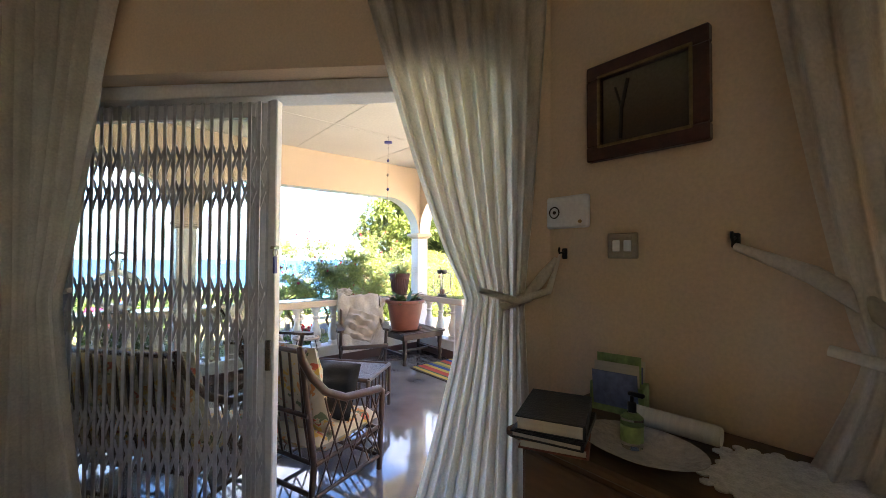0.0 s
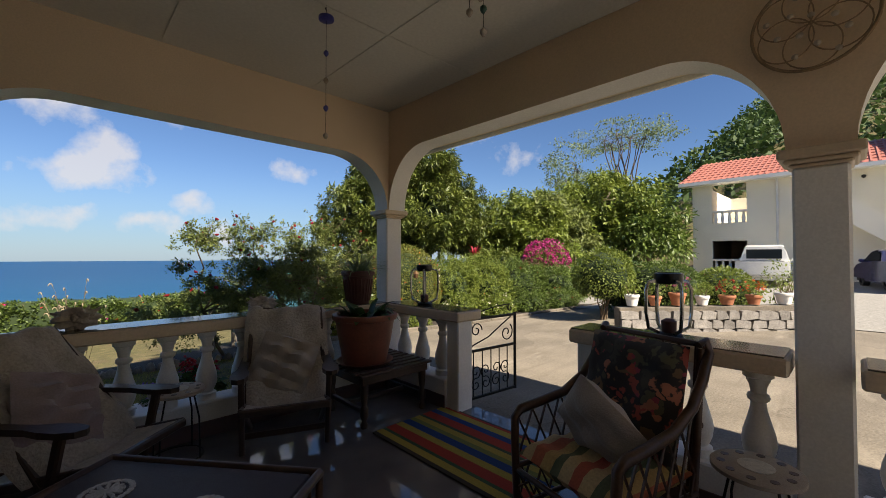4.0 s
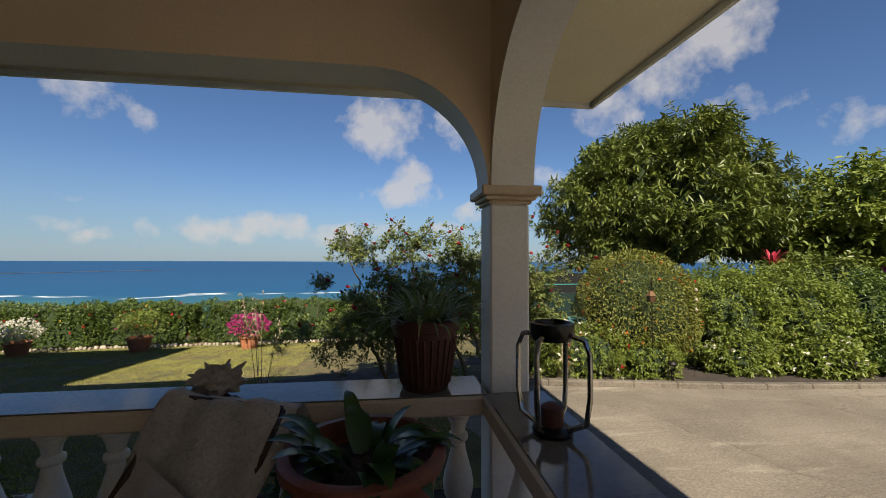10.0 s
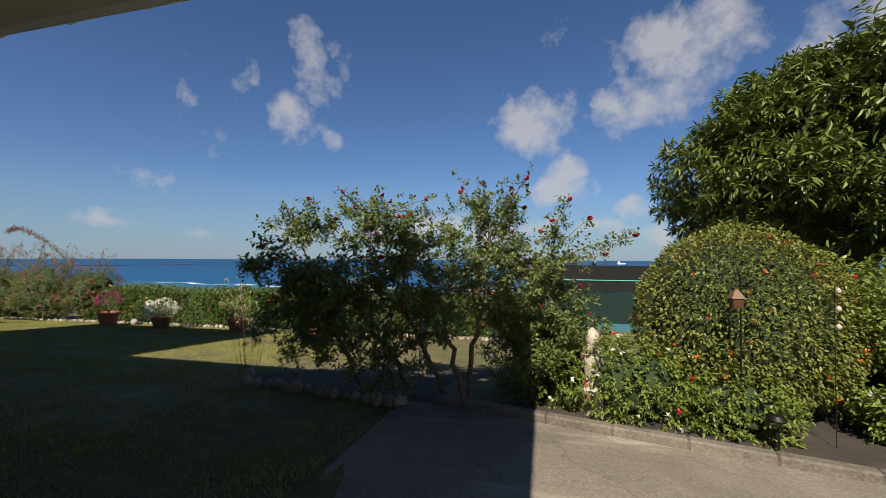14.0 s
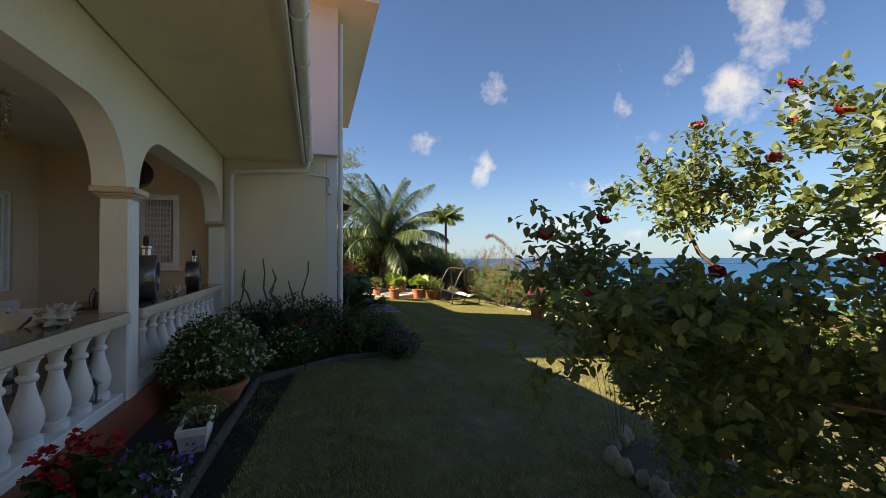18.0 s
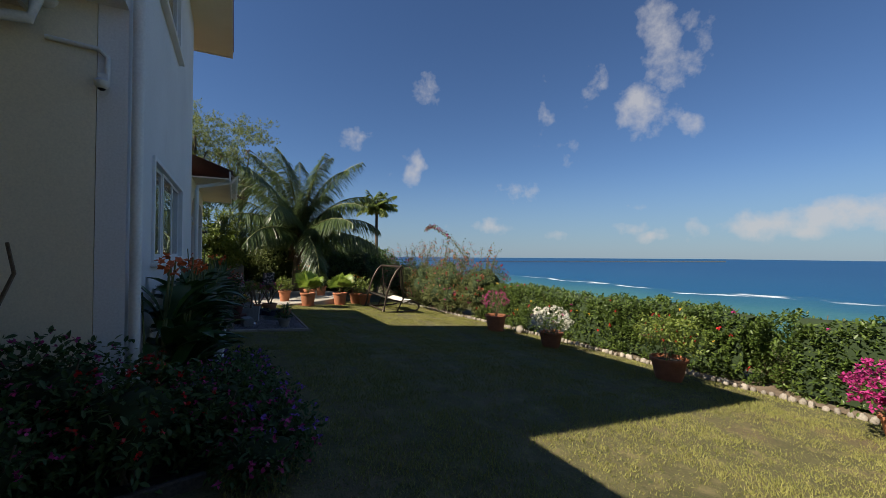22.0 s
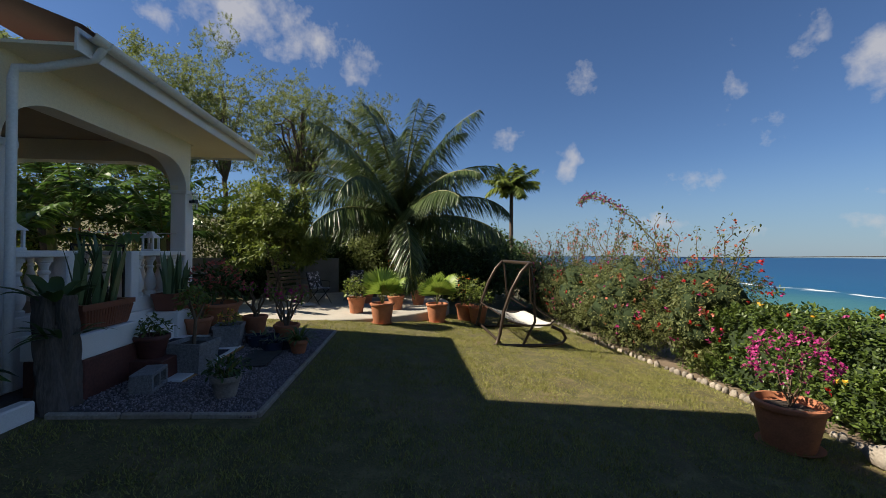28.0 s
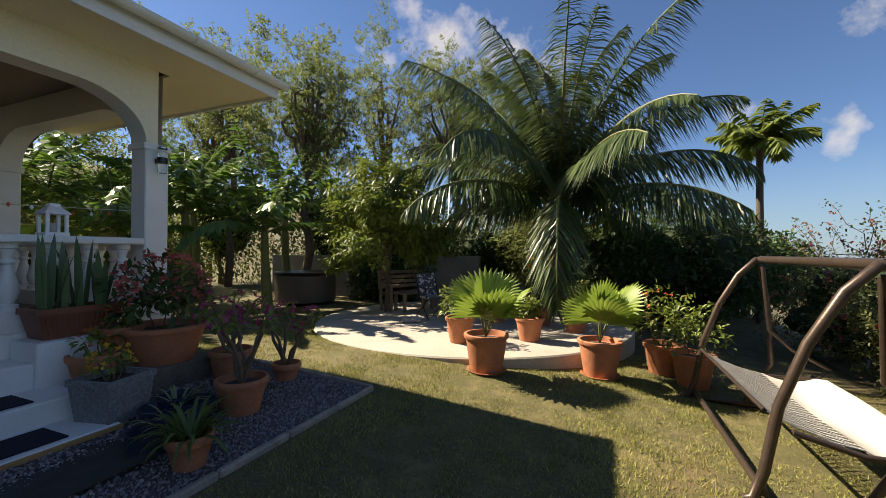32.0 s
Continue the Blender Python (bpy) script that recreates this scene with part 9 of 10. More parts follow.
def desert_rose(x, y, r, h, seed):
    t = potted("terracotta pot with pink-flowered desert rose", x, y, lawn_z(x, y) + .012, r, h, M["terracotta"])
    g = Geo()
    tips = []
    for k in range(5):
        a = seed + k * 1.26
        e = (.28 * math.cos(a), .28 * math.sin(a), h + .38 + .2 * rng.uniform(0, 1))
        limb(g, (0, 0, h - .08), e, .022, .008, .12, .15)
        tips.append(e)
    part("trunk", g, M["twig"], t, smooth=60)
    p = np.concatenate([ball(e, (.09, .09, .07), 16, k, .3, .6)[0] for k, e in enumerate(tips)])
    part("foliage", leaves("foliage", p, unit(rng.normal(0, 1, p.shape) + np.array([0, 0, .6])), .08, M["bright"], .4), None, t)
    sprinkle(t, "blossom", np.concatenate([ball(e, (.09, .09, .09), 5, k, .3, .2)[0] for k, e in enumerate(tips)]), .045, M["pinkpetal"])


desert_rose(-11.65, 9.52, .20, .29, .3)
desert_rose(-12.1, 8.85, .20, .32, 1.4)
desert_rose(-12.45, 9.25, .14, .18, 2.6)
t = potted("terracotta pot with a green fern on the gravel", -10.92, 9.90, lawn_z(-10.9, 9.9) + .012, .135, .21, M["terracotta"])
straps("frond", 60, .33, .028, (15, 85), 100, M["hedge"], t, (0, 0, .18), .08)
t = potted("pale plastic pot with trailing leaves on the gravel", -9.02, 9.65, lawn_z(-9, 9.65) + .012, .14, .22, M["oldpot"])
bushy(t, .28, .19, 150, .07, M["dark_leaf"], 3, .6)
straps("leaf", 10, .3, .02, (40, 80), 60, M["bright"], t, (0, 0, .19), .06)
t = potted("terracotta pot with grassy plant beside the steps", -9.55, 8.62, -.2, .17, .25, M["terradark"])
bushy(t, .33, .18, 180, .06, M["hedge"], 7, .7)
solid("pot_stand", Geo().box(-9.80, 8.40, -.6, -9.33, 8.85, -.202, .01), M["darkbrick"], "dark red painted block under a flower pot", "stand")
t = thing("concrete_block", "hollow grey concrete block on the gravel", "block", pose(-9.12, 8.85, lawn_z(-9.1, 8.9) + .012, 0, 0, 10))
part("shell", Geo().box(-.2, -.1, 0, .2, .1, .04, .006).box(-.2, -.1, .16, .2, .1, .2, .006).box(-.2, -.1, .04, -.16, .1, .16).box(.16, -.1, .04, .2, .1, .16).box(-.02, -.1, .04, .02, .1, .16), M["pebble"], t)
M["bluetub"] = mat("dark_blue_plastic", (.02, .03, .06), .5, dark=.8)
for x, y in ((-10.95, 9.22), (-10.7, 9.52)):
    t = thing("plant_tub", "dark blue clover-shaped plant tub on the gravel", "tub", pose(x - .35, y, lawn_z(x, y) + .012), "blue tubs")
    for a in range(3):
        part("lobe", Geo().lathe([(.13, 0), (.15, .14), (.14, .14), (.12, .02)], 18, (.13 * math.cos(a * 2.09), .13 * math.sin(a * 2.09), 0)), M["bluetub"], t, smooth=40)
    straps("leaf", 14, .22, .02, (20, 75), 80, M["spider"], t, (0, 0, .1), .08)
t = thing("stone_figurine", "small white stone figurine beside the steps", "figurine", pose(-9.62, 8.18, -.049))
part("body", Geo().lathe([(.06, 0), (.07, .05), (.05, .12), (.065, .2), (.03, .26), (.05, .31), (.03, .36), (.005, .38)], 16), M["alu"], t, smooth=60)
# old stump at the house corner
def stump(u, v):
    a = u * 2 * math.pi
    r = .12 + .035 * math.sin(3 * a + v * 4) + .02 * math.sin(7 * a + v * 9) + .05 * (1 - v) ** 3
    return (r * math.cos(a), r * math.sin(a), v * 1.0)
t = thing("tree_stump", "tall pale tree stump hung with orchids", "stump", pose(-8.55, 8.42, lawn_z(-8.5, 8.4)))
part("trunk", Geo().grid(stump, 26, 12).lathe([(.10, .98), (.03, 1.01)], 16), mat("dark_dead_wood", (.13, .11, .095), .95, dark=.45, scale=7, fine=50, bump=1.2, stretch=(1, 1, .25)), t, smooth=70)
straps("orchid_leaf", 22, .28, .05, (0, 70), 60, M["aglaonema"], t, (.05, .1, .65), .16)
straps("crown_leaf", 14, .32, .10, (20, 70), 60, M["dark_leaf"], t, (0, 0, .95), .12)

# banana plants, trees behind the porch
M["banana"] = leafy("banana_leaf", (.045, .105, .018), (.15, .25, .045), .35, .38)
for x, y, h in ((-15.5, 3.4, 2.3), (-17.0, 1.6, 2.9), (-14.2, .6, 2.6), (-18.6, 3.4, 2.7), (-14.3, 3.0, 1.7), (-16.4, 4.9, 1.9), (-13.2, 1.6, 2.2)):
    t = thing("banana_plant", "banana plant with long torn leaves", "banana plant", pose(x, y, -.5))
    g = Geo()
    limb(g, (0, 0, -.1), (.1, 0, h), .14, .08, 0, .03, 6, 10)
    part("trunk", g, M["palmrib"], t, smooth=60)
    palm_crown("fronds", t, 10, 2.5, .36, M["banana"], (.1, 0, h - .1), (.35, 1.45), 30, .13, (.55, 1.1), 1.5, .3)


# ---- annex across the yard ----
AX, AZ = 26.5, .42
M["annexwall"] = mat("sunlit_cream_render", (.78, .74, .62), .8, dark=.88, scale=.6, fine=40, bump=.1)
flat = Geo()
ys_, xs_ = [-14, -6, 0, 4, 7, 9], [13.0, 16, 20, 24, 30]
for y in ys_:
    for x in xs_:
        flat.v.append((x, y, drive_z(x, y) + .015))
for j in range(len(ys_) - 1):
    for i in range(len(xs_) - 1):
        o = j * len(xs_) + i
        flat.f.append((o, o + 1, o + len(xs_) + 1, o + len(xs_)))
solid("gravel_yard", flat, mat("pale_yard_gravel", (.33, .315, .29), .95, dark=.55, scale=14, fine=60, bump=.8), "pale gravel yard before the annex", "yard", "structure")
an = thing("annex_house", "two-storey cream annex with red roof and outside stair", "house", pose(AX, 0, AZ))
def annex_wall(holes, y0, y1, z0, z1):
    g, at = Geo(), y0
    for a, b, c, d in sorted(holes):
        g.box(0, at, z0, .25, a, z1)
        if c > z0:
            g.box(0, a, z0, .25, b, c)
        g.box(0, a, d, .25, b, z1)
        at = b
    return g.box(0, at, z0, .25, y1, z1)
part("lower_wall", annex_wall([(2.27, 3.12, 0, 2.04), (-2.0, -1.5, 1.3, 2.05), (5.6, 7.1, .3, 1.9)], -12, 8.0, -.5, 2.6), M["annexwall"], an)
part("upper_wall", annex_wall([(2.28, 3.10, 2.75, 4.78), (-2.0, -1.5, 3.7, 4.95), (5.6, 7.1, 2.85, 4.9)], -12, 8.0, 2.6, 5.15), M["annexwall"], an)
part("side_wall", Geo().box(.25, 7.8, -.5, 9, 8.0, 5.15).box(8.8, -12, -.5, 9, 8, 5.15).box(.25, -12, -.5, 9, -11.8, 5.15), M["annexwall"], an)
part("inner_floor", Geo().box(.25, -11.8, 2.55, 8.8, 7.8, 2.62), M["annexwall"], an)
for y, z0, z1 in ((2.695, 0, 2.04), (2.69, 2.75, 4.78)):
    d = part("door", Geo().box(.16, y - .41, z0, .20, y + .41, z1, .005), M["wood"], an, "dark open doorway door")
    part("door_frame", Geo().box(-.02, y - .46, z0, .1, y - .41, z1 + .05).box(-.02, y + .41, z0, .1, y + .46, z1 + .05).box(-.02, y - .41, z1, .1, y + .41, z1 + .05), M["wood"], d)
for z0, z1 in ((1.3, 2.05), (3.7, 4.95)):
    w = part("window", Geo().box(.1, -2.0, z0, .14, -1.5, z1), M["glass"], an)
    g = Geo()
    for k in range(5):
        g.box(.02, -1.98 + .115 * k, z0, .04, -1.965 + .115 * k, z1)
        g.bar((.03, -1.98, z0 + (z1 - z0) * k / 5), (.03, -1.52, z0 + (z1 - z0) * (k + 1) / 5), .015, .015)
    part("window_grille", g, M["alu"], w)
for z in (.3, 2.85):
    g = Geo()
    for k in range(5):
        g.lathe([(.06, 0), (.09, .2), (.05, .45), (.07, .55)], 8, (.12, 5.75 + .3 * k, z))
    part("balcony_baluster", g, M["white"], an, smooth=50)
    part("balcony_rail", Geo().box(-.03, 5.6, z + .55, .28, 7.1, z + .65, .01), M["white"], an)
# outside stair
stair = Geo()
prof = [(3.4, 2.75), (1.95, 2.75), (.6, 1.65), (-.5, 1.62), (-2.6, .35)]
for (a, za), (b, zb) in zip(prof, prof[1:]):
    stair.add([(-1.1, a, za + .85), (-1.1, b, zb + .85), (-1.1, b, zb - .25), (-1.1, a, za - .25), (-.98, a, za + .85), (-.98, b, zb + .85), (-.98, b, zb - .25), (-.98, a, za - .25)], [(0, 1, 2, 3), (7, 6, 5, 4), (0, 4, 5, 1), (3, 2, 6, 7), (0, 3, 7, 4), (1, 5, 6, 2)])
    stair.add([(-.98, a, za), (-.98, b, zb), (0, b, zb), (0, a, za), (-.98, a, za - .2), (-.98, b, zb - .2), (0, b, zb - .2), (0, a, za - .2)], [(0, 1, 2, 3), (7, 6, 5, 4), (0, 4, 5, 1), (3, 2, 6, 7)])
part("stair_parapet", stair, M["annexwall"], an)
part("stair_column", Geo().box(-1.1, -.6, -.4, -.85, -.3, 1.4), M["annexwall"], an)
part("landing_end", Geo().box(-1.1, 3.4, 2.5, 0, 3.52, 3.6), M["annexwall"], an)


def ribbed_roof(y0, y1, x0, z0, x1, z1, name):
    g = Geo().add([(x0, y0, z0), (x0, y1, z0), (x1, y1, z1), (x1, y0, z1), (x0, y0, z0 - .08), (x0, y1, z0 - .08), (x1, y1, z1 - .08), (x1, y0, z1 - .08)], [(0, 3, 2, 1), (4, 5, 6, 7), (0, 1, 5, 4), (1, 2, 6, 5), (3, 0, 4, 7), (2, 3, 7, 6)])
    sheet = part(name, g, M["roof"], an)
    rib = Geo().bar((x0 + .01, 0, z0 + .02), (x1, 0, z1 + .02), .07, .05).mesh("roof_rib", M["roof"], 0)
    for k in range(int((y1 - y0) / .25)):
        part("roof_rib", rib, None, sheet, at=pose(0, y0 + .12 + .25 * k, 0))
    for k in range(1, 8):
        f = k / 8
        part("roof_step", Geo().bar((x0 + (x1 - x0) * f, y0, z0 + (z1 - z0) * f + .015), (x0 + (x1 - x0) * f, y1, z0 + (z1 - z0) * f + .015), .05, .04), M["roof"], sheet)
    return sheet


ribbed_roof(.4, 8.5, -.7, 5.05, 4.6, 7.0, "roof")
ribbed_roof(-12.5, .38, -.7, 5.25, 4.6, 8.0, "roof")
part("fascia", Geo().box(-.74, .4, 4.88, -.70, 8.5, 5.06).box(-.74, -12.5, 5.08, -.70, .4, 5.26).box(-.7, -12.5, 4.9, 0, 8.5, 4.95), M["gutter"], an)
part("roof_gable", Geo().add([(-.7, .39, 5.05), (4.6, .39, 7.0), (4.6, .39, 8.0), (-.7, .39, 5.25)], [(0, 1, 2, 3)]), M["roof"], an)
part("downpipe", Geo().tube([(-.05, 4.4, 4.9), (-.05, 4.4, -.3)], .05, 8), M["gutter"], an, smooth=60)
for y, z in ((1.5, 4.55), (2.7, 2.35)):
    part("wall_light", Geo().lathe([(.03, -.06), (.08, 0), (.08, .05), (.03, .09)], 10, (-.08, y, z)), M["blackmetal"], an, smooth=50)


# ---- parked cars ----
def car(at, paint, label, kind="saloon"):
    """A parked car that points along its own +x; parts: body, glass, wheels, lights."""
    c = thing("parked_car", label, "car", at)
    if kind == "saloon":
        L, H = 4.3, 1.42
        side = [(-2.15, .32), (-2.18, .55), (-2.12, .86), (-1.55, .98), (-1.15, 1.02), (-.75, 1.36), (-.2, 1.44), (.35, 1.38), (.95, .98), (1.7, .86), (2.1, .66), (2.15, .35)]
        glass = [(-1.05, 1.03), (-.70, 1.32), (-.2, 1.395), (.32, 1.34), (.84, 1.0)]
    else:
        L, H = 4.6, 1.65
        side = [(-2.3, .45), (-2.32, .98), (-.65, 1.0), (-.60, 1.60), (-.3, 1.68), (.45, 1.66), (1.0, 1.08), (1.9, .98), (2.25, .8), (2.28, .42)]
        glass = [(-.52, 1.08), (-.50, 1.55), (-.25, 1.61), (.42, 1.58), (.88, 1.10)]
    n = len(side)
    v, f = [], []
    for y, k in ((-.86, 0), (-.80, 1), (.80, 1), (.86, 0)):
        for x, z in side:
            inset = .0 if z < .95 else .14 * (z - .95) / .45
            s = 1 if y > 0 else -1
            v.append((x * (1 if k == 0 else 1.006), y - s * inset, z * (1 if k == 0 else 1.012)))
    for r in range(3):
        for i in range(n - 1):
            f.append((r * n + i, r * n + i + 1, (r + 1) * n + i + 1, (r + 1) * n + i))
    f.append(tuple(range(n)))
    f.append(tuple(3 * n + i for i in range(n))[::-1])
    f.append((0, n, 2 * n, 3 * n))
    f.append((n - 1, 2 * n - 1, 3 * n - 1, 4 * n - 1)[::-1])
    part("body", Geo().add(v, f).box(-2.05, -.78, .22, 2.05, .78, .36, .02), paint, c, smooth=35)
    dk = M["carglass"]
    for s in (-1, 1):
        part("side_window", Geo().add([(x, s * (.872 - .14 * (z - .95) / .45), z) for x, z in glass], [tuple(range(len(glass)))]), dk, c)
        for x in (-1.32, 1.35):
            w = part("wheel", Geo().lathe([(.20, 0), (.31, 0), (.325, .03), (.325, .17), (.31, .2), (.20, .2)], 24, m=Matrix.Translation((x, s * .70 - .1, .325)) @ Matrix.Rotation(-math.pi / 2, 4, "X"), caps=False), M["tyre"], c, smooth=40)
            part("rim", Geo().lathe([(.205, .03), (.16, .05), (.04, .06), (.04, .14), (.16, .15), (.205, .17)], 16, m=Matrix.Translation((x, s * .70 - .1, .325)) @ Matrix.Rotation(-math.pi / 2, 4, "X")), M["steel"], w, smooth=40)
        part("tail_light", Geo().box(-2.19, s * .62 - .16, .68, -2.08, s * .62 + .16, .86, .03), M["tail"], c)
        part("mirror", Geo().box(.62, s * .93 - .08, .98, .74, s * .93 + .08, 1.1, .03), paint, c)
    if kind == "saloon":
        part("rear_window", Geo().add([(-1.17, -.66, 1.04), (-1.17, .66, 1.04), (-.78, .58, 1.36), (-.78, -.58, 1.36)], [(0, 1, 2, 3)]), dk, c)
    else:
        part("rear_window", Geo().box(-.70, -.6, 1.1, -.655, .6, 1.5), dk, c)
        part("load_bed", Geo().box(-2.2, -.7, .8, -.75, .7, 1.013), M["blackmetal"], c)
    part("bumper", Geo().box(-2.24, -.80, .36, -2.12, .80, .56, .04), paint, c)
    p = part("number_plate", Geo().box(-2.252, -.24, .44, -2.24, .24, .55, .004), M["blackmetal"], c)
    for k in range(6):
        part("plate_mark", Geo().box(-2.256, -.17 + .06 * k, .465, -2.253, -.135 + .06 * k, .525), M["alu"], p)
    return c


M["carglass"] = mat("dark_car_glass", (.02, .025, .03), .06, dark=.9, bump=0)
M["tyre"] = mat("black_tyre", (.02, .02, .02), .85, dark=.7, scale=20)
M["tail"] = mat("red_tail_lens", (.30, .02, .02), .15, dark=.8, bump=0)
M["carblue"] = mat("dark_blue_car_paint", (.018, .022, .10), .2, .2, dark=.9, scale=2, fine=20, bump=0, coat=.8)
M["carwhite"] = mat("white_car_paint", (.72, .72, .70), .25, .0, dark=.9, scale=2, fine=20, bump=0, coat=.6)
car(pose(23.5, .6, drive_z(23.5, .6) + .016, 0, 0, 12), M["carblue"], "dark blue saloon car parked on the gravel")
car(pose(23.9, 4.6, drive_z(23.9, 4.6) + .016, 0, 0, 4), M["carwhite"], "white pickup parked before the annex", "pickup")

# ---- stone retaining wall with pots ----
M["rubble"] = mat("grey_rubble_stone", (.27, .25, .23), .9, dark=.5, scale=6, fine=40, bump=.7, per_object=.25)
rw = thing("retaining_wall", "low wall of grey rubble stones", "wall", kind="structure")
a, b = Vector((9.75, 5.25, 0)), Vector((12.6, 2.45, 0))
d = (b - a).normalized()
nrm = Vector((d.y, -d.x, 0)) * -1
part("core", Geo().bar(a + Vector((0, 0, .10)) + nrm * .18, b + Vector((0, 0, .16)) + nrm * .18, .26, .62, .01), M["kerb"], rw)
L = (b - a).length
for row in range(3):
    s = 0.0
    while s < L:
        w = rng.uniform(.2, .42)
        p = a + d * (s + w / 2) + Vector((0, 0, -.10 + .185 * row))
        e = .08
        pts = [(-w / 2 * .94, -.085), (-w * .2, -.092), (w / 2 * .92, -.08), (w / 2 * .96, .05), (w * .15, .09), (-w / 2 * .9, .08)]
        pts = [(x + rng.normal(0, .012), y + rng.normal(0, .008)) for x, y in pts]
        m = Matrix.Translation(p) @ Matrix(((d.x, 0, -nrm.x, 0), (d.y, 0, -nrm.y, 0), (0, 1, 0, 0), (0, 0, 0, 1)))
        part("rubble_stone", Geo().prism(pts, -e * .9, e * rng.uniform(.2, .5), m), M["rubble"], rw)
        s += w + .012
for k, (f, r, h, rad, fl) in enumerate(((.08, .14, .24, .22, None), (.2, .13, .2, .2, None), (.32, .16, .26, .25, "pinkpetal"), (.45, .13, .2, .18, None), (.58, .15, .2, .22, "redpetal"), (.72, .14, .2, .2, "orangepetal"), (.88, .16, .24, .3, None))):
    p = a.lerp(b, f) + nrm * .17
    t = potted("flower pot standing on the rubble wall", p.x, p.y, .44 + .05 * f, r, h, M["terracotta"] if k % 3 else M["white"])
    bushy(t, h + rad * .6, rad, 170, .06, M["bright"], k, .9)
    if fl:
        flowers_on(t, h + rad * .6, rad, 40, .035, M[fl])
for x, y, z, r, h, m_ in ((12.3, 5.2, .75, .85, .65, "hedge"), (11.3, 6.3, 1.0, .75, .7, "bright"), (13.6, 4.2, .6, .7, .6, "bright"), (13.0, 6.2, .6, 1.0, .8, "dark_leaf")):
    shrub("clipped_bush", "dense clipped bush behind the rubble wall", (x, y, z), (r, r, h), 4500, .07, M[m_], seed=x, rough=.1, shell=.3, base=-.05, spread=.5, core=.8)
sg = thing("house_sign", "small dark sign with two lines of lettering", "sign", pose(13.0, 2.3, drive_z(13, 2.3), 0, 0, -65))
part("pedestal", Geo().box(-.2, -.14, 0, .2, .14, .5, .01), M["stone"], sg)
part("board", Geo().box(-.22, -.05, .5, .22, .0, .85, .01), M["blackmetal"], sg)
for z, n in ((.72, 4), (.60, 6)):
    for k in range(n):
        part("letter_bar", Geo().box(-.03 * n + .06 * k, -.056, z - .03, -.03 * n + .06 * k + .035, -.051, z + .03), M["alu"], sg)
shrub("flowering_shrub", "sparse flowering shrub beside the sign", (13.2, 3.0, .7), (.45, .45, .75), 350, .08, M["bright"], seed=9.1, base=0.0, stems=12)

# bougainvillea, trees beyond the drive
for i, (x, y, z, r, h) in enumerate(((10.6, 12.7, .35, 1.25, 1.1), (12.4, 12.3, .5, 1.3, 1.2), (14.3, 12.3, .6, 1.4, 1.3))):
    shrub("dark_shrub", "dense dark green shrub under the mango tree", (x, y, z), (r, r * .85, h), 6000, .13, M["mango"], seed=41.0 + i, shell=.4, low=-.9, core=.6, shoots=8, rough=.3)
t = shrub("bougainvillea", "arching bougainvillea covered in magenta bracts", (15.0, 10.3, 1.15), (1.0, .8, .8), 1500, .09, M["hedge"], seed=5.5, base=-.2)
sprinkle(t, "bract", surface((0, 0, 1.35), (1.05, .85, .85), 900, 5.5, .3, -.1), .07, M["pinkpetal"])
t = shrub("red_cordyline", "red-leaved cordyline above the shrubs", (11.0, 10.4, 1.2), (.3, .3, .4), 40, .1, M["bright"], seed=2.2, base=-.3)
straps("red_leaf", 24, .36, .055, (20, 85), 50, mat("crimson_leaf", (.36, .03, .05), .4, dark=.7, per_island=.3, bump=0, trans=.2), t, (0, 0, 1.85), .06)
tree("garden_tree", "large round-crowned green tree beyond the drive", 24.5, 12.5, -.2, 2.0, 3.6, (3.6, 3.4, 2.8), 200, 110, .26, M["bright"], 4.4, .25, .45, 9, .7, shoots=8)
tree("garden_tree", "large round-crowned green tree beyond the drive", 19.5, 13.5, -.3, 1.6, 2.6, (2.8, 2.6, 2.2), 130, 96, .24, M["tree_leaf"], 9.4, .2, .45, 8, .6, shoots=8)
tree("garden_tree", "bushy dark tree beside the annex", 23.5, 9.3, .2, 1.2, 2.4, (2.0, 2.0, 2.0), 90, 70, .28, M["hedge"], 1.4, .2, .45, 8, .6)
tree("umbrella_tree", "tall flat-topped tree with bare spreading limbs", 44, 18.5, 2.0, 5.5, 13.2, (6.8, 6.0, 2.8), 80, 60, .26, M["pale_leaf"], 2.7, .15, .5, 13, 1.1, flat=.14, low=.0, blade=4)
tree("umbrella_tree", "tall open tree on the slope", 34, 19, 1.0, 4.0, 8.0, (3.0, 3.0, 3.2), 70, 60, .24, M["pale_leaf"], 5.9, .12, .5, 10, .8, flat=.5, low=-.7, blade=4)
pl = thing("young_palm", "young palm with yellowing fronds beyond the shrubs", "palm", pose(16.5, 9.8, -.2))
g = Geo()
limb(g, (0, 0, -.1), (0, 0, .6), .12, .1, 0, .02, 4, 8)
part("trunk", g, M["bark"], pl, smooth=60)
palm_crown("fronds", pl, 13, 2.3, .5, M["fan"], (0, 0, .6), (.3, 1.4), 40, .035, (.8, 1.4))

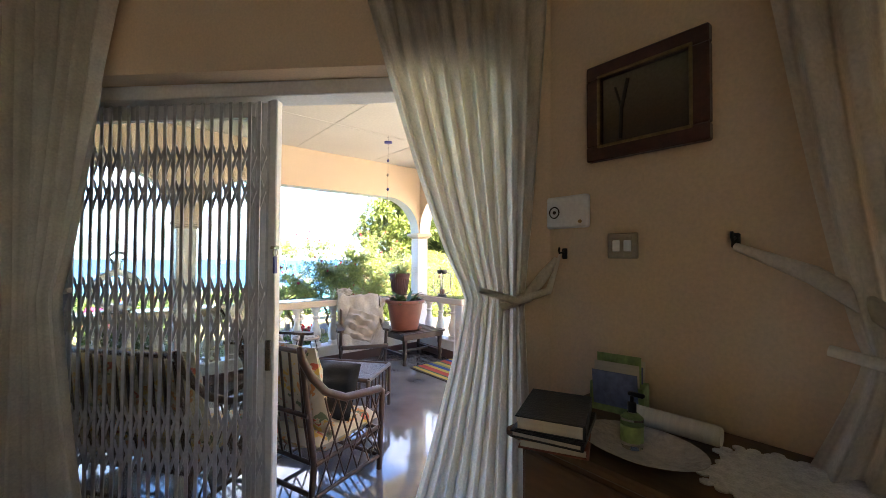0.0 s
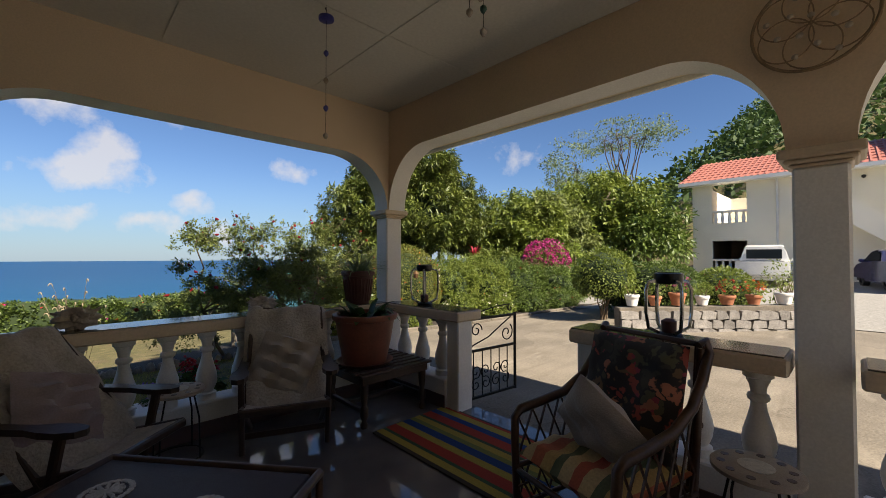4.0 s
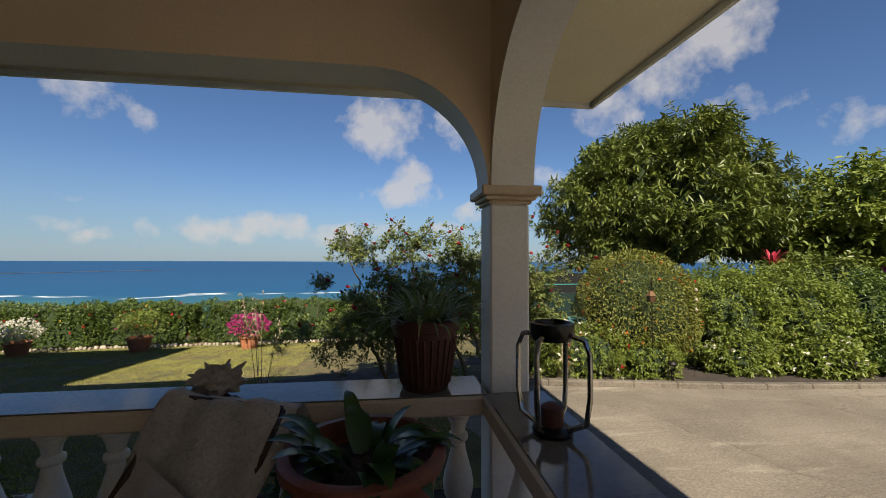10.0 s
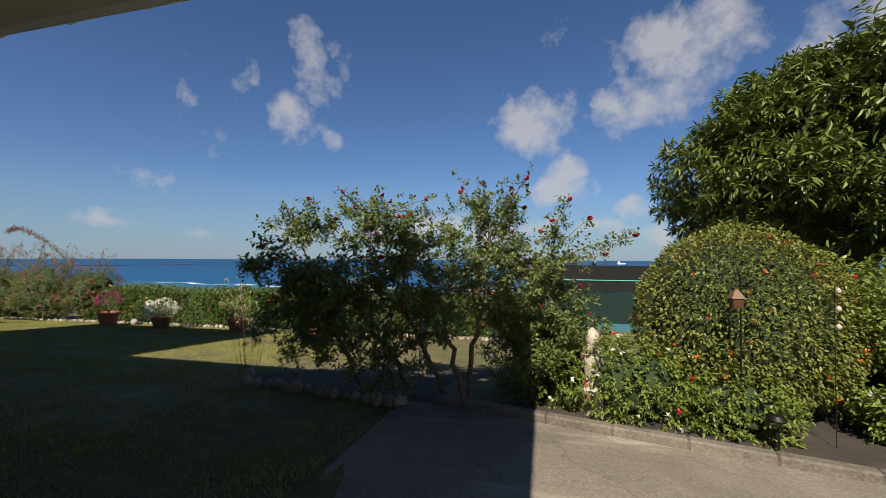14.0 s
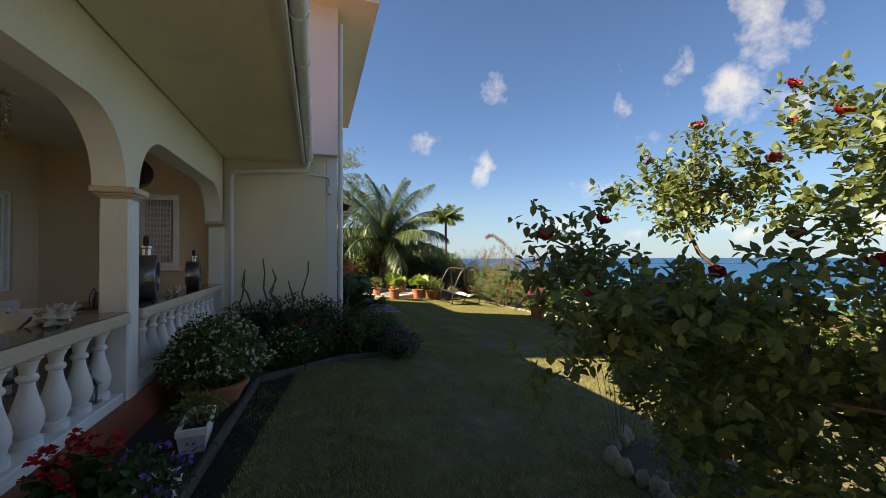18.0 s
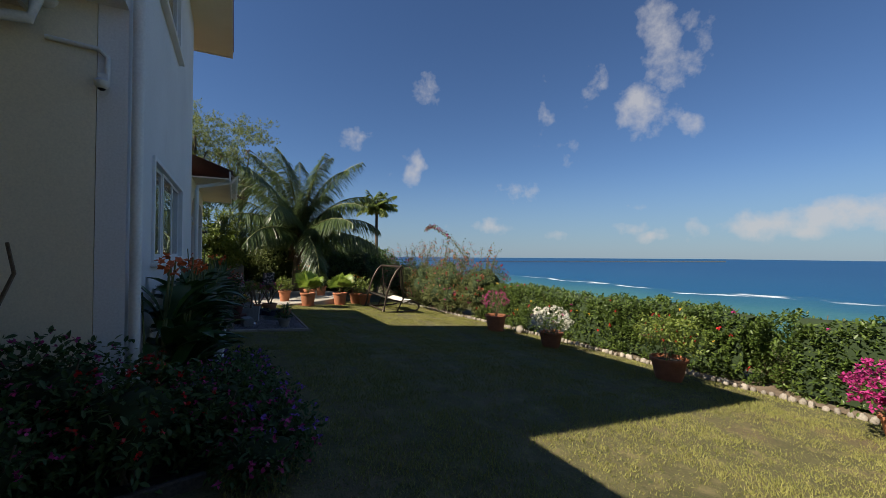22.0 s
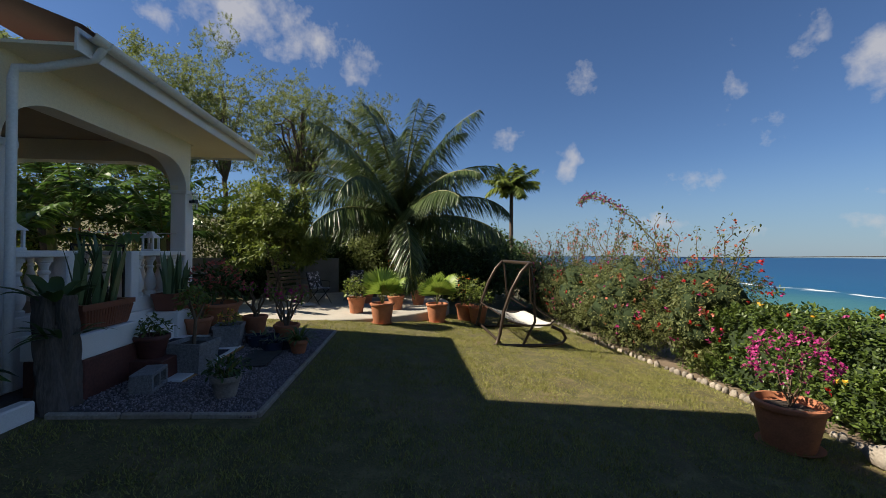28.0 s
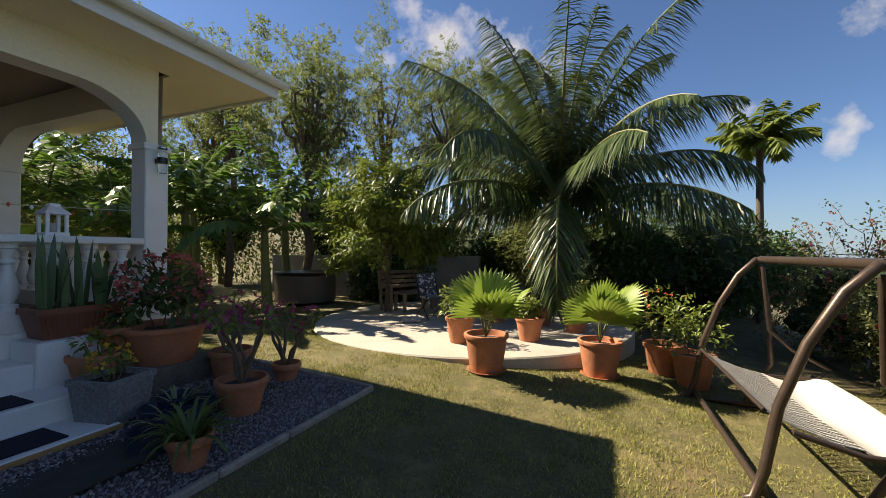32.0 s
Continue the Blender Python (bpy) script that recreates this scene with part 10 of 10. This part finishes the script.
# small palm and thickets to the west
pl = thing("betel_palm", "slender palm rising above the shrubs", "palm", pose(-24.0, 16.9, -2.0))
g = Geo()
limb(g, (0, 0, -.5), (0, 0, 6.2), .12, .09, 0, .01, 8, 9)
part("trunk", g, M["bark"], pl, smooth=60)
palm_crown("fronds", pl, 17, 1.6, .55, M["bright"], (0, 0, 6.2), (.2, 1.4), 34, .10, (.6, 1.15))
for i, (x, y, z, r, h) in enumerate(((-23.5, 4.5, 1.6, 2.2, 2.8), (-25, 0, 2.2, 2.6, 3.2), (-22.5, -4, 2.4, 2.6, 3.4), (-19, -7, 2.6, 2.8, 3.6), (-14, -8, 2.6, 2.8, 3.6), (-26.5, 9.5, 1.2, 2.4, 2.0), (-27, 13.5, .8, 2.4, 1.8), (-10.5, -9, 2.6, 2.8, 3.6), (-30, 17, .5, 2.8, 2.0), (-23, 10.8, .9, 1.6, 1.5), (-18, -2.5, .6, 2.0, 1.5), (-14.5, -3.5, .8, 2.2, 1.9))):
    shrub("thicket", "dense dark thicket behind the garden", (x, y, z), (r, r, h), 8400, .17, M["tree_leaf"] if i % 2 else M["bright"], seed=20.0 + i, shell=.6, low=-.95, base=-.6, core=.45)

# roofs of houses below the hedge, a far ship
for x, y, w, c in ((-2.0, 33.0, 5.0, "roof_green"), (-9.0, 38.0, 6.0, "roof_pale"), (5.0, 36.0, 5.0, "roof_pale")):
    if c not in M:
        M[c] = mat(c, (.22, .36, .24) if c == "roof_green" else (.62, .62, .58), .6, dark=.8, scale=.7, fine=20)
    z = -8.3
    h = thing("house_below", "house with a pale roof down the slope", "house", pose(x, y, z - 3.2))
    part("wall", Geo().box(-w / 2, -3, -2, w / 2, 3, 2.6), M["annexwall"], h)
    part("roof", Geo().add([(-w / 2 - .5, -3.5, 2.5), (w / 2 + .5, -3.5, 2.5), (w / 2 + .5, 3.5, 2.5), (-w / 2 - .5, 3.5, 2.5), (-w / 4, 0, 3.9), (w / 4, 0, 3.9)], [(0, 1, 5, 4), (1, 2, 5), (2, 3, 4, 5), (3, 0, 4)]), M[c], h)
    for k in (-1, 1):
        part("window", Geo().box(k * w / 4 - .5, -3.02, .6, k * w / 4 + .5, -2.99, 1.8), M["carglass"], h)
sh = thing("far_ship", "white ship far out at sea", "ship", pose(470, 2600, SEA, 0, 0, 20))
part("hull", Geo().add([(-22, -4, 0), (24, -4, 0), (30, 0, 5), (24, 4, 0), (-22, 4, 0), (-24, -4, 6), (26, -4, 6), (34, 0, 8), (26, 4, 6), (-24, 4, 6)], [(0, 1, 6, 5), (1, 2, 7, 6), (2, 3, 8, 7), (3, 4, 9, 8), (4, 0, 5, 9), (5, 6, 7, 8, 9)]), M["whitehouse"], sh)
part("deckhouse", Geo().box(-20, -3.5, 6, -6, 3.5, 15, .5).box(-18, -2.5, 15, -10, 2.5, 19, .5), M["alu"], sh)


# ---- flower beds along the house ----
def bed_bush(label, x, y, rad, h, n, leaf, material, petals, count, size, seed, flat=None):
    gz = lawn_z(x, y)
    t = shrub("flowering_bush", label, (x, y, gz + h), (rad, rad, h), n, leaf, material, seed=seed, rough=.3, shell=.6, low=-.9, stems=8, core=.55)
    sprinkle(t, "blossom", surface((0, 0, h), (rad * 1.03, rad * 1.03, h * 1.03), count, seed, .3, -.2), size, petals)
    return t


t = potted("terracotta bowl of white-flowered lantana below the veranda", .10, 6.38, lawn_z(.1, 6.4) + .005, .30, .24, M["terracotta"])
p, o = ball((0, 0, .52), (.52, .45, .36), 3600, 2.0, .2, .5, -.6)
part("foliage", leaves("foliage", p, o, .055, M["hedge"], .5), None, t)
# Darker body added under the lantana leaves as painted inner shade.
part("inner_foliage", lump_mesh("inner_foliage", (0, 0, .52), (.38, .32, .25), 2.0, .2, M["dark_leaf"]), None, t)
sprinkle(t, "blossom", surface((0, 0, .52), (.54, .47, .37), 300, 2.0, .2, -.4), .026, M["whitepetal"], 8)
for x, y, r, h, pt in ((2.35, 6.25, .20, .22, "redpetal"), (3.1, 6.25, .19, .22, "redpetal")):
    t = potted("terracotta pot of red geraniums below the veranda", x, y, lawn_z(x, y) + .01, r, h, M["terracotta"])
    bushy(t, h + .10, .20, 260, .085, M["dark_leaf"], x, .8, .8)
    tops = ball((0, 0, h + .26), (.16, .16, .08), 5, x, .1, .2)[0]
    sprinkle(t, "blossom", np.repeat(tops, 14, 0) + rng.normal(0, .035, (70, 3)), .035, M[pt])
t = trough("white trough of small green plants below the veranda", 1.05, 6.45, lawn_z(1, 6.4) + .01, .5, .2, .2, M["white"], 5)
bushy(t, .28, .2, 260, .05, M["bright"], 3.3, .6)
t = trough("white trough of purple flowers below the veranda", 2.2, 6.5, lawn_z(2.2, 6.5) + .01, .55, .2, .2, M["white"], 4)
bushy(t, .28, .22, 220, .06, M["dark_leaf"], 4.3, .6)
flowers_on(t, .30, .24, 26, .03, M["purplepetal"])
for i, (x, y, r, h, c) in enumerate(((-2.45, 6.35, .42, .40, "pinkpetal"), (-2.2, 6.95, .45, .45, "pinkpetal"), (-1.85, 7.35, .40, .35, "pinkpetal"), (-2.5, 7.45, .45, .50, "pinkpetal"), (-2.2, 7.95, .45, .40, "redpetal"), (-2.45, 8.45, .40, .34, "pinkpetal"), (-1.35, 7.0, .35, .28, "whitepetal"), (-2.9, 8.55, .40, .34, "purplepetal"), (-.55, 6.35, .32, .26, "pinkpetal"))):
    bed_bush("dark leafy bush with small flowers by the wall", x, y, r, h, 1700, .06, M["dark_leaf"], M[c], 70, .028, 30.0 + i)
for i, (x, y, c) in enumerate(((-1.9, 8.75, "pinkpetal"), (-2.35, 8.95, "purplepetal"), (-2.8, 8.85, "pinkpetal"), (-3.3, 8.8, "purplepetal"), (-3.9, 8.75, "pinkpetal"), (-4.6, 8.7, "purplepetal"))):
    bed_bush("low flowering periwinkle at the bed's edge", x, y, .32, .20, 700, .05, M["dark_leaf"], M[c], 34, .035, 50.0 + i)
# bare sticks in the bed
t = thing("plant_stakes", "bare brown sticks standing in the bed", "stakes", pose(-2.65, 6.6, lawn_z(-2.6, 6.6)))
for k in range(7):
    g = Geo()
    limb(g, (rng.uniform(-.15, .3), k * .17 - .4, -.05), (rng.uniform(-.15, .4), k * .17 - .4 + rng.normal(0, .15), rng.uniform(1.15, 1.65)), .022, .010, 0, .22, 7, 6)
    part("stick", g, M["twig"], t, smooth=60)
# cannas along the north wall
for k in range(11):
    x = -3.25 - .44 * k + rng.normal(0, .08)
    y = 8.08 + rng.normal(0, .08)
    t = thing("canna", "tall canna with broad leaves and orange blooms", "canna", pose(x, y, lawn_z(x, y)), "cannas")
    h = rng.uniform(.85, 1.25)
    g = Geo()
    for q in range(4):
        limb(g, (rng.normal(0, .08), rng.normal(0, .08), -.05), (rng.normal(0, .14), rng.normal(.05, .1), h + rng.uniform(.1, .5)), .014, .007, 0, .05, 5, 6)
    part("stalk", g, M["palmrib"], t, smooth=60)
    for q in range(4):
        straps("leaf", 8, .6, .19, (15, 75), 70, M["aglaonema"], t, (rng.normal(0, .06), rng.normal(.03, .06), .12 + .28 * q), .06, 6, .15, .2)
    if k in (0, 1, 2, 4, 7):
        top = np.array([[rng.normal(0, .1), rng.normal(.05, .08), h + rng.uniform(.38, .5)] for q in range(2)])
        g = Geo()
        for e in top:
            g.tube([(0, 0, h - .2), tuple(e)], .008, 5)
        part("flower_stalk", g, M["palmrib"], t)
        sprinkle(t, "blossom", np.repeat(top, 5, 0) + rng.normal(0, .04, (10, 3)), .065, M["orangepetal"], 4)

M["straw"] = mat("dry_straw", (.31, .25, .17), .9, dark=.7)
# seed-head grasses at the end of the rose bed
t = thing("fountain_grass", "tall grass with pale drooping seed heads", "grass", pose(1.55, 10.35, lawn_z(1.55, 10.3)))
straps("blade", 9, .5, .005, (50, 88), 40, M["spider"], t, (0, 0, 0), .3)
for k in range(12):
    a = rng.uniform(0, 6.28)
    r = rng.uniform(.1, .5)
    h = rng.uniform(.85, 1.5)
    c, d = math.cos(a), math.sin(a)
    part("stalk", Geo().tube([(.3 * r * c, .3 * r * d, 0), (.7 * r * c, .7 * r * d, h * .7), (r * c, r * d, h)], .0028, 5), M["twig"], t, smooth=60)
    for q in range(3):
        w = a + rng.normal(0, .8)
        e, f = math.cos(w), math.sin(w)
        p0 = Vector((r * c * (1 - .12 * q), r * d * (1 - .12 * q), h * (1 - .13 * q)))
        p1 = p0 + Vector((.03 * e, .03 * f, .07))
        run = [p0, p1, p1 + Vector((.008 * e, .008 * f, .03)), p1 + Vector((.022 * e, .022 * f, .05)), p1 + Vector((.038 * e, .038 * f, .055)), p1 + Vector((.052 * e, .052 * f, .04)), p1 + Vector((.06 * e, .06 * f, .015))]
        part("seed_head", Geo().tube([tuple(v) for v in run], [.0012, .003, .007, .009, .009, .007, .002], 7), M["straw"], t, smooth=60)

# lamps, feeder, statue and net by the shrubs
for x, y in ((7.95, 9.25), (10.6, 8.75), (12.2, 8.5)):
    t = thing("garden_lamp", "small black bollard lamp behind the kerb", "lamp", pose(x, y, drive_z(x, 9) - .05), "bollard lamps")
    part("post", Geo().lathe([(.02, 0), (.02, .26)], 10), M["iron"], t, smooth=40)
    part("lens", Geo().lathe([(.045, .26), (.045, .33)], 14), M["glass"], t, smooth=40)
    part("hood", Geo().lathe([(.07, .33), (.075, .345), (.05, .38), (.01, .39)], 16), M["iron"], t, smooth=40)
t = thing("bird_feeder", "small brown hanging bird feeder before the clipped bush", "feeder", pose(7.72, 9.42, lawn_z(7.7, 9.4)))
part("pole", Geo().tube([(.06, .06, 0), (.06, .06, 1.5), (.03, .03, 1.6), (0, 0, 1.55)], .008, 6), M["iron"], t, smooth=60)
part("house", Geo().box(-.045, -.045, 1.24, .045, .045, 1.34, .006), M["rattan"], t)
part("roof", Geo().lathe([(.08, 1.34), (.02, 1.42)], 4, square=True), M["oak"], t)
part("chain", Geo().tube([(0, 0, 1.43), (0, 0, 1.56)], .003, 4), M["iron"], t)
t = thing("hanging_bells", "small shells hanging from a garden stake", "ornament", pose(8.5, 9.4, lawn_z(8.5, 9.4)))
part("stake", Geo().tube([(0, .05, 0), (0, .05, 1.45), (0, 0, 1.5)], .003, 6), M["iron"], t)
for k in range(3):
    part("shell", Geo().lathe([(.004, .03), (.022, .01), (.02, -.01), (.004, -.03)], 8, (.0, 0, 1.42 - .16 * k)), M["chalk"], t, smooth=60)
t = thing("garden_statue", "small pale weathered stone figure among the roses", "statue", pose(6.5, 9.9, lawn_z(6.5, 9.9) + .02))
part("figure", Geo().lathe([(.14, 0), (.15, .22), (.16, .24), (.12, .27), (.08, .31), (.09, .47), (.13, .63), (.10, .73), (.05, .77), (.08, .84), (.07, .90), (.01, .96)], 18), M["stone"], t, smooth=60)
fn = thing("net_fence", "dark green shade net fence behind the shrubs", "fence", pose(0, 0, 0))
M["net"] = mat("dark_green_net", (.004, .022, .018), .95, dark=.7, scale=3, fine=160, bump=.4)
for k in range(4):
    x = 5.8 + 1.1 * k
    part("post", Geo().tube([(x, 13.1, -1.2), (x, 13.1, 1.35)], .03, 8), M["iron"], fn, smooth=60)
part("net_panel", Geo().box(5.8, 13.06, .2, 9.1, 13.075, .78), M["net"], fn)
part("top_band", Geo().box(5.8, 13.05, .785, 9.1, 13.075, 1.28), mat("black_shade_cloth", (.006, .007, .007), .95, dark=.7, scale=3, fine=160, bump=.4), fn, "black shade cloth along the top")
part("rail", Geo().tube([(5.8, 13.05, 1.0), (9.1, 13.05, 1.0)], .012, 6), mat("turquoise_rope", (.05, .30, .26), .6), fn, smooth=60)
for x, y, r in ((3.6, 10.9, .07), (4.1, 11.2, .06), (5.6, 10.9, .06)):
    t = thing("carved_post", "weathered pale post among the rose stems", "post", pose(x, y, lawn_z(x, y)))
    part("post", Geo().lathe([(r, 0), (r * 1.1, .3), (r, .7), (r * 1.2, .8), (r * .6, .9)], 12), M["stone"], t, smooth=50)

# flowers in the hedge
t = thing("hedge_blossoms", "scattered red and yellow blossoms on the hedge", "flowers", pose(0, 0, 0))
n = 70
px = rng.uniform(-11.3, 6.2, n)
pts = np.stack([px, np.full(n, 16.52) - rng.uniform(0, .12, n), rng.uniform(-.75, .35, n)], 1)
sprinkle(t, "red_blossom", pts[:36], .05, M["redpetal"])
sprinkle(t, "pink_blossom", pts[36:58], .05, M["pinkpetal"])
sprinkle(t, "yellow_blossom", pts[58:], .05, M["yellowpetal"])

# overhead cable beyond the patio
solid("overhead_cable", Geo().tube([(-40, 18, 1.0), (-26, 19.5, .85), (-16, 21, .9), (-6, 23, 1.1)], .012, 5), M["iron"], "thin black cable strung beyond the hedge", "cable")

# ---- grass blades on the lawn ----
n = 640000
bx, by = rng.uniform(-16.5, 4.28, n), rng.uniform(6.6, 16.2, n)
cover = lumps(np.stack([bx, by, bx * 0], 1), 2.3, 1.0) + .8 * lumps(np.stack([bx, by, bx * 0], 1), 6.1, 3.0) + .6 * lumps(np.stack([by, bx, bx * 0], 1), 17.0, 5.0)
keep = (rng.uniform(-1.3, .35, n) < cover) & ~((bx < -8.3) & (bx > -12.78) & (by < 10.2)) & ~((bx > 1.7) & (by > 9.7)) & ~((bx < -1.6) & (by < 8.5) & (bx > -8.4)) & ~(np.hypot(bx - PX, by - PY) < PR + .02)
bx, by, cover = bx[keep], by[keep], cover[keep]
n = len(bx)
bz = np.array([lawn_z(a, b) for a, b in zip(bx, by)])
az = rng.uniform(0, 6.283, n)
h = rng.uniform(.016, .042, n) * (1 + .35 * np.clip(cover, -1, 1))
w = rng.uniform(.0028, .0058, n)
ln = rng.normal(0, .016, (n, 2))
base = np.stack([bx, by, bz - .003], 1)
side = np.stack([np.cos(az) * w, np.sin(az) * w, np.zeros(n)], 1)
tip = base + np.stack([ln[:, 0], ln[:, 1], h], 1)
v = np.stack([base - side, base + side, tip], 1).reshape(-1, 3)
M["blade"] = leafy("grass_blade", (.145, .175, .036), (.40, .365, .11), .8, .25)
tagged(new("grass", array_mesh("grass", v, np.arange(3 * n).reshape(-1, 3), M["blade"])), "short blades of mown grass on the lawn", "grass", kind="stuff")
